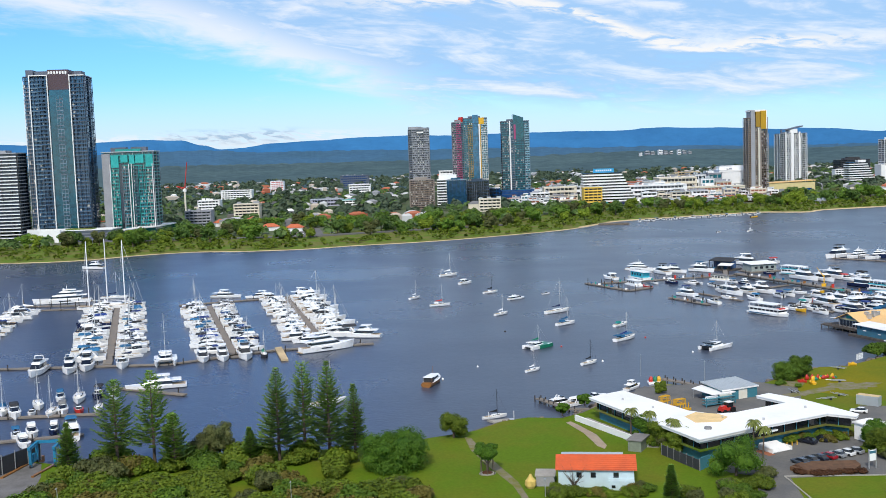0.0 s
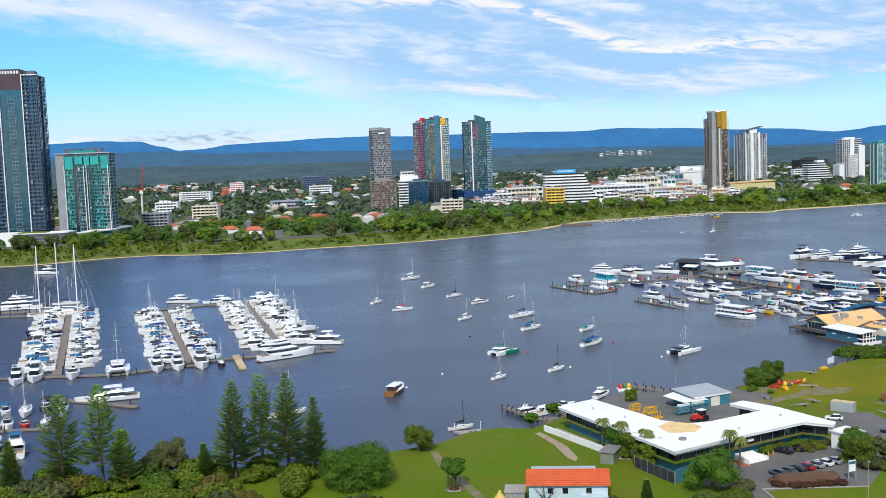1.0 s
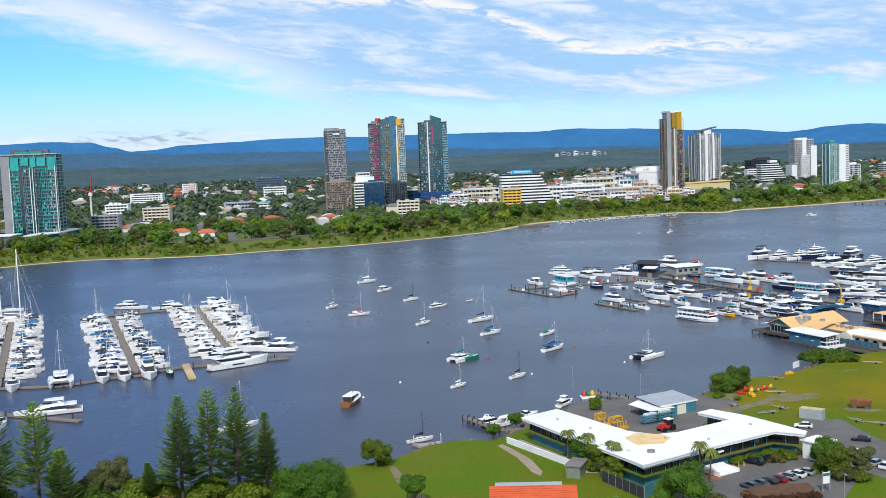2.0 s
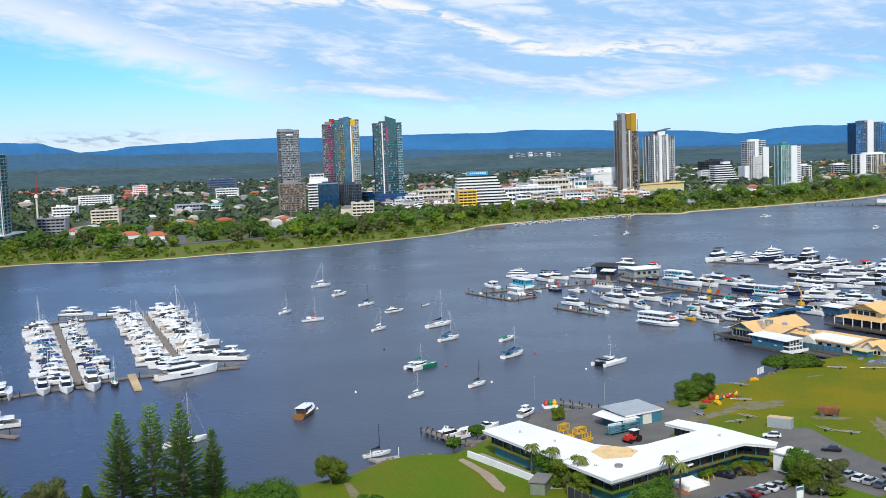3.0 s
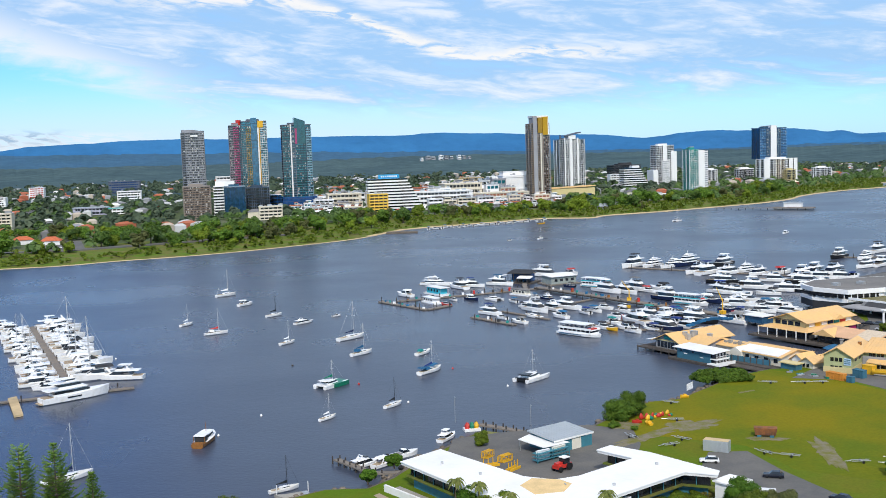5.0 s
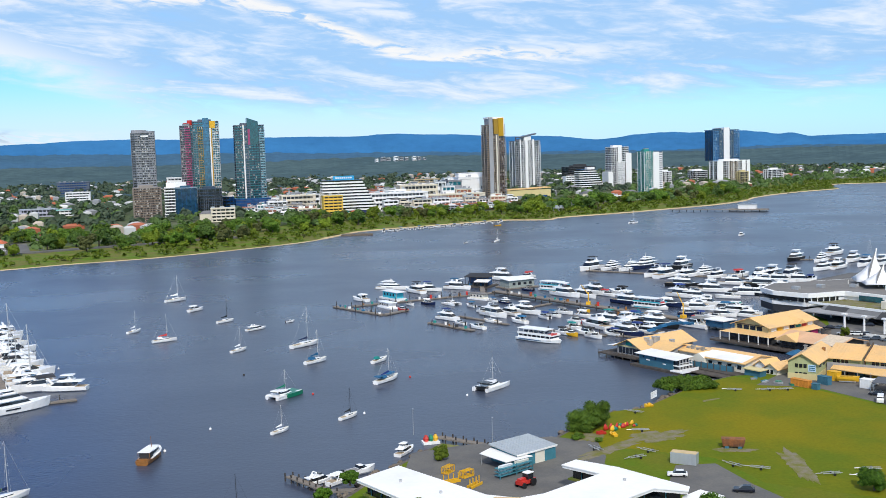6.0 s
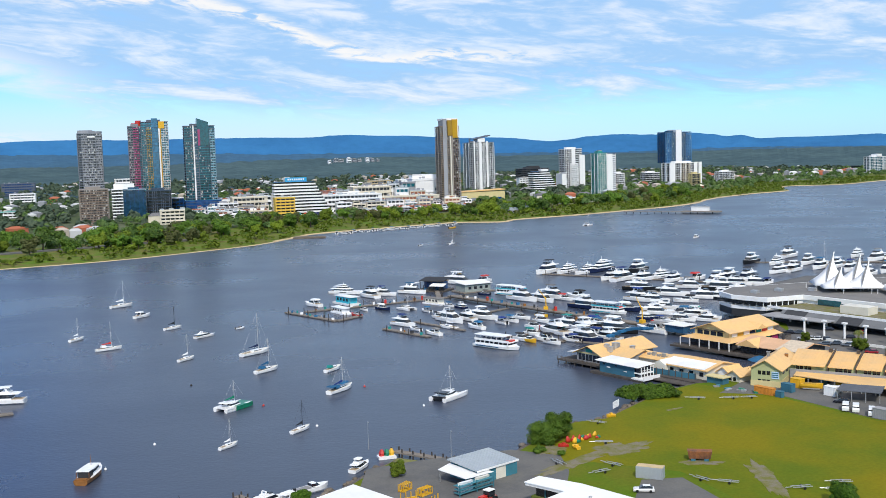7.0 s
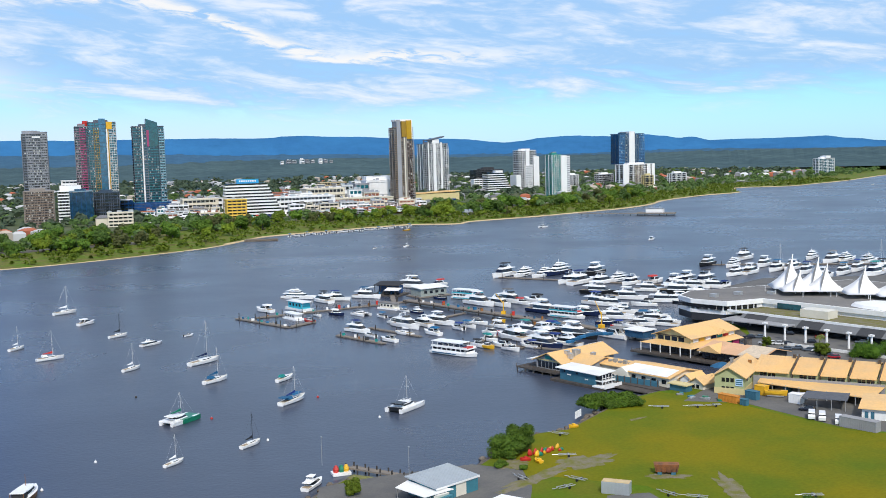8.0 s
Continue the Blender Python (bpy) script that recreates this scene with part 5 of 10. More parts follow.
BOAT_KINDS = {
    "fly": lambda: flybridge("white flybridge motor yacht with dark windows"),
    "flyblue": lambda: flybridge("white motor yacht with a blue canvas top", 13.0, canopy=BLUEC),
    "flynavy": lambda: flybridge("motor yacht with a navy hull and white upper works", 15.0, hull_m=NAVY),
    "flyblack": lambda: flybridge("motor yacht with a black hull and white upper works", 15.0, hull_m=BLACKP),
    "flyteal": lambda: flybridge("white motor yacht with a teal canvas top", 12.0, canopy=TEALC),
    "flygrey": lambda: flybridge("white motor yacht with a grey canvas top", 13.0, canopy=GREYC),
    "flyopen": lambda: flybridge("white motor yacht with an open flybridge", 13.0, top=False),
    "express": lambda: express("white express cruiser with a hardtop"),
    "expressblue": lambda: express("white express cruiser with a blue canopy", 9.5, canopy=BLUEC),
    "expressgrey": lambda: express("white express cruiser with a grey canopy", 10.0, canopy=GREYC),
    "expressteal": lambda: express("white express cruiser with a teal canopy", 10.0, canopy=TEALC),
    "expressred": lambda: express("white cruiser with a red canopy", 10.0, canopy=REDP),
    "expressnavy": lambda: express("express cruiser with a navy hull", 10.5, hull_m=NAVY),
    "flydark": lambda: flybridge("white motor yacht with a charcoal canvas top", 13.0, canopy=CHARCOAL),
    "flyroyal": lambda: flybridge("white motor yacht with a royal blue canvas top", 13.0, canopy=ROYAL),
    "expressdark": lambda: express("white express cruiser with a charcoal canopy", 10.0, canopy=CHARCOAL),
    "expressroyal": lambda: express("white express cruiser with a royal blue canopy", 10.0, canopy=ROYAL),
    "runroyal": lambda: runabout("small white runabout with a royal blue canopy", canopy=ROYAL),
    "rundark": lambda: runabout("small dark-hulled runabout with a charcoal canopy", canopy=CHARCOAL, hull_m=NAVY),
    "run": lambda: runabout("small white runabout with an outboard motor"),
    "runblue": lambda: runabout("small white runabout with a blue canopy", canopy=BLUEC),
    "runyellow": lambda: runabout("small yellow open motor boat", hull_m=YELLOWP),
    "runred": lambda: runabout("small red open motor boat", hull_m=REDP),
    "sloop": lambda: sloop("white sailing yacht with its sail furled", cover=GEL),
    "sloopblue": lambda: sloop("white sailing yacht with a blue sail cover", cover=BLUEC, dodger=BLUEC),
    "sloopdark": lambda: sloop("white sailing yacht with a dark mast and black cover", cover=BLACKP, spar=DARKSPAR),
    "sloopnavy": lambda: sloop("sailing yacht with a dark hull and green cover", 10.0, cover=GREENP, hull_m=DARKW, dodger=GREENP),
    "slooptall": lambda: sloop("large white sailing yacht with a tall mast and navy sail cover", 15.0, 15.6, cover=NAVY),
    "sloopteal": lambda: sloop("white sailing yacht with a teal canvas cockpit cover", 11.0, dodger=TEALC, rigged=False),
    "sloopawning": lambda: sloop("white sailing yacht under long blue awnings", 14.0, 11.5, cover=ROYAL, dodger=BLUEC, awning=BLUEC),
    "sloopred": lambda: sloop("white sailing yacht with a red sail cover", 11.5, cover=REDP, dodger=GEL),
    "cat": lambda: catamaran("white sailing catamaran with a furled sail", mast=15.0),
    "catblack": lambda: catamaran("white catamaran with a black stern", 15.0, stern=BLACKP, mast=11.5),
    "catgreen": lambda: catamaran("green and white catamaran with a green sail cover", 13.0, cover=GREENP, mast=10.0, bow=GREENP),
    "super": lambda: superyacht("long white three-deck motor yacht"),
    "supernavy": lambda: superyacht("long motor yacht with a navy hull and three white decks", 28.0, NAVY),
    "ferry": lambda: ferry("white double-deck ferry with a blue stripe"),
    "ferrycyan": lambda: ferry("white and turquoise cruise boat", 24.0, CYANP),
    "house": lambda: houseboat("white houseboat with square windows"),
    "housecyan": lambda: houseboat("houseboat with a turquoise cabin", 14.0, CYANP),
    "housecream": lambda: houseboat("cream houseboat on its mooring", 13.0, CREAM, GREYROOF),
    "trawler": lambda: trawler("old varnished wooden cruiser with a white cabin"),
}
BOAT_LENGTH = {"flydark": 13, "flyroyal": 13, "expressdark": 10, "expressroyal": 10, "runroyal": 6.5, "rundark": 6.5, "fly": 14, "flyteal": 12, "flygrey": 13, "flyblue": 13, "flynavy": 15, "flyblack": 15, "flyopen": 13, "express": 10.5, "expressblue": 9.5, "expressgrey": 10, "expressteal": 10, "expressred": 10,
               "expressnavy": 10.5, "run": 6.5, "runblue": 6.5, "runyellow": 6.5, "runred": 6.5, "sloop": 11, "sloopblue": 11, "sloopdark": 11, "sloopnavy": 10, "slooptall": 15, "sloopred": 11.5, "sloopteal": 11, "sloopawning": 14,
               "cat": 13, "catblack": 15, "catgreen": 13, "super": 28, "supernavy": 28, "ferry": 24, "ferrycyan": 24, "house": 13, "housecyan": 14, "housecream": 13, "trawler": 13}
first_boat = {}


def boat(kind, x, y, turn, length=None, tall=1.0):
    """Moor a boat of a kind at a place, its bow turned by so many degrees from straight ahead (to the left is plus)."""
    if kind not in first_boat:
        first_boat[kind] = BOAT_KINDS[kind]()
        s = (length or BOAT_LENGTH[kind]) / BOAT_LENGTH[kind]
        first_boat[kind].matrix_basis = pose(x, y, 0, 0, 0, turn) @ Matrix.Diagonal((s, s, s * tall, 1))
        return first_boat[kind]
    s, f = (length or BOAT_LENGTH[kind]) / BOAT_LENGTH[kind], first_boat[kind].scale
    return copy_thing(first_boat[kind], pose(x, y, 0, 0, 0, turn) @ Matrix.Diagonal((s / f[0], s / f[1], s * tall / f[2], 1)))


def pier(a, b, width, label, posts=8, post_h=2.2, z=0.15):
    """A walkway afloat or, with its deck raised, standing on piles."""
    t = thing("pier", label, "pier")
    part("walkway", Shape().beam(a, b, width, z, z + 0.47), DECK, t)
    a, b = Vector(a), Vector(b)
    if z > 1:
        side = Vector((-(b - a).y, (b - a).x)).normalized() * (width / 2 - 0.15)
        part("edge_beam", Shape().beam(a - side, b - side, 0.3, z - 0.5, z).beam(a + side, b + side, 0.3, z - 0.5, z), PILE, t, "dark edge beams")
    s = Vector((-(b - a).y, (b - a).x)).normalized() * (width / 2 + 0.2)
    posts = max(2, round(posts * 0.75))
    for i in range(posts):
        p = a.lerp(b, (i + 0.5) / posts) + (s if i % 2 else -s)
        part("mooring_post", Shape().tube((p.x, p.y, -1), (p.x, p.y, post_h), 0.2, n=6), PILE, t)
    return t


def berths(t, a, b, side, kinds, length, gap, seed, start=3.0, finger=True, stern_in=0.5, reach=1.0):
    """Boats side by side at right angles to a walkway, with finger pontoons between pairs."""
    rng = random.Random(seed)
    a, b = Vector(a), Vector(b)
    d = (b - a).normalized()
    out = Vector((-d.y, d.x)) * side
    run, k, total = start, 0, (b - a).length
    turn_out = math.degrees(math.atan2(-out.x, out.y))
    while run < total - 1.5:
        kind = rng.choice(kinds)
        L = length * rng.uniform(0.82, 1.12)
        beam = L * (0.31 if "cat" not in kind else 0.5)
        if run + beam > total:
            break
        p = a + d * (run + beam / 2) + out * (L / 2 + 1.6)
        boat(kind, p.x, p.y, turn_out + (180 if rng.random() < stern_in else 0) + rng.uniform(-2, 2), L)
        run += beam + gap
        if finger and k % 2 == 1:
            q = a + d * (run - gap / 2)
            e = q + out * length * 0.8 * reach
            part("finger", Shape().beam(q, e, 0.9, 0.2, 0.55), DECK, t)
        k += 1

# boats on moorings in the channel
boat("slooptall", 52.0, 479.7, -52, 15.2)
boat("sloopblue", 51.5, 443.9, -52, 11.2)
boat("sloopawning", 69.6, 403.0, -46, 13.2)
boat("sloopteal", 73.7, 436.1, -42, 10.2)
boat("catgreen", 34.6, 392.5, -49, 11.3)
boat("sloopdark", 49.4, 358.6, -47, 8.2)
boat("sloop", 29.0, 349.7, -47, 7.0)
boat("catblack", 98.8, 379.4, -52, 13.0)
boat("sloopred", -2.3, 514.0, -69, 10.8)
boat("sloop", -15.6, 544.5, -36, 9.2)
boat("sloop", 2.9, 643.6, -55, 13.4)
boat("express", 12.4, 600.8, -46, 10.2)
boat("sloopdark", 24.7, 556.7, -52, 10.0)
boat("flyopen", 36.6, 528.8, -56, 10.6, 0.72)
boat("sloop", 25.9, 478.3, -44, 9.2)
boat("trawler", -4.9, 335.6, -20, 12.4)
boat("sloop", 266.6, 904.8, -41, 10.1)
boat("cat", 447.8, 1028.5, -52, 11.8)
boat("express", 458.3, 840.7, -53, 9.2)
boat("sloopdark", 12.9, 287.8, -66, 7.6)
boat("slooptall", -36.5, 312.2, -55, 13.0)
boat("fly", -97.0, 343.3, 104, 20.0, 0.68)
boat("fly", -259.1, 771.6, 80, 18.0)
boat("run", 53.0, 543.4, -60, 5.0)
boat("runyellow", 323.0, 1081.5, -70, 9.0)
boat("run", 239.0, 903.4, -50, 6.0)
boat("run", 319.4, 1186.6, -50, 6.0)
boat("run", 1355.1, 1588.3, -60, 9.0)

# ---------------------------------------------------------------- piers of the yacht harbour, boats in its berths
MIX = ["fly", "flyopen", "express", "expressdark", "flydark", "sloop", "expressnavy", "sloop", "expressroyal", "flyopen", "expressgrey", "sloopblue", "sloop", "flyopen", "expressblue", "slooptall", "flyblue", "expressdark"]
MIXB = ["fly", "flyopen", "express", "fly", "flydark", "expressdark", "fly", "sloop", "express", "fly", "flyopen", "flyopen", "sloop"]
pier((-190, 386), (-103, 383), 2.4, "long grey floating walkway on piles", 10)
pier((-103, 383), (-68, 404.5), 2.2, "floating walkway between the berths", 5)
pier((-68, 404.5), (-29, 412), 2.4, "floating walkway with a wide timber platform", 5)
solid("pontoon_platform", Shape().prism([(-67.8, 408.7), (-65.4, 410.7), (-58.8, 383.8), (-61.2, 382.6)], 0.1, 0.75), SAND, "broad sand-coloured timber pontoon", "pontoon")
pb = pier((-127, 387), (-175, 558), 3.4, "wide grey floating walkway lined with yachts", 16)
berths(pb, (-127, 390), (-175, 556), 1, MIX, 14.0, 0.7, 11, 6)
berths(pb, (-127, 390), (-175, 556), -1, MIX, 12.0, 0.7, 12, 8)
pc = pier((-80.2, 392.2), (-123.2, 541.8), 3.0, "grey floating walkway lined with motor yachts", 13)
berths(pc, (-80.2, 392.2), (-123.2, 541.8), 1, MIX, 12.5, 0.6, 13, 12)
berths(pc, (-80.2, 392.2), (-123.2, 541.8), -1, MIX, 11.0, 0.6, 14, 12)
pd = pier((-48, 411), (-87, 568), 3.2, "pale floating walkway lined with white motor yachts", 15)
berths(pd, (-49, 416), (-87, 568), 1, MIXB, 12.5, 0.6, 15, 6)
berths(pd, (-49, 416), (-87, 568), -1, MIXB, 17.0, 0.6, 16, 12)
pier((-140, 548), (-87, 566), 2.6, "floating breakwater at the harbour mouth", 7)
pe = pier((-205, 390), (-228, 545), 3.0, "floating walkway with moored yachts", 12)
berths(pe, (-205, 392), (-228, 545), -1, MIX, 15.0, 0.7, 17, 3)
pier((-232, 548), (-178, 547), 2.4, "dark floating walkway on tall piles", 10, 4.5)
pier((-232, 566), (-185, 560), 2.4, "dark floating walkway behind a superyacht", 8, 4.5)
pier((-150, 306), (-104, 308), 2.0, "narrow floating walkway with small boats", 8)
pier((-135, 276), (-101, 284), 2.0, "narrow floating walkway near the travel lift", 6)
pier((-112, 345), (-84, 330), 2.0, "floating walkway beside a large yacht", 6)
# the tall rig of a big schooner lying at the harbour mouth
schooner = thing("schooner", "dark-hulled schooner with three very tall white masts", "boat", -176, 548, 0, -85, "boats on the water")
part("hull", hull(34, 7, 1.8, 0.6, 0.5, 0.4), GEL, schooner)
part("deck", deck(34, 7, 1.8, -16, 15, rise=0.4), TEAK, schooner)
part("deckhouse", house(-9, 6, 3.4, 1.9, 3.2, 0.8, 0.2), GEL, schooner)
for yy, hh in ((-11, 36), (-1.5, 37), (7.5, 36)):
    part("mast", Shape().tube((0, yy, 1.8), (0, yy, hh), 0.32, 0.24, 8), GEL, schooner, "tall white mast")
    part("boom", Shape().tube((0, yy, 4.0), (0, yy - 7.5, 4.6), 0.18), GEL, schooner)
for yy in (-11, 7.5):
    for sx in (-1, 1):
        part("stay", Shape().tube((sx * 3.2, yy - 3, 2), (0, yy, 35), 0.06, n=4), ALU, schooner)
part("forestay", Shape().tube((0, 17, 2.4), (0, 7.5, 35), 0.07, n=4), ALU, schooner)
part("stay", Shape().tube((0, 14, 2.4), (0, 7.5, 28), 0.07, n=4), ALU, schooner)

# ---------------------------------------------------------------- piers of the cove marina
pier((79.5, 581), (96.5, 543), 3.0, "floating pontoon with moored boats", 7, 3.5)
pier((96.5, 543), (110, 553), 3.0, "floating pontoon with steps", 4, 3.0)
pier((88, 578), (150, 590), 2.6, "grey walkway on piles", 9, 3.0)
pier((160, 592), (168, 622), 2.6, "grey walkway on piles to the boathouse", 4, 3.0)
pier((150, 590), (176, 596), 2.6, "grey walkway on piles", 4, 3.0)
pier((166, 590), (203.4, 485.2), 4.5, "wide timber jetty on dark piles", 26, 2.4, 1.5)
pier((203.4, 485.2), (221, 443), 4.5, "wide timber jetty on dark piles", 14, 2.4, 1.5)
pier((111, 512), (123, 484), 2.6, "narrow dark floating pontoon", 5, 2.4)
pier((128, 524), (141, 492), 1.8, "narrow timber mooring pontoon", 4, 2.4)
pier((141, 520), (179.5, 543), 2.0, "finger walkway between small boats", 6, 2.4)
pier((155, 468), (200, 500), 2.0, "finger walkway with cruisers", 6, 2.4)
pier((167, 450), (206, 490), 2.0, "finger walkway with cruisers", 6, 2.4)
for x0, y0 in ((150, 474), (160, 462), (172, 448)):
    pier((x0, y0), (x0 + 9, y0 - 11), 1.6, "short timber finger pontoon", 2, 2.4)
pier((246, 668), (330, 560), 3.0, "outer floating walkway lined with big yachts", 14, 3.0)
pier((390, 654), (480, 600), 3.0, "outer floating walkway lined with big yachts", 12, 3.0)

# the yacht harbour
boat("super", -46.2, 403.2, -59, 23.0, 1.3)
boat("super", -212.4, 577.6, 104, 31.0)
boat("fly", -120.9, 577.5, -105, 18.0, 0.72)
boat("fly", -101.8, 571.6, 114, 16.0, 0.72)
boat("fly", -34.6, 429.7, 78, 16.0)
boat("slooptall", -187.5, 591.0, -88, 15.0)
boat("flyopen", -149.0, 376.5, 186, 18.0)
boat("flyopen", -138.3, 379.1, 194, 16.8)
boat("fly", -133.4, 383.5, 194, 18.0)
boat("run", -120.5, 384.4, 194, 13.1)
boat("cat", -105.3, 387.6, 195, 16.6)
boat("flyopen", -92.3, 391.9, 195, 15.8)
boat("fly", -85.0, 392.9, 195, 15.8)
boat("flyopen", -76.9, 394.9, 195, 18.6)
boat("sloopnavy", -69.6, 394.9, 195, 9.9)
boat("cat", -129.2, 537.1, 184, 14.0)
boat("sloopblue", -136.1, 315.1, 200, 11.9)
boat("expressdark", -130.6, 310.4, 205, 12.0)
boat("run", -126.0, 311.7, 195, 6.7)
boat("sloop", -128.0, 322.0, 205, 12.2)
boat("sloop", -119.9, 311.4, 190, 11.4)
boat("expressblue", -123.8, 329.7, 200, 10.0)
boat("sloop", -117.8, 329.6, 195, 13.8)
boat("expressgrey", -117.0, 312.8, 200, 10.6)
boat("runred", -112.1, 312.8, 205, 7.6)
boat("rundark", -112.8, 333.1, 190, 10.2)
boat("sloop", -107.1, 315.3, 190, 9.5)
boat("flyblue", -104.7, 285.4, 20, 15.8)
boat("express", -116.2, 286.7, 205, 10.5)
boat("expressnavy", -110.9, 288.9, 198, 9.7)
boat("runblue", -119.4, 283.8, 205, 8.2)
boat("express", -113.9, 275.2, 210, 10.3)
boat("expressgrey", -107.1, 331.3, 195, 11.0)

# the cove marina
boat("expressdark", 141.7, 529.7, -160, 9.8)
boat("runblue", 141.6, 551.9, 17, 7.6)
boat("express", 179.1, 498.6, -161, 10.9)
boat("expressnavy", 223.1, 484.3, -133, 10.3)
boat("runroyal", 225.5, 476.3, -142, 7.6)
boat("expressdark", 228.1, 471.5, 45, 9.4)
boat("flydark", 234.1, 474.8, -139, 12.7)
boat("flyopen", 242.4, 470.2, 37, 12.7)
boat("run", 248.6, 473.5, -129, 7.6)
boat("expressteal", 175.4, 466.6, -158, 10.9)
boat("expressroyal", 184.2, 459.0, 22, 12.0)
boat("fly", 185.8, 449.7, 28, 14.7)
boat("run", 162.8, 448.7, -158, 8.7)
boat("sloop", 137.0, 502.4, 26, 10.9)
boat("expressgrey", 169.8, 484.5, -164, 10.9)
boat("flygrey", 250.8, 529.7, -139, 15.8)
boat("flyroyal", 246.8, 536.4, -156, 18.3)
boat("expressdark", 263.5, 522.3, 51, 12.3)
boat("express", 95.3, 598.5, 26, 13.1)
boat("house", 103.6, 567.6, -163, 13.3, 0.95)
boat("runred", 108.2, 555.6, 22, 7.6)
boat("run", 115.8, 570.4, -164, 6.6)
boat("expressnavy", 124.9, 569.3, -153, 9.8)
boat("catblack", 135.2, 563.4, -160, 10.9)
boat("super", 120.9, 636.7, -131, 20.7)
boat("housecyan", 112.4, 597.4, 20, 17.0, 1.15)
boat("flydark", 128.7, 617.3, 20, 17.1)
boat("flyroyal", 137.6, 619.3, -128, 14.8)
boat("flyblue", 153.7, 619.7, -137, 16.9)
boat("housecream", 153.0, 575.9, -152, 13.3)
boat("runblue", 157.0, 563.0, -156, 6.6)
boat("flynavy", 160.0, 557.2, 22, 9.7)
boat("fly", 189.3, 646.6, -142, 21.2)
boat("expressred", 202.9, 646.9, 120, 13.2)
boat("rundark", 185.8, 595.5, 42, 7.6)
boat("flyroyal", 121.4, 517.3, -153, 14.7)
boat("run", 122.7, 504.0, 23, 7.6)
boat("expressgrey", 126.6, 490.0, 23, 9.8)
boat("flyopen", 143.4, 518.4, -161, 18.3)
boat("flyopen", 150.8, 521.2, 18, 14.7)
boat("expressblue", 147.5, 496.6, 19, 10.9)
boat("fly", 159.5, 519.8, -153, 17.1)
boat("runroyal", 161.4, 503.4, 17, 8.7)
boat("runblue", 167.3, 505.2, -156, 8.7)
boat("expressgrey", 174.5, 511.4, -150, 9.8)
boat("runyellow", 185.0, 513.4, -158, 7.6)
boat("ferry", 141.0, 451.0, -149, 20.9, 0.9)
boat("runyellow", 156.3, 457.4, -160, 8.7)
boat("expressdark", 154.9, 460.8, -164, 9.8)
boat("expressteal", 163.0, 470.4, -164, 9.8)
boat("expressdark", 162.6, 456.7, 27, 10.9)
boat("flyopen", 172.4, 471.1, 16, 18.3)
boat("flyteal", 183.9, 479.9, -158, 14.7)
boat("runroyal", 171.2, 450.8, 30, 8.7)
boat("fly", 185.7, 472.8, 18, 17.1)
boat("flynavy", 177.1, 449.0, -163, 19.6)
boat("expressroyal", 197.1, 480.5, -151, 13.1)
boat("flyblue", 192.8, 468.9, -162, 14.7)
boat("flyblack", 197.0, 462.2, -150, 20.7)
boat("fly", 200.6, 470.6, -164, 14.0)
boat("expressgrey", 209.0, 455.0, 24, 15.3)
boat("ferrycyan", 199.1, 587.6, -147, 19.7)
boat("fly", 196.6, 565.8, -160, 20.7)
boat("flyopen", 203.7, 557.3, -164, 17.1)
boat("flygrey", 213.1, 565.2, -162, 19.6)
boat("expressred", 215.6, 556.9, -161, 10.9)
boat("expressdark", 222.8, 559.4, 17, 15.3)
boat("flynavy", 213.5, 526.5, -157, 20.7)
boat("ferrycyan", 216.7, 509.3, -152, 19.0)
boat("expressnavy", 227.4, 510.8, -150, 14.1)
boat("fly", 236.2, 505.8, 50, 14.8)
boat("flyopen", 245.0, 508.5, -140, 13.8)
boat("flyopen", 233.7, 496.0, -135, 14.8)
boat("expressblue", 242.3, 491.1, 48, 12.3)
boat("fly", 243.4, 483.4, 39, 14.8)
boat("expressteal", 251.4, 489.6, -135, 11.3)
boat("flydark", 252.7, 669.6, 124, 23.2)
boat("super", 264.0, 665.7, 126, 21.8)
boat("super", 272.9, 656.6, 120, 21.8)
boat("supernavy", 285.1, 662.5, 123, 28.3)
boat("flyopen", 272.4, 621.5, 118, 19.0)
boat("flyroyal", 278.0, 615.0, 297, 22.2)
boat("flyblack", 303.8, 650.3, 126, 23.2)
boat("flygrey", 288.2, 608.6, 291, 19.0)
boat("super", 299.0, 613.9, 115, 20.7)
boat("flyopen", 298.2, 596.4, 119, 16.9)
boat("flyblack", 266.5, 572.0, -142, 21.2)
boat("fly", 269.3, 545.8, -138, 19.0)
boat("expressred", 313.8, 595.5, 295, 15.1)
boat("fly", 316.3, 582.1, 118, 19.0)
boat("fly", 326.0, 584.9, 123, 21.2)
boat("flyblack", 301.7, 550.7, -140, 23.2)
boat("flydark", 334.4, 579.5, 121, 21.2)
boat("flyopen", 278.4, 528.9, -131, 16.9)
boat("flyblack", 286.0, 524.4, -140, 16.9)
boat("flydark", 320.0, 565.8, -139, 16.9)
boat("flydark", 328.8, 560.4, -138, 16.9)
boat("expressroyal", 336.4, 561.2, 304, 12.3)
boat("flygrey", 292.8, 566.4, -132, 16.9)
boat("flyopen", 305.5, 538.5, -131, 15.8)
boat("flyblack", 386.7, 655.1, 124, 21.2)
boat("super", 395.8, 641.0, 126, 21.8)
boat("flydark", 428.9, 672.5, 297, 21.2)
boat("fly", 411.3, 630.6, 124, 20.0)
boat("flyblue", 402.5, 606.8, 120, 19.0)
boat("sloop", 415.7, 620.0, 300, 14.1)
boat("fly", 413.7, 606.6, 117, 19.0)
boat("flyroyal", 409.4, 588.4, 125, 19.0)
boat("super", 464.6, 651.9, 125, 21.8)
boat("flygrey", 458.9, 626.0, 114, 21.2)
boat("super", 476.2, 630.8, 292, 21.8)
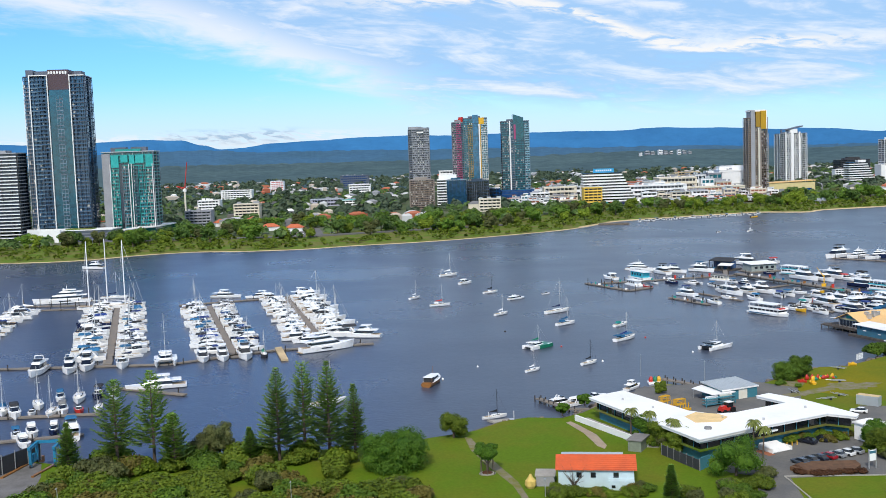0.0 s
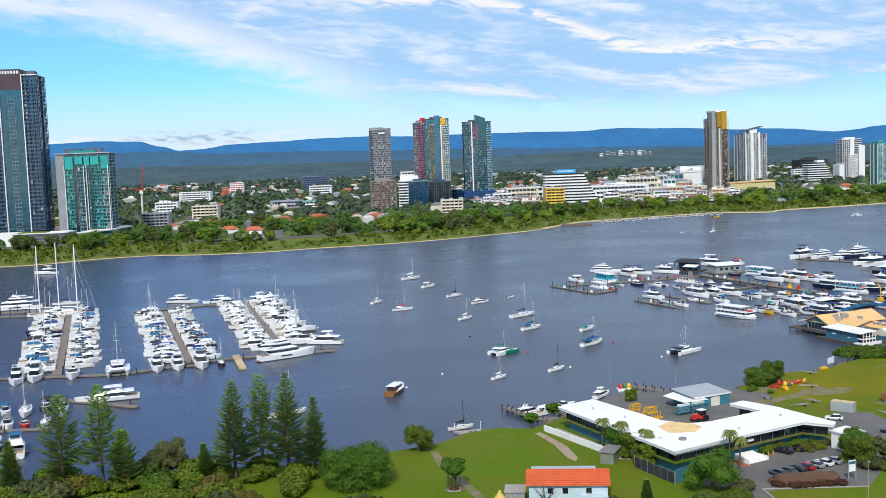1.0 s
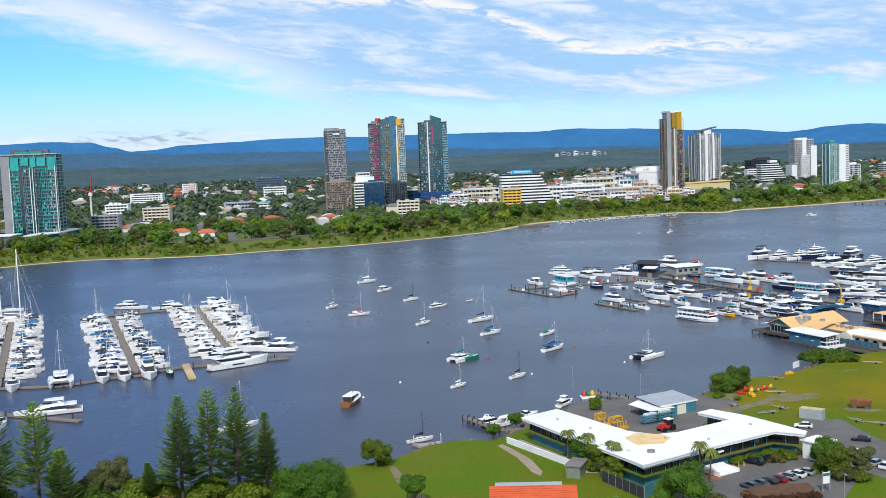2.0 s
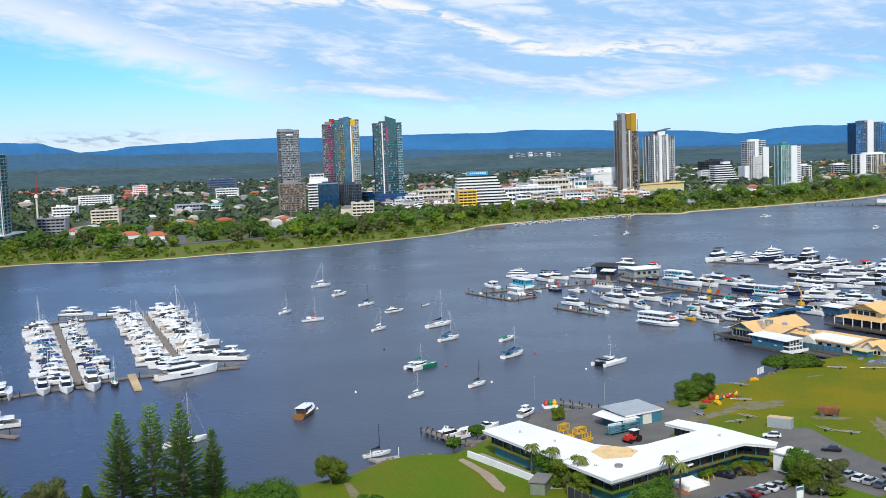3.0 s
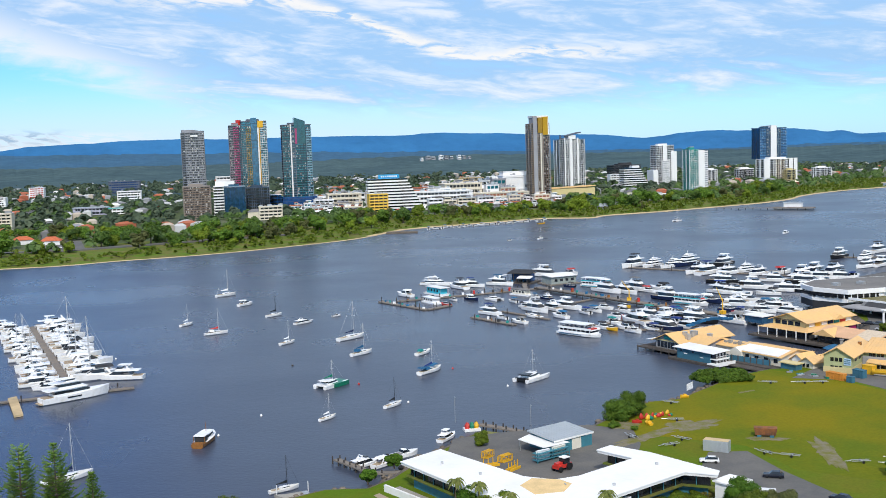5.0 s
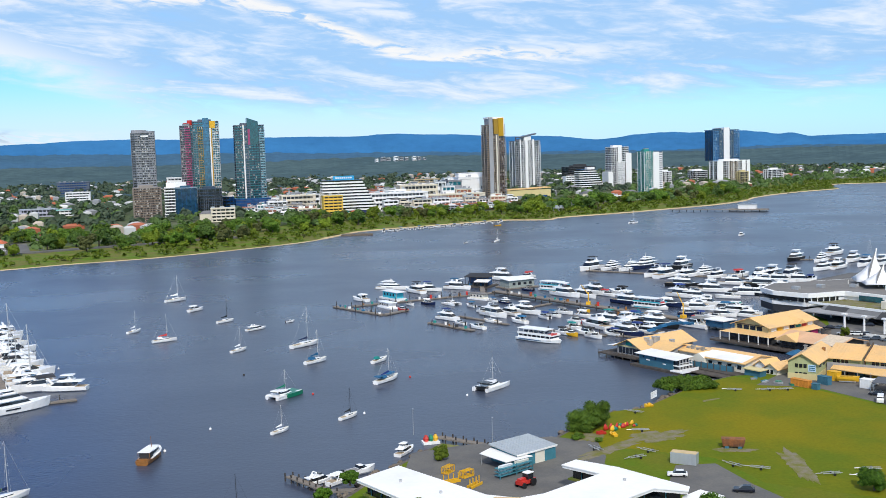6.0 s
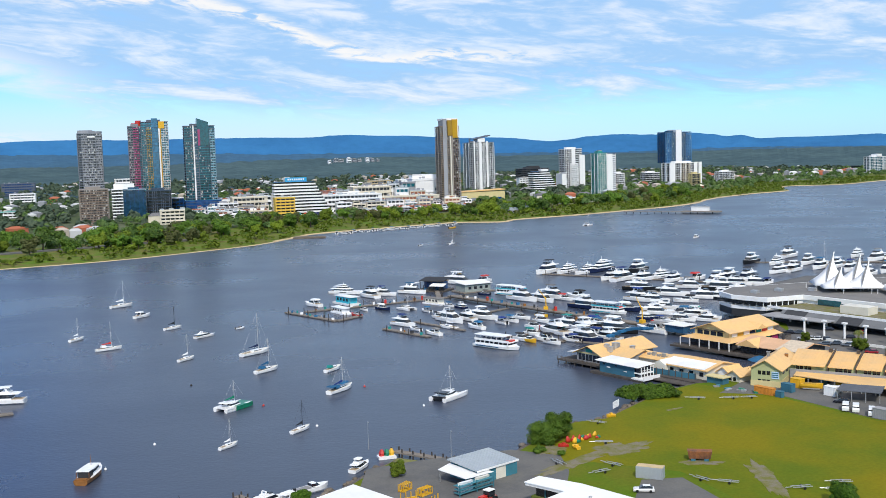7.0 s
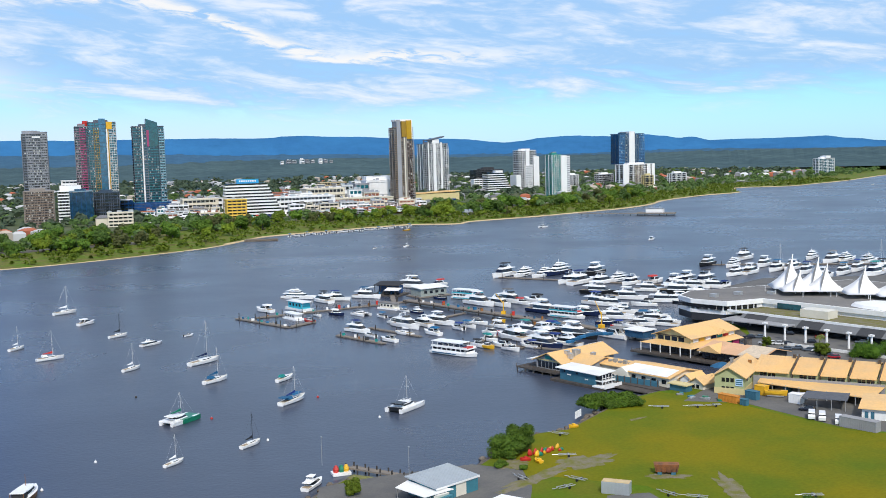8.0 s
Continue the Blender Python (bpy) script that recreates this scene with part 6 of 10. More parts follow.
boat("super", 480.4, 615.3, 292, 21.8)
boat("flyroyal", 440.3, 581.9, 123, 19.0)
boat("flyblue", 422.6, 573.1, 121, 19.0)
boat("fly", 384.2, 604.8, 298, 19.0)
boat("fly", 369.6, 600.8, 113, 17.9)
boat("fly", 404.4, 565.5, 292, 19.0)
boat("flyteal", 432.9, 559.8, 115, 21.2)
boat("flydark", 453.2, 573.3, 293, 21.2)
boat("sloop", 472.6, 596.9, 125, 15.1)

# ---------------------------------------------------------------- the spit: surfaces
SANDPATH = mat("pale_path", (0.34, 0.27, 0.20), 0.9, vary=0.12, scale=0.3)
patch("yard", [(48, 285), (57, 311), (70, 313), (94, 313), (103, 304), (100, 292), (90, 272), (86, 262), (70, 253), (60, 257)], 0.03, ASPHALT, "worn asphalt boat yard behind the club")
patch("carpark", [(60, 226), (72, 246), (98, 250), (112, 262), (120, 262), (118, 250), (106, 236), (94, 219.5), (73, 220), (71, 205), (62, 205), (66, 222)], 0.022, ASPHALT, "asphalt car park with worn markings")
patch("carpark_road", [(100, 262), (112, 280), (121, 278), (121, 262), (124, 236), (110, 226), (104, 240), (112, 258)], 0.038, ASPHALT, "asphalt access road beside the club")
patch("path", [(31, 273), (34.2, 262), (35.8, 250), (37.2, 247), (38.2, 250), (37.2, 260), (34, 270), (32.4, 274)], 0.03, SANDPATH, "curving pale footpath on the lawn", "path")
patch("footpath", [(3.8, 262), (5.0, 250), (8.8, 236), (13.4, 221), (15, 210), (16.4, 210), (14.6, 224), (8.8, 245), (5.4, 261)], 0.03, DIRT, "worn gravel footpath across the lawn", "path")


def ragged(cx, cy, rx, ry, seed, turn=0.0, n=72):
    """An uneven round outline."""
    c, d = math.cos(radians(turn)), math.sin(radians(turn))
    out = []
    for i in range(n):
        a = i * 6.2832 / n
        r = 1 + 0.55 * noise.noise((math.cos(a) * 1.6, math.sin(a) * 1.6, seed)) + 0.35 * noise.noise((math.cos(a) * 5, math.sin(a) * 5, seed)) + 0.25 * noise.noise((math.cos(a) * 14, math.sin(a) * 14, seed))
        x, y = math.cos(a) * rx * r, math.sin(a) * ry * r
        out.append((cx + x * c - y * d, cy + x * d + y * c))
    return out


patch("field", [(97, 298), (106, 322), (119, 331), (128, 331), (140, 340), (156, 352), (172, 358), (183, 340), (192, 300), (204, 288), (262, 248), (200, 196), (150, 236), (124, 262), (123, 282), (108, 296)], 0.012, FIELD, "dry yellow-green mown field", "field")
patch("track", ragged(104, 297.5, 13, 2.2, 1.0, 28), 0.050, DIRT, "bare dirt track across the field", "track")
patch("worn_patch", ragged(119.5, 303.5, 7.5, 4.2, 2.0, 10), 0.062, DIRT, "bare worn patch of ground", "track")
patch("worn_strip", ragged(138, 272, 2.4, 11, 3.0, -18), 0.054, DIRT, "bare worn strip of ground", "track")
patch("worn_patch", ragged(130, 286.5, 4.6, 2.2, 4.0, -20), 0.056, DIRT, "bare worn patch around the skip", "track")
patch("worn_patch", ragged(150, 333, 3, 0.7, 5.0, 15), 0.058, DIRT, "bare worn patch near the shore", "track")
patch("worn_patch", ragged(103, 309, 4.5, 3.0, 6.0, 30), 0.066, DIRT, "bare worn patch under the trees", "track")
patch("service_yard", [(172, 345), (186, 336), (193, 302), (204, 290), (330, 240), (330, 350), (290, 400), (262, 440), (250, 420), (236, 400), (216, 380), (203, 364), (190, 358)], 0.034, ASPHALT, "wide asphalt service yard and car park")
patch("forecourt", [(262, 440), (266, 474), (284, 504), (306, 538), (366, 570), (420, 548), (618, 516), (618, 240), (330, 240), (330, 350), (290, 400)], 0.042, ASPHALT, "asphalt apron of the shopping centre")
patch("verge", [(76, 219.4), (92, 219), (90, 212), (110, 205), (110, 190), (74, 190), (73, 212)], 0.05, GRASS, "mown grass verge")
solid("kerb", Shape().beam((72, 221), (94, 219.4), 0.3, NZ, NZ + 0.17), CONCRETE, "pale concrete kerb", "kerb", "structure")
solid("kerb", Shape().beam((72, 221), (72.5, 206), 0.3, NZ, NZ + 0.17), CONCRETE, "pale concrete kerb", "kerb", "structure")

# rocks of the revetment
rng = random.Random(31)
rocks = []
for k in range(4):
    s = Shape()
    s.loft([[(math.cos(i * 1.047 + k) * r * rng.uniform(0.8, 1.2), math.sin(i * 1.047 + k) * r * rng.uniform(0.8, 1.2), z) for i in range(6)] for r, z in ((0.7, -0.4), (0.9, 0.1), (0.45, 0.55))])
    rocks.append(s.mesh("rock"))
revet = thing("rock_revetment", "tumbled dark rocks along the water's edge", "rocks")
for i in range(10, 28):
    a, b = near[i], near[i + 1]
    for j in range(max(2, int((b - a).length / 1.6))):
        p = a.lerp(b, rng.random()) + Vector((rng.uniform(-1, 1), rng.uniform(-1.6, 0.4)))
        if len(revet.children) < 170:
            part("rock", rng.choice(rocks), ROCK, revet, m=pose(p.x, p.y, rng.uniform(0.1, 0.7), 0, 0, rng.uniform(0, 360)) @ Matrix.Scale(rng.uniform(0.6, 1.3), 4))


def offset(poly, d):
    """The polygon drawn in by d all round (corners given clockwise or not)."""
    n = len(poly)
    area = sum(poly[i][0] * poly[(i + 1) % n][1] - poly[(i + 1) % n][0] * poly[i][1] for i in range(n))
    s = 1 if area > 0 else -1
    out = []
    for i in range(n):
        p, c, q = Vector(poly[i - 1]), Vector(poly[i]), Vector(poly[(i + 1) % n])
        e1, e2 = (c - p).normalized(), (q - c).normalized()
        n1, n2 = Vector((-e1.y, e1.x)) * s, Vector((-e2.y, e2.x)) * s
        m = (n1 + n2)
        m = m / max(0.35, m.length_squared / 2)
        out.append(tuple(c + m * d))
    return out


# ---------------------------------------------------------------- the clubhouse
ROOF = [(37.6, 276.5), (48, 283.2), (60.2, 258.2), (65.5, 254.2), (71, 255), (86.2, 263), (81, 271.5), (85.3, 274), (91.4, 266), (96.8, 254.6), (99.4, 249.2), (97.8, 246.8), (92.3, 250.6), (72.4, 240.6), (56.3, 231.6), (53.6, 238)]
club = thing("clubhouse", "long two-storey clubhouse with a wide flat white roof", "building")
part("ground_floor", Shape().prism(offset(ROOF, 2.2), NZ - 0.5, 4.5), TEALW, club, "teal ground-floor wall")
part("upper_floor", Shape().prism(offset(ROOF, 1.7), 4.5, 6.9), TINT, club, "dark upper-floor glazing")
part("balcony", Shape().prism(offset(ROOF, 0.9), 4.3, 4.62), ROUGH_GRASS, club, "mossy green balcony ledge")
part("fascia", Shape().prism(offset(ROOF, 0.15), 6.9, 7.42), WHITE, club)
part("roof", Shape().prism(ROOF, 7.42, 7.62), ROOFW, club, "bright white membrane roof")
wall_line = offset(ROOF, 1.55)
for i in range(len(wall_line)):
    a, b = Vector(wall_line[i]), Vector(wall_line[(i + 1) % len(wall_line)])
    for j in range(int((b - a).length / 3.6)):
        p = a.lerp(b, (j + 0.5) / int((b - a).length / 3.6))
        part("window_post", Shape().box(p.x - 0.09, p.y - 0.09, 4.6, p.x + 0.09, p.y + 0.09, 6.9), TEALW, club)
hexagon = [(57.8, 252.5), (61.4, 256.3), (66.5, 253.8), (68.0, 250.6), (65.0, 246.3), (59.0, 246.3)]
part("sand_patch", Shape().prism(hexagon, 7.5, 7.66), mat("sand_coloured_coating", (0.78, 0.56, 0.27), 0.8, vary=0.1, scale=0.3), club, "weathered sand-coloured patch of roof")
part("skylight", Shape().prism([(60.5 + math.cos(i * 0.785) * 0.9, 240.4 + math.sin(i * 0.785) * 0.9) for i in range(8)], 7.6, 8.1), GREYC, club, "round grey roof vent")
for x, y in ((75.5, 246.8), (89, 257), (46, 272), (52, 262)):
    part("roof_vent", Shape().box(x - 0.25, y - 0.25, 7.6, x + 0.25, y + 0.25, 8.1), METAL, club)
part("parapet", Shape().beam((54.6, 240), (56.6, 233.4), 0.3, 6.3, 7.42).beam((56.6, 232.8), (72, 241.4), 0.3, 6.3, 7.42), WHITE, club)
part("entrance_canopy", Shape().prism([(72.6, 245.2), (77, 247.6), (78.2, 244.6), (73.8, 242.2)], 5.4, 5.8), WHITE, club, "white entrance canopy")
steps = thing("entrance_ramp", "white stepped entrance ramp of the club", "ramp", 76, 241.4, NZ, 27)
steps.scale = (0.75, 0.75, 0.75)
part("ramp", Shape().add([(-3, -3, 0), (4.5, -3, 0), (4.5, 3, 0), (-3, 3, 0), (-3, -3, 0.3), (4.5, -3, 0.2), (4.5, 3, 1.7), (-3, 3, 1.9)], [(3, 2, 1, 0), (4, 5, 6, 7), (0, 1, 5, 4), (1, 2, 6, 5), (2, 3, 7, 6), (3, 0, 4, 7)]), WHITE, steps)
part("side_wall", Shape().box(-3.4, -3.2, 0, -3, 3, 1.4), WHITE, steps)
part("side_wall", Shape().box(4.5, -3.2, 0, 4.9, 3, 1.2), WHITE, steps)
part("paving", Shape().box(-6, -4.5, -0.1, -3.4, 2, 0.05), mat("terracotta_paving", (0.32, 0.11, 0.05), 0.8, vary=0.12), steps)
tw = thing("terrace_wall", "low white wall below the club terrace", "wall")
part("wall", Shape().beam((33.8, 275), (47.6, 247.2), 0.5, 1.0, 3.3), WHITE, tw)
part("terrace", Shape().prism([(34, 275), (37.4, 277), (52, 246), (47.8, 247)], 1.0, 1.95), CONCRETE, tw)
annex = thing("club_annex", "white end room of the club with railings", "building", 101.2, 247.2, NZ, 27)
part("wall", Shape().box(-2.6, -2.4, 0, 2.6, 2.4, 4.0), WHITE, annex)
part("roof", Shape().box(-3, -2.8, 4.0, 3, 2.8, 4.3), ROOFW, annex)
for i in range(6):
    part("rail_post", Shape().box(-3.6 + i * 1.3, -3.4, 0, -3.5 + i * 1.3, -3.3, 1.1), METAL, annex)
part("rail", Shape().box(-3.6, -3.42, 1.05, 3.2, -3.28, 1.15), METAL, annex)
kiosk = thing("kiosk", "small grey-green service kiosk by the club", "building", 45.2, 246.4, NZ, 62)
part("wall", Shape().box(-3, -1.6, 0, 3, 1.6, 2.6), mat("sage_wall", (0.20, 0.23, 0.18), 0.8), kiosk)
part("roof", Shape().box(-3.3, -1.9, 2.6, 3.3, 1.9, 2.85), GREYROOF, kiosk)
fence = thing("slat_fence", "dark screen fence below the club corner", "fence")
part("screen", Shape().beam((49.6, 240.6), (55.2, 227.2), 0.15, NZ, 4.2), DARKW, fence)
for j in range(7):
    p = Vector((49.6, 240.6)).lerp(Vector((55.2, 227.2)), j / 6)
    part("post", Shape().box(p.x - 0.1, p.y - 0.1, NZ, p.x + 0.1, p.y + 0.1, 4.5), GREYC, fence)
part("screen", Shape().beam((55.2, 227.2), (58, 230), 0.15, NZ, 4.6), TEALW, fence, "teal end screen")

# ---------------------------------------------------------------- the work shed in the yard
shed = thing("work_shed", "blue shed with a pale metal roof and open awning", "shed", 80.9, 296.8, NZ, 24)
part("wall", Shape().box(-6, -4.6, 0, 6, 4.6, 3.1), TEALW, shed, "blue-teal sheet wall")


def slab4(q, thick):
    """A thin sheet over four corners."""
    return Shape().loft([q, [(x, y, z + thick) for x, y, z in q]])


part("roof", slab4([(-6.5, -5, 3.05), (6.5, -5, 3.05), (6.5, 5, 3.75), (-6.5, 5, 3.75)], 0.25), ZINC, shed, "pale ribbed metal roof")
for i in range(13):
    xx = -6.3 + i * 1.05
    part("roof_rib", slab4([(xx - 0.05, -5, 3.3), (xx + 0.05, -5, 3.3), (xx + 0.05, 5, 4.0), (xx - 0.05, 5, 4.0)], 0.07), ZINC, shed)
part("roller_door", Shape().box(-0.4, -4.72, 0, 2.6, -4.58, 2.7), CREAM, shed, "cream roller door")
part("door_wall", Shape().box(2.6, -4.8, 0, 6.1, -4.6, 3.2), TEALW, shed)
part("fascia", Shape().box(-6.5, -5.06, 2.9, 6.5, -4.98, 3.32), WHITE, shed)
part("awning", slab4([(-10.6, 3.4, 2.7), (-10.4, -5.6, 2.5), (-2.8, -6.4, 2.6), (-6, 4.6, 2.95)], 0.14), WHITE, shed, "white awning sheet")
for x, y in ((-10.3, 3.1), (-10.1, -5.2), (-6.5, -5.6)):
    part("awning_post", Shape().box(x - 0.08, y - 0.08, 0, x + 0.08, y + 0.08, 2.6), METAL, shed)
rack = thing("kayak_rack", "blue frame with pale boats stacked on it", "rack", 75.2, 286.6, NZ, 24)
for k in range(3):
    part("shelf", Shape().box(-5, -1, 0.5 + k * 0.8, 5, 1, 0.6 + k * 0.8), TEALW, rack)
    part("kayak", hull(4.2, 0.8, 0.35), GEL, rack, m=pose(-2.6, 0, 0.7 + k * 0.8, 0, 0, 90))
    part("kayak", hull(4.2, 0.8, 0.35), CREAM, rack, m=pose(2.4, 0.1, 0.7 + k * 0.8, 0, 0, 90))
for x in (-5, 0, 5):
    part("upright", Shape().box(x - 0.08, -1.05, 0, x + 0.08, -0.9, 2.7), TEALW, rack)

# ---------------------------------------------------------------- the hut with the orange roof
hut = thing("cottage", "pale blue weatherboard hut with an orange tile roof", "cottage", 31.4, 221.8, NZ, -8)
PALEBLUE = mat("pale_blue_boards", (0.50, 0.62, 0.66), 0.75, vary=0.06, scale=0.5)
part("wall", Shape().box(-8, -3.8, 0, 8, 3.8, 4.2), PALEBLUE, hut)
part("roof", Shape().add([(-8.6, -4.5, 3.95), (8.6, -4.5, 3.95), (8.6, 4.5, 3.95), (-8.6, 4.5, 3.95), (-8.6, 0.6, 6.0), (8.6, 0.6, 6.0)], [(3, 2, 1, 0), (0, 1, 5, 4), (2, 3, 4, 5), (1, 2, 5), (3, 0, 4)]), ORANGE_TILE, hut, "orange tile roof")
for k in range(8):
    u = (k + 0.5) / 8
    part("tile_course", Shape().box(-8.62, -4.5 + 5.1 * u - 0.05, 3.97 + 2.05 * u, 8.62, -4.5 + 5.1 * u + 0.05, 4.03 + 2.05 * u), ORANGE_TILE, hut)
part("rear_roof", Shape().box(-7.6, 4.2, 4.4, 6.0, 7.0, 4.65), ZINC, hut, "flat pale metal roof behind")
part("rear_wall", Shape().box(-7.4, 3.8, 0, 5.8, 6.8, 4.4), PALEBLUE, hut)
for x in (-3.6, -0.6, 4.2):
    part("window", Shape().box(x - 0.55, -3.88, 2.2, x + 0.55, -3.78, 3.3), TINT, hut)
part("porch", Shape().box(2.6, -5.6, 0, 8.0, -3.8, 2.0), PALEBLUE, hut)
part("porch_window", Shape().box(3.2, -5.68, 0.5, 4.0, -5.58, 1.1), TINT, hut)
lean = thing("lean_to", "small grey lean-to beside the hut", "shed", 20.5, 222.4, NZ, -8)
part("wall", Shape().box(-2, -2.4, 0, 2, 2.4, 2.2), GREYW, lean)
part("roof", Shape().box(-2.2, -2.6, 2.2, 2.2, 2.6, 2.4), CONCRETE, lean)
buoy = thing("channel_buoy", "old yellow channel buoy standing on the lawn", "buoy", 17.0, 219.5, NZ)
part("body", Shape().loft([[(math.cos(i * 0.785) * r, math.sin(i * 0.785) * r, z) for i in range(8)] for r, z in ((0.9, 0), (1.25, 0.6), (1.2, 1.6), (0.5, 2.4), (0.25, 3.0))]), mat("faded_yellow_paint", (0.62, 0.45, 0.12), 0.7), buoy)

# ---------------------------------------------------------------- jetties, small craft and gear by the club
jt = thing("timber_jetty", "old timber jetty on dark piles", "jetty")
part("walkway", Shape().beam((26.5, 305), (33.5, 291), 1.8, 0.9, 1.25), DECK, jt)
part("walkway", Shape().beam((33.5, 291), (41, 289.5), 1.8, 0.9, 1.25), DECK, jt)
for i in range(8):
    p = Vector((26.5, 305)).lerp(Vector((34.5, 290)), i / 7)
    for s in (-0.9, 0.9):
        part("post", Shape().tube((p.x + s, p.y, -1), (p.x + s, p.y, 2.0), 0.18, n=6), PILE, jt)
jt = thing("timber_jetty", "low timber jetty with a floating work pontoon", "jetty")
part("walkway", Shape().beam((67.5, 325), (80, 309.5), 2.0, 1.0, 1.4), DECK, jt)
for i in range(7):
    p = Vector((67.5, 325)).lerp(Vector((80, 309.5)), i / 6)
    for s in (-1, 1):
        part("post", Shape().tube((p.x + s, p.y, -1), (p.x + s, p.y, 2.3), 0.2, n=6), PILE, jt)
part("pontoon", Shape().beam((66, 319.5), (72.5, 313), 3.0, 0.2, 0.75), mat("mossy_pontoon", (0.20, 0.20, 0.06), 0.9, vary=0.2), jt)
dock = thing("floating_dock", "grey floating dock with mooring posts", "dock")
part("deck", Shape().prism([(10.4, 283.6), (12.3, 280.8), (18.4, 281.8), (17.6, 284.4), (13, 283.2)], 0.1, 0.7), CONCRETE, dock)
part("gangway", Shape().beam((17, 283.5), (18.5, 276), 1.2, 0.6, 0.9), METAL, dock)
for x, y in ((11.0, 284.2), (18.0, 285.0)):
    part("mooring_post", Shape().tube((x, y, -1), (x, y, 2.6), 0.1, n=6), GEL, dock)
play = thing("inflatable_slide", "red, yellow and green inflatable water toys in a heap", "inflatable", 113.5, 314.5, NZ, 20)
rt = random.Random(14)
for i in range(15):
    mm = (REDP, YELLOWP, REDP, GREENP, YELLOWP)[i % 5]
    x, y, w, h = -3.8 + i * 0.62 + rt.uniform(-0.5, 0.5), rt.uniform(-1.8, 1.6), rt.uniform(0.45, 1.0), rt.uniform(0.6, 1.7)
    part("float", Shape().loft([[(x + math.cos(k * 0.785) * w * r + z * 0.3 * (i % 3 - 1), y + math.sin(k * 0.785) * w * 0.6 * r, z * h) for k in range(8)] for r, z in ((0.8, 0), (1.0, 0.35), (0.6, 0.8), (0.25, 1.05))]), mm, play, smooth=True)
for x, y, c, lab in ((108.9, 308, YELLOWP, "yellow"), (106.6, 310.5, REDP, "red"), (130.4, 332.6, YELLOWP, "yellow")):
    pd = thing("pedal_boat", lab + " plastic pedal boat lying on the grass", "pedal boat", x, y, NZ, rng.uniform(0, 180))
    part("hull", hull(2.6, 1.5, 0.6), c, pd)
    part("seat", Shape().box(-0.5, -0.6, 0.5, 0.5, 0.2, 1.0), c, pd)
for x, y, a in ((117, 309.6, 70), (111, 292, 30), (106, 288, 100), (124, 327.5, 40), (162, 341, 60), (176, 336, 80), (171, 337.5, 75), (124, 275, 20), (128, 271, 50), (100, 298, 10), (146, 258, 60), (140, 262, 80), (150, 262, 70)):
    tr = thing("boat_trailer", "galvanised boat trailer parked on the grass", "trailer", x, y, NZ + 0.01, a)
    part("rail", Shape().box(-0.6, -2.4, 0.45, -0.45, 2.0, 0.6), METAL, tr)
    part("rail", Shape().box(0.45, -2.4, 0.45, 0.6, 2.0, 0.6), METAL, tr)
    part("cross_bar", Shape().box(-0.95, -0.6, 0.4, 0.95, -0.4, 0.55), METAL, tr)
    part("draw_bar", Shape().tube((0, 2.0, 0.5), (0, 3.4, 0.5), 0.08), METAL, tr)
    for s in (-1, 1):
        part("wheel", Shape().tube((s * 0.9, -0.5, 0.32), (s * 1.08, -0.5, 0.32), 0.32, n=10), BLACKP, tr)
box = thing("shipping_container", "pale grey shipping container with a rusty roof", "container", 114.6, 280.8, NZ, -42)
part("shell", Shape().box(-3, -1.22, 0.0, 3, 1.22, 2.6), ZINC, box)
part("roof_panel", Shape().box(-2.96, -1.18, 2.6, 2.96, 1.18, 2.66), SAND, box, "rust-stained roof")
for i in range(20):
    part("rib", Shape().box(-2.9 + i * 0.3, -1.28, 0.2, -2.76 + i * 0.3, -1.22, 2.5), ZINC, box)
skip = thing("waste_skip", "rusty brown waste skip on blue skids", "skip", 131.4, 288.2, NZ, -28)
RUST = mat("rusty_steel", (0.26, 0.095, 0.03), 0.8, vary=0.2, scale=0.6, other=(0.12, 0.055, 0.03))
part("tub", Shape().loft([[(-2.4, -1.0, 0.5), (2.4, -1.0, 0.5), (2.4, 1.0, 0.5), (-2.4, 1.0, 0.5)], [(-2.8, -1.2, 2.3), (2.8, -1.2, 2.3), (2.8, 1.2, 2.3), (-2.8, 1.2, 2.3)]]), RUST, skip)
for sx in (-1.5, 1.5):
    part("skid", Shape().box(sx - 0.5, -1.3, 0, sx + 0.5, 1.3, 0.55), BLUEW, skip, "blue skid")
for i in range(5):
    part("rib", Shape().box(-2.2 + i * 1.1, -1.3, 0.6, -2.05 + i * 1.1, -1.15, 2.3), RUST, skip)
rails = thing("white_railings", "white metal railing panels at the shore", "railing", 136.4, 341.4, NZ, 40)
for i in range(3):
    pickets = Shape().box(-2.2 + i * 1.5, -0.04, 0.2, -1.0 + i * 1.5, 0.04, 0.32).box(-2.2 + i * 1.5, -0.04, 1.8, -1.0 + i * 1.5, 0.04, 1.92)
    for k in range(4):
        pickets.box(-2.2 + i * 1.5 + k * 0.36, -0.05, 0, -2.08 + i * 1.5 + k * 0.36, 0.05, 2.0)
    part("panel", pickets, WHITE, rails)
hedge_bed = thing("planter_bed", "low brown timber-edged planter bed in the car park", "planter", 82, 224.6, NZ, 5)
part("edge", Shape().prism([(-7.4, 1.2), (-5, -2.4), (5, -3.4), (8, -0.5), (8.4, 2.8), (-3, 4.2)], 0, 0.9), mat("red_brown_mulch", (0.13, 0.065, 0.03), 0.95, vary=0.2, scale=0.8), hedge_bed)
sign = thing("sign_board", "white and blue sign board on two posts", "sign", 92.4, 224.4, NZ, 15)
part("board", Shape().box(-0.9, -0.06, 1.8, 0.9, 0.06, 4.2), WHITE, sign)
part("panel", Shape().box(-0.8, -0.09, 3.4, 0.8, -0.05, 4.0), BLUEW, sign)
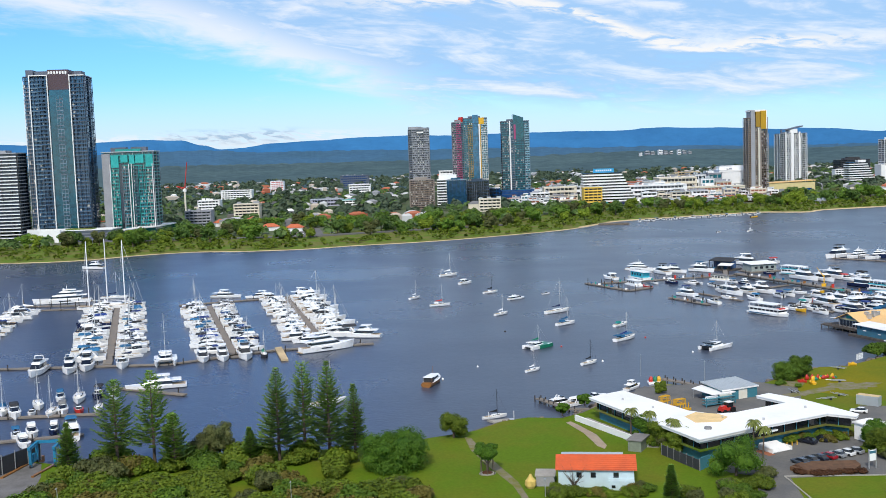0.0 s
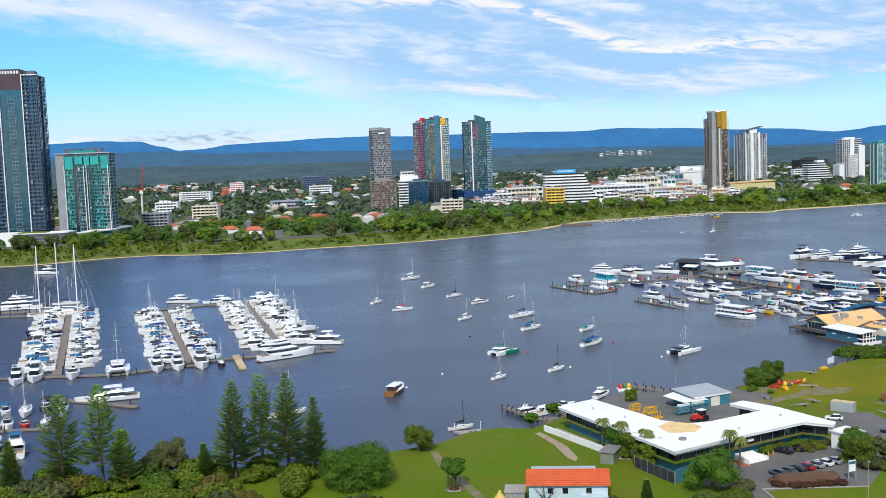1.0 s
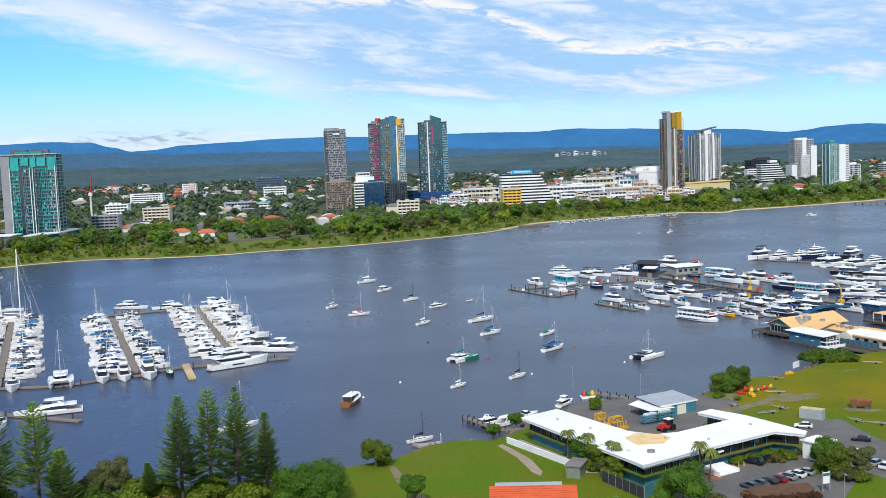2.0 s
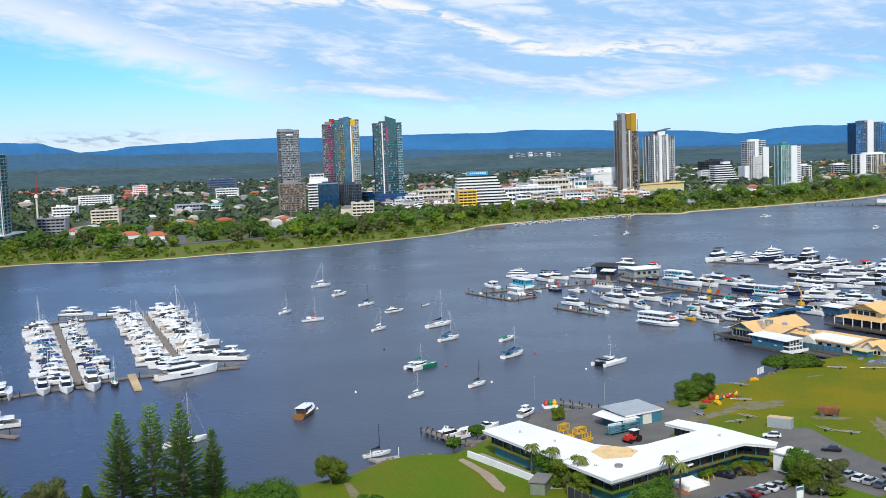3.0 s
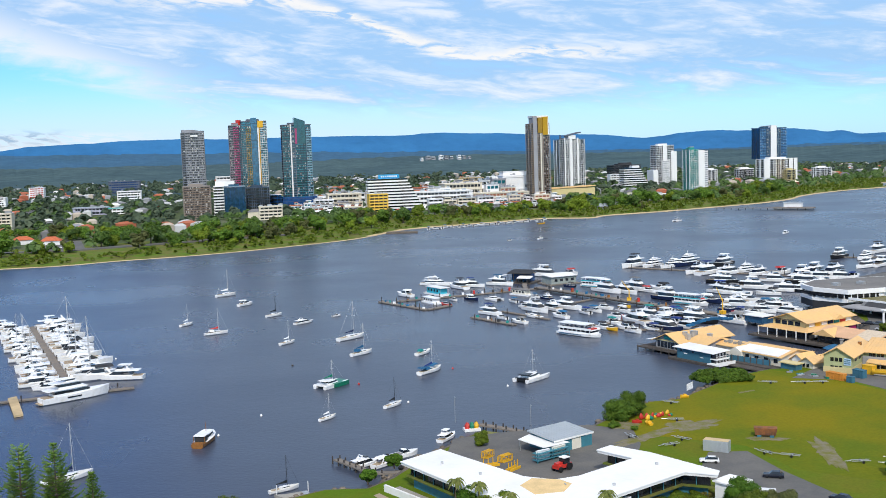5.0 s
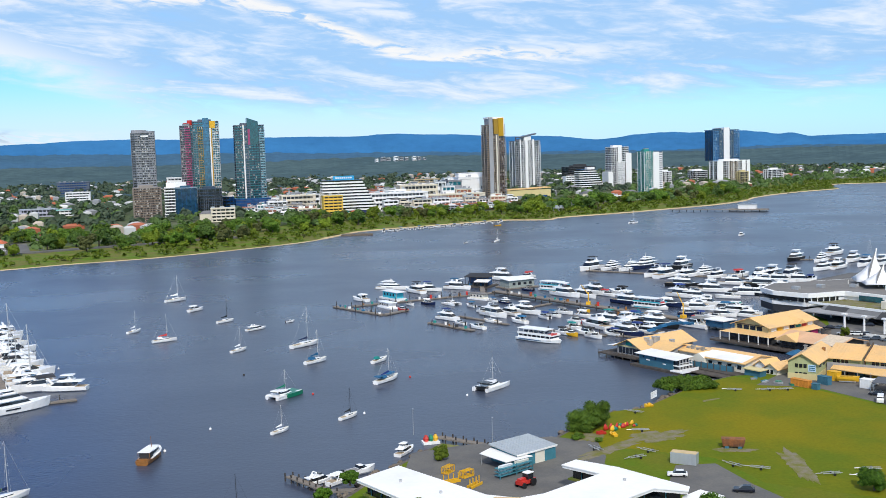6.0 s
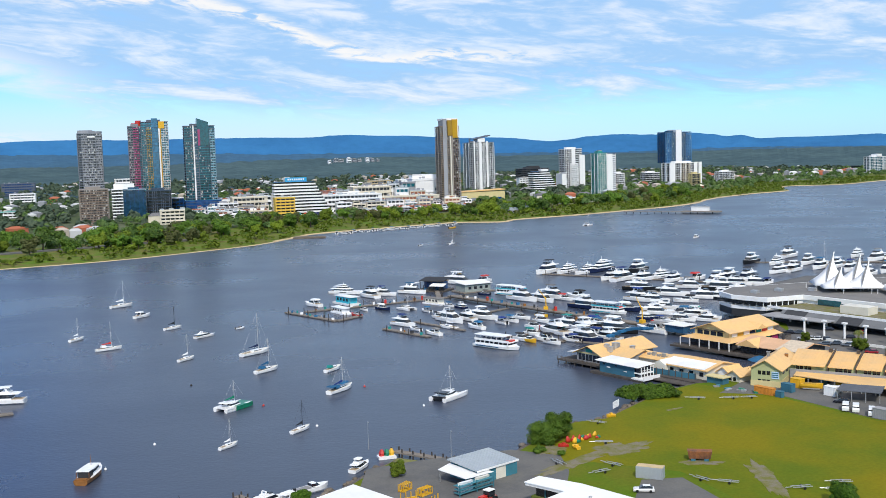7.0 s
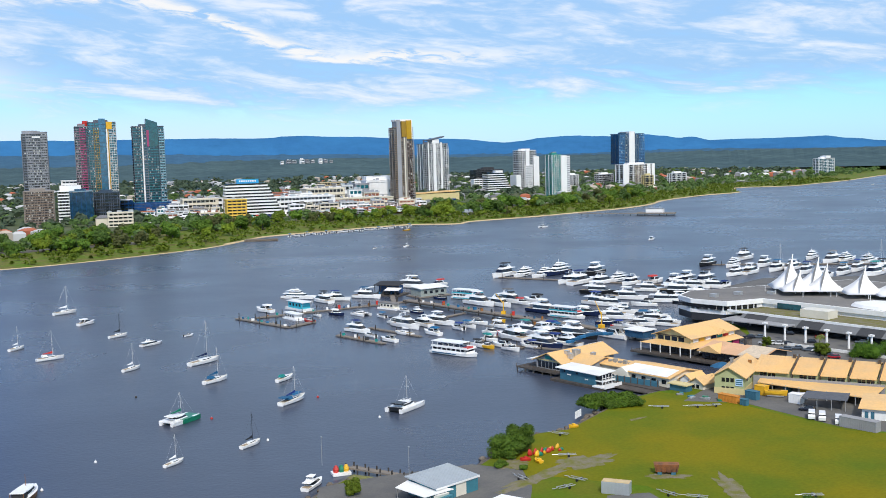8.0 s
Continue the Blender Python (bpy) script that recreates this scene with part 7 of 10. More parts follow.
for x in (-0.9, 0.9):
    part("post", Shape().box(x - 0.09, -0.1, 0, x + 0.09, 0.1, 4.4), METAL, sign)
for x, y, h in ((88.5, 208, 9), (19.5, 213, 4), (-79, 205, 8), (-32, 204, 8), (66.5, 250.5, 6), (75.5, 303.5, 9), (61.2, 327, 7)):
    lamp = thing("lamp_post", "slim grey lamp post with a small head", "street lamp", x, y, NZ)
    part("pole", Shape().tube((0, 0, 0), (0, 0, h), 0.09, 0.06), METAL, lamp)
    part("head", Shape().box(-0.12, -0.7, h - 0.05, 0.12, 0.1, h + 0.1), METAL, lamp)
for x, y in ((86.5, 246.5), (80, 243.6), (81.4, 244.2), (82.8, 244.8)):
    bl = solid("bollard", Shape().tube((x, y, NZ), (x, y, NZ + 1.0), 0.12, n=8), YELLOWP, "yellow painted steel bollard", "bollard")

# travel lift and hardstand by the small boat basin
lift_frame = thing("travel_lift", "blue steel travel lift for hauling boats", "boat lift", -98.6, 250.6, NZ, 4)
LIFTBLUE = mat("sky_blue_steel", (0.015, 0.20, 0.36), 0.5, vary=0.12, scale=0.5)
for sx in (-2.9, 2.9):
    for sy in (-2.6, 2.6):
        part("leg", Shape().box(sx - 0.3, sy - 0.3, 0.3, sx + 0.3, sy + 0.3, 5.0), LIFTBLUE, lift_frame)
        part("wheel", Shape().tube((sx - 0.25, sy, 0.5), (sx + 0.25, sy, 0.5), 0.5, n=12), BLACKP, lift_frame)
    part("side_beam", Shape().box(sx - 0.35, -3.4, 4.5, sx + 0.35, 3.4, 5.2), LIFTBLUE, lift_frame)
    part("sill_beam", Shape().box(sx - 0.25, -2.9, 0.9, sx + 0.25, 2.9, 1.3), LIFTBLUE, lift_frame)
part("cross_beam", Shape().box(-3.2, 2.9, 4.6, 3.2, 3.4, 5.3), LIFTBLUE, lift_frame)
part("engine_box", Shape().box(-3.3, -1.4, 1.3, -2.4, 0.8, 2.9), LIFTBLUE, lift_frame)
for sx in (-1, 1):
    solid("lift_dock_kerb", Shape().beam((-98.6 + sx * 3.6 - 3, 240), (-98.6 + sx * 3.6, 258), 0.7, NZ - 1.2, NZ + 0.35), WOODB, "rust-red timber kerb of the boat lift dock", "kerb")
patch("hardstand", [(-160, 230), (-150, 254), (-112, 258), (-100, 251), (-96, 240), (-92, 222), (-96, 196), (-130, 190)], 0.03, mat("stained_hardstand", (0.16, 0.155, 0.155), 0.9, vary=0.16, scale=0.2, other=(0.11, 0.105, 0.10)), "stained concrete boat hardstand")
dsh = thing("dark_shed", "dark sheet-metal fence panel of the boatyard", "fence", -105.2, 246.5, NZ, 68)
part("wall", Shape().box(-12, -0.2, 0, 9, 0.2, 4.2), DARKW, dsh)
for i in range(6):
    part("post", Shape().box(-12 + i * 4.2, -0.35, 0, -11.8 + i * 4.2, -0.2, 4.8), METAL, dsh)


# ---------------------------------------------------------------- vehicles
def car(label, paint, van=False):
    t = thing("van" if van else "car", label, "van" if van else "car", group="parked vehicles")
    if van:
        part("body", Shape().loft([[(-0.9, -2.3, 0.35), (0.9, -2.3, 0.35), (0.9, 2.3, 0.35), (-0.9, 2.3, 0.35)], [(-0.92, -2.3, 1.15), (0.92, -2.3, 1.15), (0.92, 2.35, 1.05), (-0.92, 2.35, 1.05)], [(-0.8, -2.2, 2.05), (0.8, -2.2, 2.05), (0.8, 1.3, 2.05), (-0.8, 1.3, 2.05)]]), paint, t)
        part("windows", Shape().loft([[(-0.93, -2.0, 1.2), (0.93, -2.0, 1.2), (0.93, 2.15, 1.2), (-0.93, 2.15, 1.2)], [(-0.86, -1.9, 1.75), (0.86, -1.9, 1.75), (0.86, 1.65, 1.75), (-0.86, 1.65, 1.75)]]), TINT, t)
    else:
        part("body", Shape().loft([[(-0.85, -2.2, 0.3), (0.85, -2.2, 0.3), (0.85, 2.2, 0.3), (-0.85, 2.2, 0.3)], [(-0.9, -2.2, 0.7), (0.9, -2.2, 0.7), (0.9, 2.25, 0.6), (-0.9, 2.25, 0.6)], [(-0.82, -2.1, 0.95), (0.82, -2.1, 0.95), (0.8, 2.0, 0.82), (-0.8, 2.0, 0.82)]]), paint, t)
        part("glasshouse", Shape().loft([[(-0.78, -1.9, 0.93), (0.78, -1.9, 0.93), (0.78, 1.0, 0.9), (-0.78, 1.0, 0.9)], [(-0.62, -1.4, 1.42), (0.62, -1.4, 1.42), (0.62, 0.3, 1.42), (-0.62, 0.3, 1.42)]]), TINT, t)
        part("roof", Shape().box(-0.6, -1.35, 1.42, 0.6, 0.25, 1.47), paint, t)
    for x in (-0.82, 0.82):
        for y in (-1.4, 1.4):
            part("wheel", Shape().tube((x - 0.1, y, 0.32), (x + 0.1, y, 0.32), 0.32, n=8), BLACKP, t)
    return t


SILVER = mat("silver_car_paint", (0.42, 0.43, 0.45), 0.3, metal=0.4, vary=0.04)
CARS = {"dark": ("dark blue parked car", mat("dark_car_paint", (0.015, 0.018, 0.03), 0.2, vary=0.1)), "red": ("deep red parked car", mat("red_car_paint", (0.30, 0.012, 0.02), 0.25, vary=0.08)),
        "white": ("white parked family car", mat("white_car_paint", (0.75, 0.75, 0.75), 0.25, vary=0.03)), "silver": ("silver grey parked car", SILVER), "grey": ("slate grey parked car", mat("grey_car_paint", (0.07, 0.09, 0.12), 0.25, vary=0.08))}
first_car = {}


def park(kind, x, y, turn, van=False, z=NZ + 0.03):
    key = (kind, van)
    if key not in first_car:
        lab, paint = CARS[kind]
        first_car[key] = car(("white minibus with striped sides" if van else lab), paint, van)
        first_car[key].matrix_basis = pose(x, y, z, 0, 0, turn)
    else:
        copy_thing(first_car[key], pose(x, y, z, 0, 0, turn))


park("dark", 85.7, 245.8, 40), park("dark", 89.4, 247.4, 40)
for i, kind in enumerate(("grey", "grey", "dark", "red", "silver", "white", "silver")):
    park(kind, 78.4 + i * 2.45, 229.6 + i * 1.15, 25 + i * 3)
for i, kind in enumerate(("dark", "silver", "white", "silver", "grey", "white", "dark")):
    park(kind, 109.8 + i * 1.05, 242.0 - i * 2.5, -55)
park("white", 107.8, 246.2, 60, True), park("white", 108.6, 272.5, 65), park("silver", 118.5, 236, 10), park("dark", 121.5, 240.5, 30), park("dark", 116.6, 258.2, 60)
tractor = thing("tractor", "red launching tractor in the yard", "tractor", 75, 277.6, NZ + 0.03, 120)
part("chassis", Shape().box(-0.9, -2.2, 0.7, 0.9, 2.4, 1.5), REDP, tractor)
part("bonnet", Shape().box(-0.5, 0.4, 1.5, 0.5, 2.3, 2.0), REDP, tractor)
part("cab", Shape().box(-0.8, -1.6, 1.5, 0.8, 0.2, 2.8), TINT, tractor)
part("cab_roof", Shape().box(-0.9, -1.7, 2.8, 0.9, 0.3, 2.95), WHITE, tractor)
for x in (-1.1, 1.1):
    part("wheel", Shape().tube((x - 0.25, -1.2, 0.85), (x + 0.25, -1.2, 0.85), 0.85, n=12), BLACKP, tractor)
    part("wheel", Shape().tube((x - 0.2, 1.7, 0.6), (x + 0.2, 1.7, 0.6), 0.6, n=12), BLACKP, tractor)
for x, y, a in ((60.2, 285.5, 10), (64.4, 281.2, 40)):
    forks = thing("boat_cradle", "yellow steel boat cradle in the yard", "cradle", x, y, NZ, a)
    for i in range(4):
        part("post", Shape().box(-1.8 + i * 1.2 - 0.08, -0.1, 0.2, -1.8 + i * 1.2 + 0.08, 0.1, 2.0), YELLOWP, forks)
    part("beam", Shape().box(-2.1, -0.7, 0.0, 2.1, -0.5, 0.6), YELLOWP, forks)
    part("beam", Shape().box(-2.1, 0.5, 0.0, 2.1, 0.7, 0.6), YELLOWP, forks)
for x, y, a, k in ((57, 318, -40, "fly"), (33, 301, -60, "flyopen"), (38, 300, -55, "express"), (43, 305, -70, "run")):
    boat(k, x, y, a, 8.5)
toys = thing("inflatable_raft", "white raft piled with coloured floats", "inflatable", 65, 324, 0)
part("raft", Shape().prism([(-2.2, -1.4), (2.2, -1.4), (2.2, 1.4), (-2.2, 1.4)], 0.05, 0.7), GEL, toys)
for i, (mm, x) in enumerate(((REDP, -1.2), (GREENP, 0.1), (YELLOWP, 1.3))):
    part("float", Shape().loft([[(x + math.cos(k * 1.047) * 0.8 * r, math.sin(k * 1.047) * 0.8 * r, 0.7 + z) for k in range(6)] for r, z in ((0.8, 0), (1, 0.7), (0.4, 1.6))]), mm, toys)

# mooring buoys in the channel
for x, y, mm, lab in ((54.4, 361.4, GEL, "white"), (10.6, 359.6, GEL, "white"), (-1.6, 341, GEL, "white"), (88.5, 372.1, GEL, "white"), (77.9, 405, REDP, "red"), (24.6, 430.9, PILE, "dark"), (43.5, 392, REDP, "red"), (-40, 470, GEL, "white")):
    bo = thing("mooring_buoy", lab + " round mooring buoy afloat in the channel", "buoy", x, y, 0)
    part("float", Shape().loft([[(math.cos(i * 0.785) * r, math.sin(i * 0.785) * r, z) for i in range(8)] for r, z in ((0.2, -0.3), (0.4, 0.1), (0.32, 0.36), (0.1, 0.58))]), mm, bo, smooth=True)
    part("ring", Shape().tube((0, 0, 0.55), (0, 0, 0.85), 0.06), METAL, bo)

# the frame of stakes that guards the young tree beside the path
guard = thing("tree_guard", "timber stakes and a low kerb round a young tree", "tree guard", 8.2, 230.5, NZ)
part("kerb", Shape().prism([(math.cos(i * 0.785) * 1.9, math.sin(i * 0.785) * 1.5) for i in range(8)], 0, 0.22), CONCRETE, guard)
for x, y in ((-1.5, -0.8), (1.5, -0.8), (-1.3, 1.0), (1.3, 1.0), (0.0, -1.2)):
    part("stake", Shape().tube((x, y, 0), (x * 0.96, y * 0.96, 3.4), 0.09, 0.07, 6), BARK, guard)
part("planting", Shape().loft([[(math.cos(i * 0.785) * r, math.sin(i * 0.785) * r * 0.8, z) for i in range(8)] for r, z in ((1.3, 0.2), (1.0, 0.6), (0.3, 0.8))]), HEDGE, guard, "low red-leaved planting")
for x, y, a in ((61.4, 292.6, 40), (64.6, 288.2, 30)):
    rack = thing("boat_trailer", "folded bright yellow steel boat trailer in the yard", "trailer", x, y, NZ, a)
    for i in range(4):
        part("side_frame", Shape().box(-1.7, -0.7 + i * 0.45, 0.0, 1.7, -0.58 + i * 0.45, 0.25).box(-1.7, -0.7 + i * 0.45, 1.5, 1.7, -0.58 + i * 0.45, 1.65).box(-1.7, -0.7 + i * 0.45, 0.0, -1.55, -0.58 + i * 0.45, 1.65).box(1.55, -0.7 + i * 0.45, 0.0, 1.7, -0.58 + i * 0.45, 1.65), YELLOWP, rack)
    part("cross_bar", Shape().box(-0.1, -0.75, 0.7, 0.1, 0.85, 0.9), YELLOWP, rack)

# ---------------------------------------------------------------- wharf buildings with sand-coloured roofs, on one grid
SITE_TURN = -69.5
PILEDECK = mat("dark_timber_deck", (0.085, 0.072, 0.062), 0.85, vary=0.2, scale=0.4)
SITE_U, SITE_W = Vector((math.cos(radians(SITE_TURN)), math.sin(radians(SITE_TURN)))), Vector((-math.sin(radians(SITE_TURN)), math.cos(radians(SITE_TURN))))


def site(u, w):
    """Plan place of a point u along the wharf and w behind its front."""
    p = Vector((186, 350)) + SITE_U * u + SITE_W * w
    return p.x, p.y


def wharf_thing(name, label, u, w, z=NZ, category="building"):
    return thing(name, label, category, *site(u, w), z, SITE_TURN)


def gable(t, x0, x1, y0, y1, zb, eave, ridge, along, wall, roof, over=0.9, thick=0.25):
    """A gabled block in a thing's own axes; the ridge runs along x or y."""
    part("wall", Shape().box(x0, y0, zb, x1, y1, eave), wall, t)
    if along == "y":
        xm = (x0 + x1) / 2
        part("gable_wall", Shape().add([(x0, y0, eave), (x1, y0, eave), (xm, y0, ridge - 0.1), (x0, y1, eave), (x1, y1, eave), (xm, y1, ridge - 0.1)], [(0, 1, 2), (5, 4, 3), (0, 2, 5, 3), (1, 4, 5, 2), (0, 3, 4, 1)]), wall, t)
        d = (ridge - eave) * over / ((x1 - x0) / 2)
        for s, xe in ((-1, x0 - over), (1, x1 + over)):
            q = [(xe, y0 - over, eave - d), (xm, y0 - over, ridge), (xm, y1 + over, ridge), (xe, y1 + over, eave - d)]
            part("roof_slope", Shape().loft([q, [(x, y, z + thick) for x, y, z in q]]), roof, t)
    else:
        ym = (y0 + y1) / 2
        part("gable_wall", Shape().add([(x0, y0, eave), (x0, y1, eave), (x0, ym, ridge - 0.1), (x1, y0, eave), (x1, y1, eave), (x1, ym, ridge - 0.1)], [(0, 2, 1), (3, 4, 5), (0, 3, 5, 2), (1, 2, 5, 4), (0, 1, 4, 3)]), wall, t)
        d = (ridge - eave) * over / ((y1 - y0) / 2)
        for s, ye in ((-1, y0 - over), (1, y1 + over)):
            q = [(x0 - over, ye, eave - d), (x1 + over, ye, eave - d), (x1 + over, ym, ridge), (x0 - over, ym, ridge)]
            part("roof_slope", Shape().loft([q, [(x, y, z + thick) for x, y, z in q]]), roof, t)


def windows(t, xs, y, z0, z1, half=0.7):
    for x in xs:
        part("window", Shape().box(x - half, y - 0.07, z0, x + half, y + 0.03, z1), TINT, t)


def row_thing(name, label, x, y, z=NZ, category="building"):
    """A thing on the row of sheds, whose line stands askew to the wharf."""
    c, d = math.cos(radians(21)), math.sin(radians(21))
    return thing(name, label, category, *site(x * c - y * d, x * d + y * c), z, SITE_TURN + 21)


def roof_ribs(t, q, n, material):
    """Standing seams over a roof sheet with the corners q (eave, eave, ridge, ridge)."""
    ribs = Shape()
    for i in range(n + 1):
        u = i / n
        a, b = Vector(q[0]).lerp(Vector(q[1]), u), Vector(q[3]).lerp(Vector(q[2]), u)
        d = (Vector(q[1]) - Vector(q[0])).normalized() * 0.06
        ribs.loft([[a - d, a + d, b + d, b - d], [p + Vector((0, 0, 0.09)) for p in (a - d, a + d, b + d, b - d)]])
    tagged(part("roof_seam", ribs, material, t), kind="stuff")


# the green and yellow gabled block and its row of stepped roofs
t = row_thing("wharf_building", "pale green and yellow gabled building with a tan roof", 0, 0)
gable(t, 0, 8.6, 0, 22, 0, 5.5, 8.0, "y", LIME, TANROOF)
part("base_course", Shape().box(-0.1, -0.1, 0, 8.7, 22, 1.8), PALEYEL, t, "yellow base course")
windows(t, (2.6, 3.9, 5.2), 0, 3.6, 4.8, 0.5), windows(t, (2.6, 3.9, 5.2), 0, 1.0, 2.2, 0.5)
part("sign", Shape().box(6.2, -0.2, 2.6, 8.4, -0.08, 4.8), mat("pale_blue_sign", (0.50, 0.66, 0.80), 0.6), t, "pale blue sign with bars")
for k in range(3):
    part("sign_bar", Shape().box(6.4, -0.26, 3.0 + k * 0.6, 8.2, -0.2, 3.3 + k * 0.6), BLUEW, t)
for y in (4.5, 9.0, 13.5):
    part("side_window", Shape().box(8.55, y - 1.0, 3.4, 8.7, y + 1.0, 4.8), TINT, t)
part("chimney", Shape().box(2.2, 10, 6.6, 3.0, 10.8, 8.6).box(2.0, 9.8, 8.6, 3.2, 11.0, 8.8), GREYC, t)
part("roof_vent", Shape().box(6.4, 15, 6.2, 7.4, 15.8, 7.6), WOODB, t)
for i in range(7):
    t = row_thing("wharf_unit", "terrace unit with a tan roof and pale green wall", 12.2 + i * 8.1 - (3.5 if i == 0 else 0), 11.3)
    w = 8.0 + (3.5 if i == 0 else 0)
    part("wall", Shape().box(0, 0.6, 0, w, 24, 5.2), LIME, t)
    part("wall_band", Shape().box(0, 0.5, 2.9, w, 0.62, 3.5), PALEYEL, t)
    q = [(-0.1, -0.4, 5.0), (w - 0.9, -0.4, 5.0), (w - 0.9, 12.7, 7.6), (-0.1, 12.7, 7.6)]
    part("roof_slope", Shape().loft([q, [(x, y, z + 0.22) for x, y, z in q]]), TANROOF, t)
    roof_ribs(t, [(x, y, z + 0.22) for x, y, z in q], 10, TANROOF)
    q = [(-0.1, 12.7, 7.6), (w - 0.9, 12.7, 7.6), (w - 0.9, 25, 5.0), (-0.1, 25, 5.0)]
    part("roof_slope", Shape().loft([q, [(x, y, z + 0.22) for x, y, z in q]]), TANROOF, t)
    part("party_wall", Shape().add([(w - 0.3, -0.2, 0), (w, -0.2, 0), (w, 12.7, 0), (w - 0.3, 12.7, 0), (w - 0.3, -0.2, 6.0), (w, -0.2, 6.0), (w, 12.7, 8.7), (w - 0.3, 12.7, 8.7)], [(3, 2, 1, 0), (4, 5, 6, 7), (0, 1, 5, 4), (1, 2, 6, 5), (2, 3, 7, 6), (3, 0, 4, 7)]), BARK, t, "dark flashing of the dividing wall")
    windows(t, (2.4, 3.5, 4.9, 6.0), 0.6, 3.7, 4.8, 0.48)
    part("vent", Shape().box(w - 1.9, 11.2, 7.2, w - 1.0, 12.4, 8.7), BARK, t)
t = row_thing("covered_yard", "long low tan roof over workshop bays", 0, 0)
q = [(11, 7.0, 2.5), (44, -2.6, 2.5), (46, 11.6, 3.1), (11, 11.6, 3.1)]
part("roof", Shape().loft([q, [(x, y, z + 0.2) for x, y, z in q]]), TANROOF, t, "tan skillion roof")
part("back_wall", Shape().box(9, 10.6, 0, 46, 11.0, 3.9), GREYW, t)
for i in range(9):
    part("post", Shape().box(11.4 + i * 4.0, 7.1 - i * 1.16, 0, 11.65 + i * 4.0, 7.35 - i * 1.16, 2.85), METAL, t)
for i in range(6):
    part("stored_gear", Shape().box(13 + i * 5, 8.4, 0, 15.5 + i * 5, 10.2, 1.2 + i * 7 % 3 * 0.5), (DARKW, BLUEW, YELLOWP, GREYC)[i % 4], t)
part("shade_roof", slab4([(26.5, -9.4, 2.9), (38.5, -9.0, 2.9), (38.2, -1.2, 3.3), (26.8, -2.2, 3.3)], 0.14), mat("grey_shade_cloth", (0.10, 0.11, 0.13), 0.8), t, "grey shade sail")
for x in (26.9, 30.6, 34.4, 38.1):
    part("shade_post", Shape().box(x - 0.08, -9.1, 0, x + 0.08, -8.9, 2.95), METAL, t)
t = row_thing("wharf_shop", "low white shop with a tan roof", 43.0, -15.5)
part("wall", Shape().box(0, 0, 0, 20, 9.5, 3.0), WHITE, t)
q = [(-0.8, -0.9, 2.9), (21, -0.9, 2.9), (21, 10.4, 4.6), (-0.8, 10.4, 4.6)]
part("roof", Shape().loft([q, [(x, y, z + 0.2) for x, y, z in q]]), TANROOF, t)
for x in (1.2, 2.7, 9.5):
    part("door", Shape().box(x - 0.45, -0.08, 0, x + 0.45, 0.04, 2.1), BLUEW, t)
for x, y, mm, lab, s in ((16.1, 7.4, YELLOWP, "yellow inflatable boat on its trailer", 6.4), (22.5, 9.0, GEL, "white boat under covers on a trailer", 5.0)):
    b = wharf_thing("trailer_boat", lab, x, y, NZ, "boat")
    part("hull", hull(s, 2.2, 0.9, z0=0.6), mm, b, m=pose(0, 0, 0.3, 0, 0, -60))
    part("well", Shape().box(-0.7, -s * 0.36, 1.3, 0.7, s * 0.2, 1.75), mat("worn_boat_liner", (0.45, 0.27, 0.02) if mm is YELLOWP else (0.45, 0.45, 0.44), 0.7), b, m=pose(0, 0, 0.3, 0, 0, -60))
    part("trailer", Shape().box(-0.7, -2.6, 0.3, 0.7, 2.2, 0.6), METAL, b, m=pose(0, 0, 0, 0, 0, -60))
for x, y, w, d, h, mm, lab in ((9.6, -6.6, 6.2, 1.8, 2.0, mat("orange_tarpaulin", (0.62, 0.24, 0.03), 0.7), "orange fenced storage bay"), (12.6, 0.6, 3.6, 2.0, 2.4, BLUEW, "blue storage box beside the sheds"), (15.0, -7.0, 2.0, 1.5, 1.7, BLUEW, "small blue bin store"), (50.2, -8.4, 10.0, 2.5, 2.6, GREYW, "grey shipping container with stained sides"), (23.9, 5.2, 3.6, 2.4, 2.6, WHITE, "white storage container in the yard"), (11.2, 7.4, 3.4, 2.4, 2.7, YELLOWP, "small yellow-roofed ticket booth")):
    b = wharf_thing("storage_unit", lab, x, y, NZ, "storage")
    part("body", Shape().box(-w / 2, -d / 2, 0, w / 2, d / 2, h), mm, b)
    part("lid", Shape().box(-w / 2 - 0.1, -d / 2 - 0.1, h, w / 2 + 0.1, d / 2 + 0.1, h + 0.12), mm, b)
    ribs = Shape()
    for k in range(int(w / 0.5)):
        ribs.box(-w / 2 + 0.2 + k * 0.5, -d / 2 - 0.06, 0.15, -w / 2 + 0.35 + k * 0.5, -d / 2, h - 0.15)
    tagged(part("rib", ribs, mm, b), kind="stuff")
for k in range(9):
    b = wharf_thing("scrap_pile", "heap of grey boat gear on the grass", -2 + rng.uniform(-5, 9), -9 + rng.uniform(-1.5, 2), NZ, "clutter")
    part("bundle", Shape().box(-rng.uniform(0.4, 1.3), -0.5, 0, rng.uniform(0.4, 1.3), 0.5, rng.uniform(0.3, 0.8)), rng.choice([METAL, GREYC, TEALW, CONCRETE, GREENP]), b, m=pose(0, 0, 0, 0, 0, rng.uniform(0, 180)))

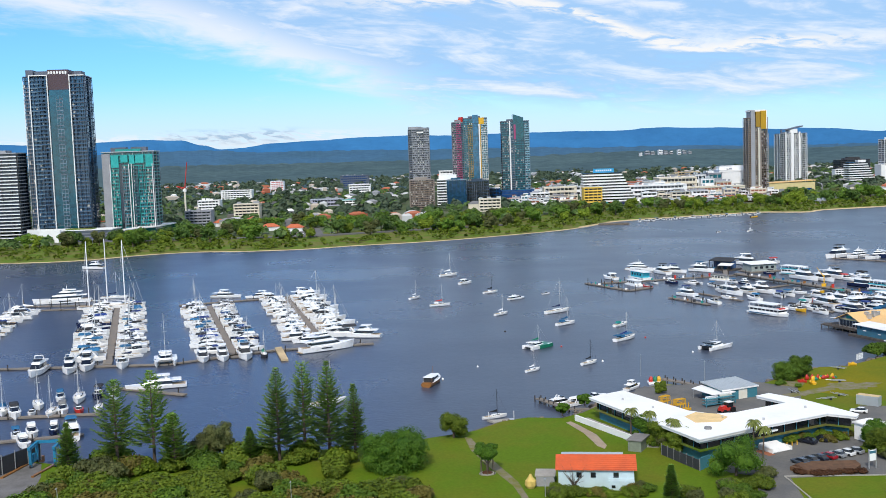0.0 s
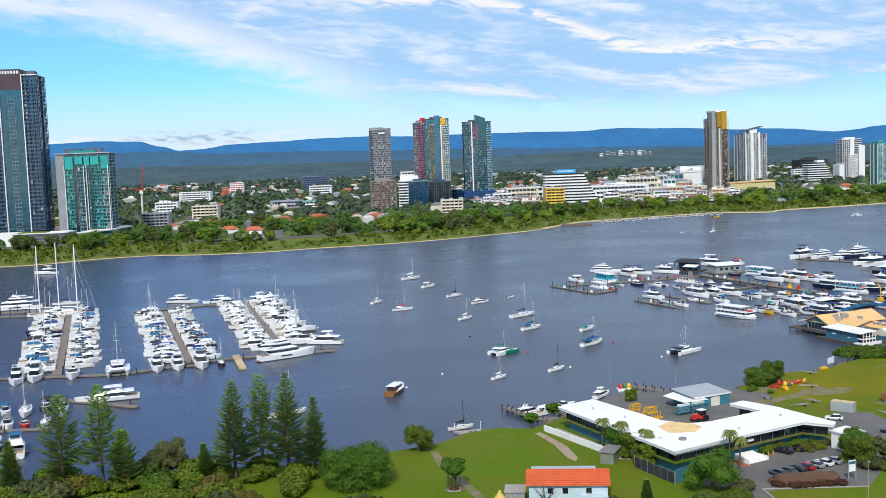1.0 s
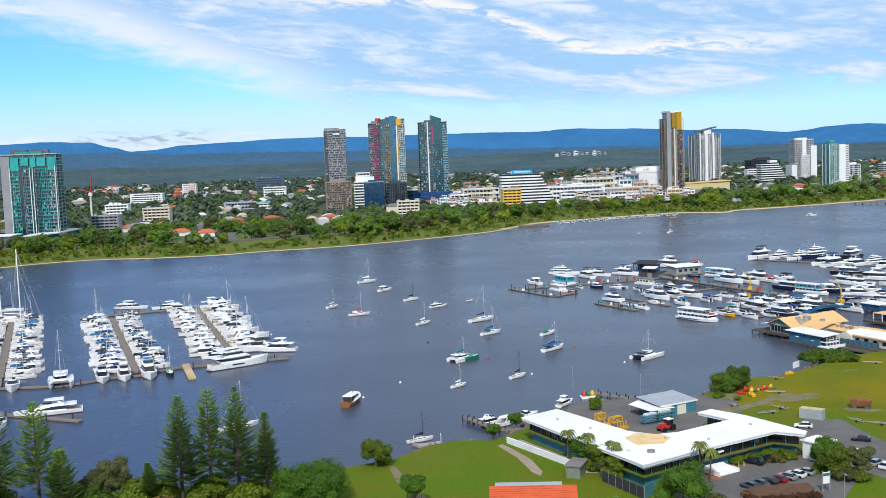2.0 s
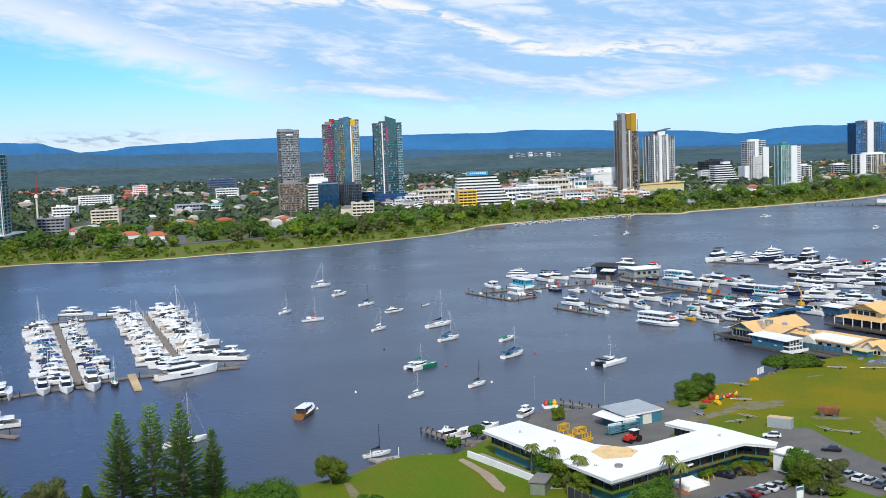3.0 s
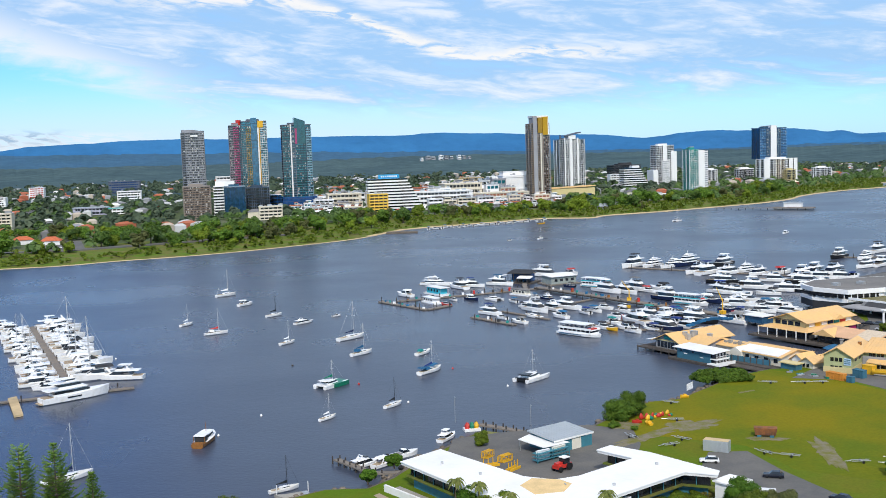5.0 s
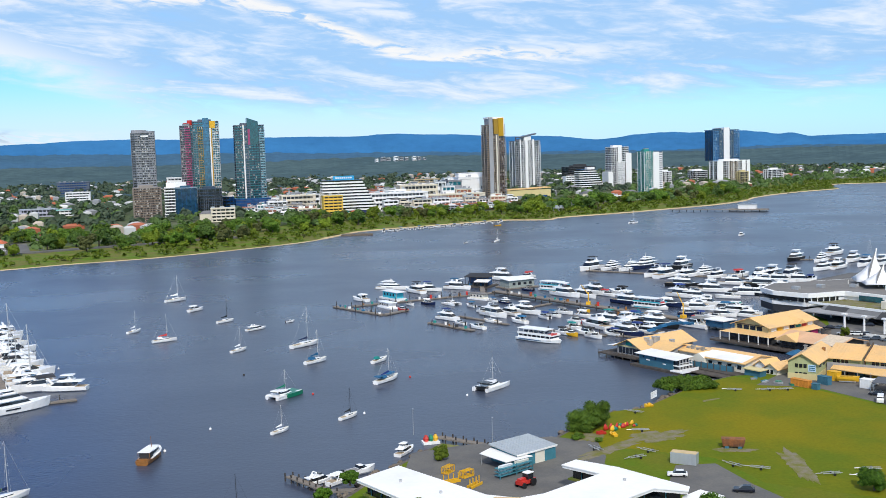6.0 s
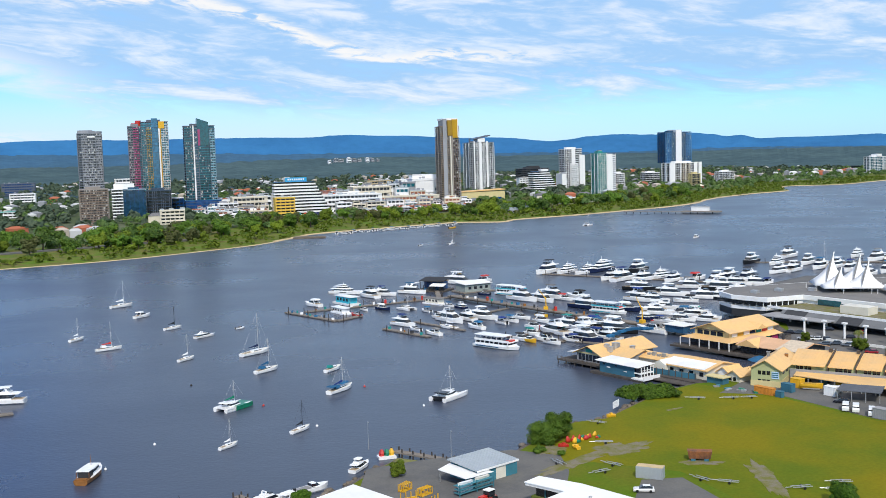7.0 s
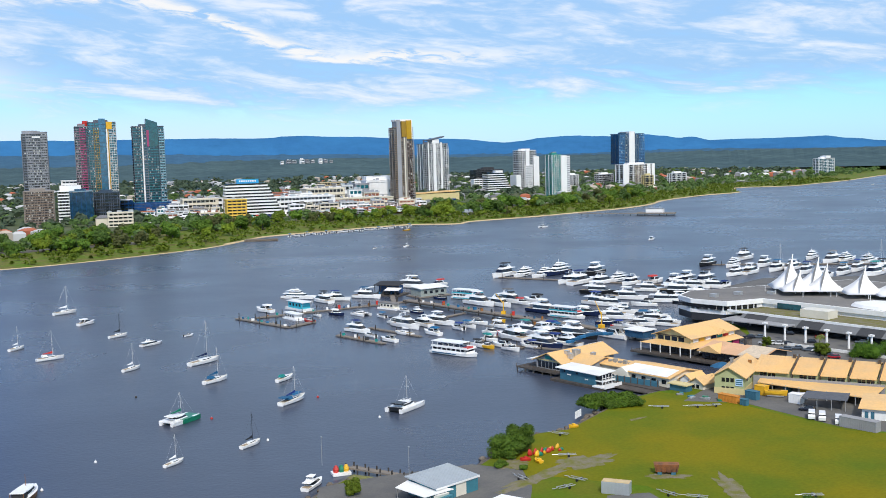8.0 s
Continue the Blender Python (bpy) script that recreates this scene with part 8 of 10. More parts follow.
# buildings on piles over the water
t = wharf_thing("pile_restaurant", "gabled restaurant on piles with a tan roof", -67, -7.5, 1.0)
part("platform", Shape().box(-7, -3, -0.1, 22, 14, 0.35), PILEDECK, t)
gable(t, 0, 12, 0, 26, 0.3, 3.4, 6.0, "y", GREYW, TANROOF, 1.2)
part("gable_sign", Shape().box(4.4, -0.2, 3.9, 7.6, -0.08, 5.0), TEALC, t, "teal sign in the gable")
part("front_band", Shape().box(0.3, -0.12, 3.2, 11.7, -0.02, 3.6), PALEYEL, t)
windows(t, (1.6, 3.3, 5.0, 6.7, 8.4, 10.1), 0, 0.8, 3.0, 0.7)
part("side_awning", slab4([(-4.5, -0.5, 2.7), (-0.3, -0.5, 3.3), (-0.3, 22, 3.3), (-4.5, 22, 2.7)], 0.18), WHITE, t, "white side awning")
part("white_roof", slab4([(0.5, 20, 4.2), (5.8, 20, 6.3), (5.8, 27, 6.3), (0.5, 27, 4.2)], 0.12), WHITE, t, "newer white roof sheets")
gable(t, 12, 21, 3.5, 17, 0.3, 3.3, 5.0, "x", GREYW, TANROOF, 0.8)
for x, y, h in ((8.6, 6, 1.6), (10.4, 8, 2.0), (9.4, 10.5, 1.5), (11.2, 5, 1.2), (15, 12, 1.0)):
    part("roof_plant", Shape().box(x - 0.7, y - 0.7, 4.0, x + 0.7, y + 0.7, 4.6 + h).box(x - 0.8, y - 0.8, 4.6 + h, x + 0.8, y + 0.8, 4.75 + h), METAL, t)
rail = Shape().box(-6.9, -2.95, 1.25, 21.9, -2.85, 1.35)
for i in range(15):
    rail.box(-6.9 + i * 2.05, -2.95, 0.35, -6.8 + i * 2.05, -2.85, 1.3)
tagged(part("deck_rail", rail, BARK, t), kind="stuff")
for i in range(8):
    for y in (-2.8, 3.5):
        part("post", Shape().tube((-6.6 + i * 4.0, y, -2.2), (-6.6 + i * 4.0, y, -0.1), 0.22, n=6), PILE, t)
t = wharf_thing("blue_pavilion", "blue boxy pavilion with a white roof over the water", -50, -13.8, 1.0)
part("float", Shape().box(-3, -1.5, -1.1, 19.5, 6.4, -0.2), PILEDECK, t)
part("wall", Shape().box(0, 0, -0.2, 15.2, 6.2, 3.5), BLUEW, t)
part("roof", slab4([(-1.4, -0.9, 3.5), (17.6, -0.9, 3.4), (17.6, 7.2, 3.8), (-1.4, 7.2, 3.9)], 0.2), WHITE, t, "white flat roof")
part("upper_balcony", Shape().box(15.2, 0, 1.3, 18.2, 6.2, 1.6), WHITE, t)
part("glass_bay", Shape().box(15.2, 0.5, -0.1, 17.0, 5.7, 3.4), TINT, t)
bars = Shape()
for i in range(5):
    bars.box(18.05, 0.1 + i * 1.45, -0.2, 18.2, 0.25 + i * 1.45, 3.5)
bars.box(18.05, 0, 2.4, 18.2, 6.2, 2.5)
tagged(part("balcony_frame", bars, WHITE, t), kind="stuff")
part("landing", Shape().box(15.2, -1.5, -0.3, 20.6, 6.4, 0.1), WHITE, t, "white landing stage")
part("landing_rail", Shape().box(20.5, -1.5, 0.1, 20.6, 6.4, 1.0), WHITE, t)
windows(t, (2.0, 7.4), 0, 2.4, 3.0, 0.35)
part("notice", Shape().box(3.2, -0.1, 1.6, 4.8, -0.02, 2.0), WHITE, t, "small pale notice"), part("notice", Shape().box(10.8, -0.1, 1.2, 12.2, -0.02, 1.5), WHITE, t, "small pale notice")
t = wharf_thing("pile_shops", "row of low shops on piles with tan and white roofs", -38, -3, 1.0)
part("platform", Shape().box(-8, -4, -0.1, 34, 16, 0.3), PILEDECK, t)
gable(t, 4, 23, 0.8, 16, 0.3, 3.3, 4.9, "x", CREAM, TANROOF, 0.8)
gable(t, -8, 3.4, 4.5, 13, 0.3, 3.2, 4.5, "x", CREAM, TANROOF, 0.6)
part("white_sheet", slab4([(5, 0.4, 3.52), (22.4, 0.4, 3.52), (22.4, 6.6, 4.75), (5, 6.6, 4.75)], 0.09), WHITE, t, "newer white roof sheets")
part("front_gable", Shape().add([(2.6, -0.6, 0.3), (7.4, -0.6, 0.3), (7.4, -0.6, 3.2), (5, -0.6, 4.6), (2.6, -0.6, 3.2), (2.6, 6, 0.3), (7.4, 6, 0.3), (7.4, 6, 3.2), (5, 6, 4.6), (2.6, 6, 3.2)], [(4, 3, 2, 1, 0), (5, 6, 7, 8, 9), (0, 1, 6, 5), (1, 2, 7, 6), (2, 3, 8, 7), (3, 4, 9, 8), (4, 0, 5, 9)]), CREAM, t)
screen = Shape().beam((0.5, -3.0), (20, -0.6), 0.2, 0.0, 2.1)
part("front_screen", screen, BLUEW, t, "blue screen along the front")
for k in range(9):
    part("screen_post", Shape().box(0.5 + k * 2.4, -3.3 + k * 0.3, 0, 0.7 + k * 2.4, -3.1 + k * 0.3, 2.4), BARK, t)
for k in range(5):
    part("roof_plant", Shape().box(-6 + k * 2.1, 6, 3.6, -4.8 + k * 2.1, 7, 4.6 + k * 3 % 2 * 0.5), CONCRETE, t)
gable(t, 24, 28.4, 5, 12, 0.3, 2.8, 4.3, "y", WHITE, TANROOF, 0.6)
gable(t, 28.8, 33.6, 3.5, 11, 0.3, 2.7, 4.2, "y", CREAM, TANROOF, 0.6)
windows(t, (5, 9, 13, 17, 21), 0.8, 1.2, 2.5, 0.8), windows(t, (30, 31.6), 3.5, 1.0, 2.2, 0.5)
for i in range(9):
    part("post", Shape().tube((-6 + i * 4, -3.8, -2.2), (-6 + i * 4, -3.8, 0), 0.22, n=6), PILE, t)
t = wharf_thing("ticket_hut", "blue and white hut with a yellow roof", -12.2, -5.6, 1.4)
part("wall", Shape().box(0, 0, 0, 6, 3, 2.3), BLUEW, t)
part("roof", Shape().box(-0.5, -0.6, 2.3, 6.5, 3.4, 2.6), PALEYEL, t, "yellow roof")
boardwalk = wharf_thing("boardwalk", "grey timber boardwalk along the wharf front", -76, -12, 0.6, "walkway")
part("deck", Shape().box(30, 1, 0, 72, 6, 0.35), PILEDECK, boardwalk)

# the larger wharf building behind, with the long tan roof
t = wharf_thing("wharf_hall", "two-storey wharf building with a tan gabled roof", -58, 42)
part("platform", Shape().box(-5, -5, -0.9, 50, 2, -0.3), PILEDECK, t)
part("lower_wall", Shape().box(0, 0, -0.3, 19.5, 28, 2.9), DARKW, t, "dark glazed lower storey")
part("skirt_roof", Shape().loft([[(-2.6, -2.6, 2.7), (20.6, -2.6, 2.7), (20.6, 29, 2.7), (-2.6, 29, 2.7)], [(1.4, 1.6, 3.8), (18, 1.6, 3.8), (18, 28, 3.8), (1.4, 28, 3.8)]]), TANROOF, t, "tan skirt roof")
gable(t, 1.6, 17, 1.5, 28.5, 3.6, 5.8, 8.4, "y", PALEYEL, TANROOF, 1.2)
part("cross_gable", Shape().add([(17, 16, 5.6), (18.6, 16, 5.3), (18.6, 22, 5.3), (17, 22, 5.6), (11, 19, 7.8), (18.6, 19, 7.0)], [(1, 2, 5), (1, 5, 4, 0), (2, 3, 4, 5)]), TANROOF, t)
windows(t, (4, 7, 10, 13), 1.5, 4.0, 5.5, 1.2)
for x in (-2, 2.4, 6.8, 11.2, 15.6, 20):
    part("verandah_post", Shape().box(x - 0.15, -2.7, -0.3, x + 0.15, -2.4, 2.8), WHITE, t)
windows(t, (2, 6, 10, 14, 18), 0, 0.2, 2.2, 1.5)
for y, mm in ((5, WHITE), (10, YELLOWP), (15, WHITE), (20, mat("green_shop_sign", (0.02, 0.30, 0.14), 0.6)), (25, mat("magenta_sign", (0.40, 0.02, 0.12), 0.6))):
    part("banner", Shape().box(19.5, y - 2, 0.2, 19.8, y + 2, 2.6), mm, t, "bright shop banner")
for k, mm in enumerate((WHITE, YELLOWP, WHITE, NAVY, TEALC, REDP, WHITE)):
    part("banner", Shape().box(17.02, 3.0 + k * 3.6, 3.9, 17.2, 5.8 + k * 3.6, 5.6), mm, t, "bright shop banner")
part("gable_trim", Shape().box(1.4, 1.2, 5.7, 17.2, 1.45, 6.0), BARK, t, "dark timber trim across the gable")
part("rail", Shape().box(-4.6, -4.8, 0.5, 48, -4.7, 0.62), BARK, t)
for k in range(14):
    part("rail_post", Shape().box(-4.6 + k * 4, -4.8, -0.3, -4.5 + k * 4, -4.7, 0.6), BARK, t)
t = wharf_thing("wharf_arcade", "long low arcade with a tan gabled roof", -34.5, 41.5)
gable(t, 0, 23, 0, 16, 0, 2.9, 4.7, "x", DARKW, mat("pale_tan_roof_sheet", (0.70, 0.42, 0.24), 0.6, vary=0.08, scale=0.1), 1.2)
part("gablet", Shape().add([(-1, -2.2, 2.6), (9, -2.2, 2.6), (4, -2.2, 5.0), (4, 6, 5.1)], [(0, 1, 2), (0, 2, 3), (2, 1, 3)]), TANROOF, t)
part("white_roof", Shape().loft([[(15, -1.3, 2.95), (24, -1.3, 2.95), (24, 8, 5.05), (15, 8, 5.05)], [(15, -1.3, 3.05), (24, -1.3, 3.05), (24, 8, 5.15), (15, 8, 5.15)]]), mat("cream_roof_sheet", (0.66, 0.54, 0.40), 0.6), t, "paler roof sheets")
windows(t, (2, 5, 8, 11, 14, 17, 20), 0, 0.3, 2.4, 1.1)
part("chimney", Shape().tube((12, 8, 4.4), (12, 8, 6.8), 0.5, n=8), DARKW, t)
cafe = wharf_thing("deck_pavilion", "glass and white pavilion at the jetty end", -77, 58)
part("wall", Shape().box(-6, 0, -0.3, 3, 7, 2.4), G_BLUE, cafe)
part("roof", Shape().box(-6.6, -0.7, 2.4, 3.6, 7.6, 2.7), WHITE, cafe, "flat white roof")
um = wharf_thing("market_umbrella", "blue canvas umbrella on the wharf deck", -14, 24, NZ, "umbrella")
part("canopy", Shape().loft([[(math.cos(i * 0.785) * r, math.sin(i * 0.785) * r, z) for i in range(8)] for r, z in ((4.0, 2.4), (2.0, 3.3), (0.1, 3.9))]), BLUEC, um)
part("pole", Shape().tube((0, 0, 0), (0, 0, 3.8), 0.06), METAL, um)
for k in range(7):
    b = wharf_thing("dinghy", rng.choice(["lime green hire kayak by the wharf", "yellow hire dinghy by the wharf"]), -24 + k * 2.2, 17 + rng.uniform(0, 7), 0.3, "boat")
    part("hull", hull(3.4, 1.1, 0.5), YELLOWP if k % 3 else GREENP, b)
slide = wharf_thing("gangway", "blue arched steel gangway to the jetty", -86, 28, 1.2, "gangway")
for k in range(8):
    part("truss_panel", Shape().beam((0, k * 3.2), (0, k * 3.2 + 3.2), 1.6, 1.2 + math.sin(k * 0.45) * 1.2, 2.1 + math.sin(k * 0.45) * 1.2), BLUEC, slide)

# cars parked before the shopping centre and vans beside the sheds
for k, (u, w, kind) in enumerate(((-32.6, 76.4, "silver"), (-30.6, 77.6, "white"), (-28.4, 79.0, "white"), (-26.0, 80.6, "dark"), (-20.8, 71.9, "grey"), (-18.6, 75.4, "grey"), (-13.8, 75.4, "grey"), (-11.0, 76.4, "white"), (-8.4, 74.6, "dark"), (-5.2, 72.2, "grey"), (-1.0, 69.4, "red"), (-9.4, 59.6, "silver"),
                                   (-44, 84, "dark"), (-41, 86, "grey"), (-37, 100, "dark"), (-24, 101, "red"), (-22, 90, "dark"), (-8, 101, "grey"), (31, -1.0, "dark"))):
    park(kind, *site(u, w), SITE_TURN + 118 + k * 37 % 9 - 4)
for u, w in ((36.1, -7.4), (38.9, -7.0), (43.8, -7.4)):
    park("white", *site(u, w), 141, True)

# ---------------------------------------------------------------- the shopping centre with sail-like roofs
t = wharf_thing("shopping_centre", "large white shopping centre with a grey flat roof", 0, 0)
OUT = [(-104, 128), (-99, 114), (-88, 108), (-72, 110), (-66, 127), (60, 121), (60, 205), (-70, 205), (-90, 160)]
part("upper_wall", Shape().prism(OUT, 5.0, 8.3), WHITE, t)
part("fascia", Shape().prism(offset(OUT, -0.7), 6.7, 8.6), WHITE, t, "broad white fascia")
part("roof", Shape().prism(offset(OUT, 0.6), 8.3, 8.7), GREYROOF, t, "grey gravel roof")
part("ground_wall", Shape().prism(offset(OUT, 2.0), -0.5, 5.0), WHITE, t)
part("car_deck", Shape().prism([(-70, 108), (60, 102), (60, 122), (-64, 128)], 4.6, 5.1), DIRT, t, "tan rooftop parking deck")
part("deck_parapet", Shape().prism([(-70, 107.4), (60, 101.4), (60, 102), (-70, 108)], 4.9, 5.9), WHITE, t, "white deck parapet")
part("awning", slab4([(-62, 103.0, 2.6), (60, 97.4, 2.6), (60, 101.6, 5.0), (-62, 107.4, 5.0)], 0.2), mat("grey_awning_sheet", (0.17, 0.175, 0.18), 0.7, vary=0.1, scale=0.2), t, "sloping grey awning")
for i in range(5):
    part("awning_panel", slab4([(-60 + i * 25, 102.8 - i * 1.15, 2.7), (-50 + i * 25, 102.3 - i * 1.15, 2.7), (-50 + i * 25, 106.7 - i * 1.15, 5.1), (-60 + i * 25, 107.2 - i * 1.15, 5.1)], 0.2), mat("charcoal_awning_sheet", (0.05, 0.052, 0.056), 0.7), t, "charcoal awning panel")
CORNER = [(-104, 128), (-99, 114), (-88, 108), (-72, 110), (-67, 124)]
for p, q in zip(CORNER, CORNER[1:]):
    part("window_strip", Shape().beam(p, q, 0.3, 4.9, 6.6), TINT, t, "dark strip of windows round the corner")
    part("balustrade", Shape().beam(p, q, 1.6, 3.0, 4.5), WHITE, t, "white balcony front")
    # dark beam in place of the shade below the balcony
    part("undercroft", Shape().beam(p, q, 1.0, 0.0, 3.0), DARKW, t)
    for j in range(5):
        x, y = p[0] + (q[0] - p[0]) * (j + 0.5) / 5, p[1] + (q[1] - p[1]) * (j + 0.5) / 5
        part("mullion", Shape().box(x - 0.25, y - 0.25, 4.5, x + 0.25, y + 0.25, 6.7), WHITE, t)
# solid dark block stands in for the shade of the open car level
part("void", Shape().prism([(-70, 110.5), (60, 104.5), (60, 120), (-66, 126)], -0.1, 2.6), DARKW, t)
for i in range(15):
    part("column", Shape().box(-68 + i * 8.6, 107.6 - i * 0.4, 0, -67.4 + i * 8.6, 108.2 - i * 0.4, 2.6), WHITE, t)
part("canopy", Shape().prism([(-66, 96), (-36, 97), (-36, 108), (-66, 108)], 3.2, 3.6), GREYW, t, "grey canopy")
for i in range(9):
    part("window", Shape().box(-98.4 + i * 2.9, 106.8 + abs(i - 4.6) * 0.25, 5.4, -95.9 + i * 2.9, 107.2 + abs(i - 4.6) * 0.25, 6.9), TINT, t)
part("glass_wall", Shape().box(-58, 125.4, 5.3, -36, 126.2, 7.6), G_GREEN, t, "green glazed wall")
part("stair_block", Shape().box(-40, 113, 5.0, -28, 120, 8.2), CREAM, t)
part("roof_dome", Shape().loft([[(-14 + math.cos(i * 0.5236) * 16 * r, 134 + math.sin(i * 0.5236) * 9 * r, z) for i in range(12)] for r, z in ((1, 8.6), (0.9, 9.8), (0.6, 10.6), (0.1, 10.9))]), WHITE, t, "white domed roof light")
for x, y in ((-84, 118), (-80, 130), (-70, 140)):
    part("roof_plant", Shape().box(x - 1.6, y - 1.2, 8.7, x + 1.6, y + 1.2, 10.0), METAL, t)
# grey colour for the shaded inside seen through each sail's opening
SLOT_SHADE = mat("painted_slot_shade", (0.20, 0.20, 0.20), 0.7, vary=0.08, scale=0.3)
TENT = mat("white_membrane", (0.82, 0.82, 0.81), 0.6, vary=0.03, scale=0.3)
for x, y, h, r in ((-70, 154, 25.0, 9.5), (-61.5, 146.5, 19.4, 8.5), (-62, 162, 23.6, 9.5), (-53.5, 154.5, 22.0, 9.0), (-37, 156, 22.0, 9.5), (-24, 158, 20, 9.5)):
    tent = wharf_thing("roof_sail", "white tensile membrane sail with a raking peak", x, y, NZ, "roof sail")
    rings = []
    for k in range(10):
        u = k / 9
        rr = r * (1 - u) ** 2.3 + 0.25
        rings.append([(math.cos(i * 0.7854 + 0.75) * rr * (1.16 if i % 2 else 0.84), math.sin(i * 0.7854 + 0.75) * rr * (1.16 if i % 2 else 0.84) + u * u * 2.6, 10.6 + (h - 11.0) * u) for i in range(8)])
    part("membrane", Shape().loft(rings), TENT, tent, smooth=True)
    # added crescent that imitates the opening's shade on the left of the peak
    slot = []
    for k in range(9):
        u = 0.06 + 0.11 * k
        rr, w = r * (1 - u) ** 2.3 + 0.4, math.sin(u * 3.1) * 2.3 + 0.05
        slot += [(0.35 * rr, -rr * 0.95 + u * u * 2.6 - 0.1, 10.6 + (h - 11.0) * u), (0.35 * rr + 0.4, -rr * 0.95 + u * u * 2.6 - w, 10.6 + (h - 11.0) * u + 0.3)]
    part("rear_membrane", Shape().add(slot, [(2 * k, 2 * k + 1, 2 * k + 3, 2 * k + 2) for k in range(8)]), SLOT_SHADE, tent, "grey strip standing in for shade inside the sail's opening")
    part("mast", Shape().tube((0, 2.4, 6), (0, 2.5, h - 0.6), 0.2, 0.1), WHITE, tent)
    for cx, cy in ((-1, -1), (1, -1), (1, 1), (-1, 1)):
        part("post", Shape().tube((cx * r * 0.78, cy * r * 0.78, 6.8), (cx * r * 0.78, cy * r * 0.78, 10.7), 0.14, n=6), WHITE, tent)
for i in range(6):
    lp = wharf_thing("lamp_column", "white column with a capital before the shopping centre", -40 + i * 8.5, 88.5, NZ, "column")
    part("shaft", Shape().tube((0, 0, 0), (0, 0, 5.4), 0.45, 0.38, 10), WHITE, lp)
    part("capital", Shape().box(-0.8, -0.8, 5.4, 0.8, 0.8, 6.0), WHITE, lp)
wl_wall = wharf_thing("low_wall", "long low white wall along the car park", -30, 80, NZ, "wall")
part("wall", Shape().box(-2, 0, 0, 60, 0.4, 1.0), WHITE, wl_wall)
boathouse = thing("floating_boathouse", "dark open floating boathouse with white awnings", "boathouse", 168, 627, 0, -41)
part("float", Shape().box(-9, -7, -0.2, 9, 7, 0.6), PILEDECK, boathouse)
part("wall", Shape().box(-6, 0, 0.6, 6, 5, 5.0), G_NAVY, boathouse, "dark blue glazed wall")
part("roof", slab4([(-7.6, -3.5, 5.2), (7.2, -3.5, 5.2), (7.2, 6.2, 6.4), (-7.6, 6.2, 6.4)], 0.35), CHARCOAL, boathouse, "charcoal flat roof")
for x in (-7, -3.5, 0, 3.5, 6.8):
    part("post", Shape().box(x - 0.14, -6.6, 0.6, x + 0.14, -6.3, 3.6), DARKW, boathouse)
    part("post", Shape().box(x - 0.14, -3.3, 0.6, x + 0.14, -3.0, 5.2), DARKW, boathouse)
part("awning", slab4([(0.5, -8.0, 3.2), (9.0, -8.0, 3.2), (9.0, -3.2, 4.2), (0.5, -3.2, 4.2)], 0.15), WHITE, boathouse, "white front awning")
part("awning", slab4([(-12.5, -5.0, 3.8), (-7.6, -5.0, 4.4), (-7.6, 2.0, 4.4), (-12.5, 2.0, 3.8)], 0.15), WHITE, boathouse, "white side awning")
for y in (-4.8, 1.8):
    part("post", Shape().tube((-12.3, y, -1), (-12.3, y, 3.9), 0.12, n=6), METAL, boathouse)
for k in range(5):
    part("stored_gear", Shape().box(-5.5 + k * 2.4, -2.4, 0.6, -4.2 + k * 2.4, -0.6, 1.4 + k * 7 % 3 * 0.5), (BLUEC, DARKW, GREYC)[k % 3], boathouse)
fuel = thing("fuel_berth", "grey marina office with a white roof on the jetty", "building", 185.5, 612, 0.6, 13)
part("wall", Shape().box(-8, -5, 0, 8, 5, 4.0), mat("grey_green_wall", (0.30, 0.34, 0.32), 0.7), fuel)
part("roof", Shape().loft([[(-8.8, -6, 4.0), (8.8, -6, 4.0), (8.8, 6, 4.6), (-8.8, 6, 4.6)], [(-8.8, -6, 4.3), (8.8, -6, 4.3), (8.8, 6, 4.9), (-8.8, 6, 4.9)]]), WHITE, fuel)
for x in (-5, -1.5, 2, 5.5):
    part("window", Shape().box(x - 0.9, -5.08, 1.4, x + 0.9, -4.96, 2.8), TINT, fuel)
part("platform", Shape().box(-10, -7, -0.5, 10, 7, 0), DECK, fuel)
for x, y, h, r in ((190.4, 521.5, 9.5, 60), (211, 467, 11, 20)):
    cr = thing("jib_crane", "yellow jib crane on the jetty", "crane", x, y, 1.97, r)
    part("mast", Shape().tube((0, 0, 0), (0, 0, h * 0.6), 0.3, 0.22, 8), YELLOWP, cr)
    part("jib", Shape().tube((0, 0, h * 0.5), (0, 3.5, h), 0.22, 0.12), YELLOWP, cr)
    part("base", Shape().box(-1, -1, 0, 1, 1, 1.4), YELLOWP, cr)
for x, y, z in ((176, 562, 1.97), (213, 462, 1.97), (170, 478.7, 0.62), (150.5, 590, 0.62), (130, 586, 0.62), (192.6, 515.5, 1.97)):
    rb = thing("fuel_cabinet", "red service cabinet on the jetty", "cabinet", x, y, z)
    part("body", Shape().box(-0.55, -0.45, 0, 0.55, 0.45, 1.7), REDP, rb)
    part("lid", Shape().box(-0.6, -0.5, 1.7, 0.6, 0.5, 1.85), REDP, rb)

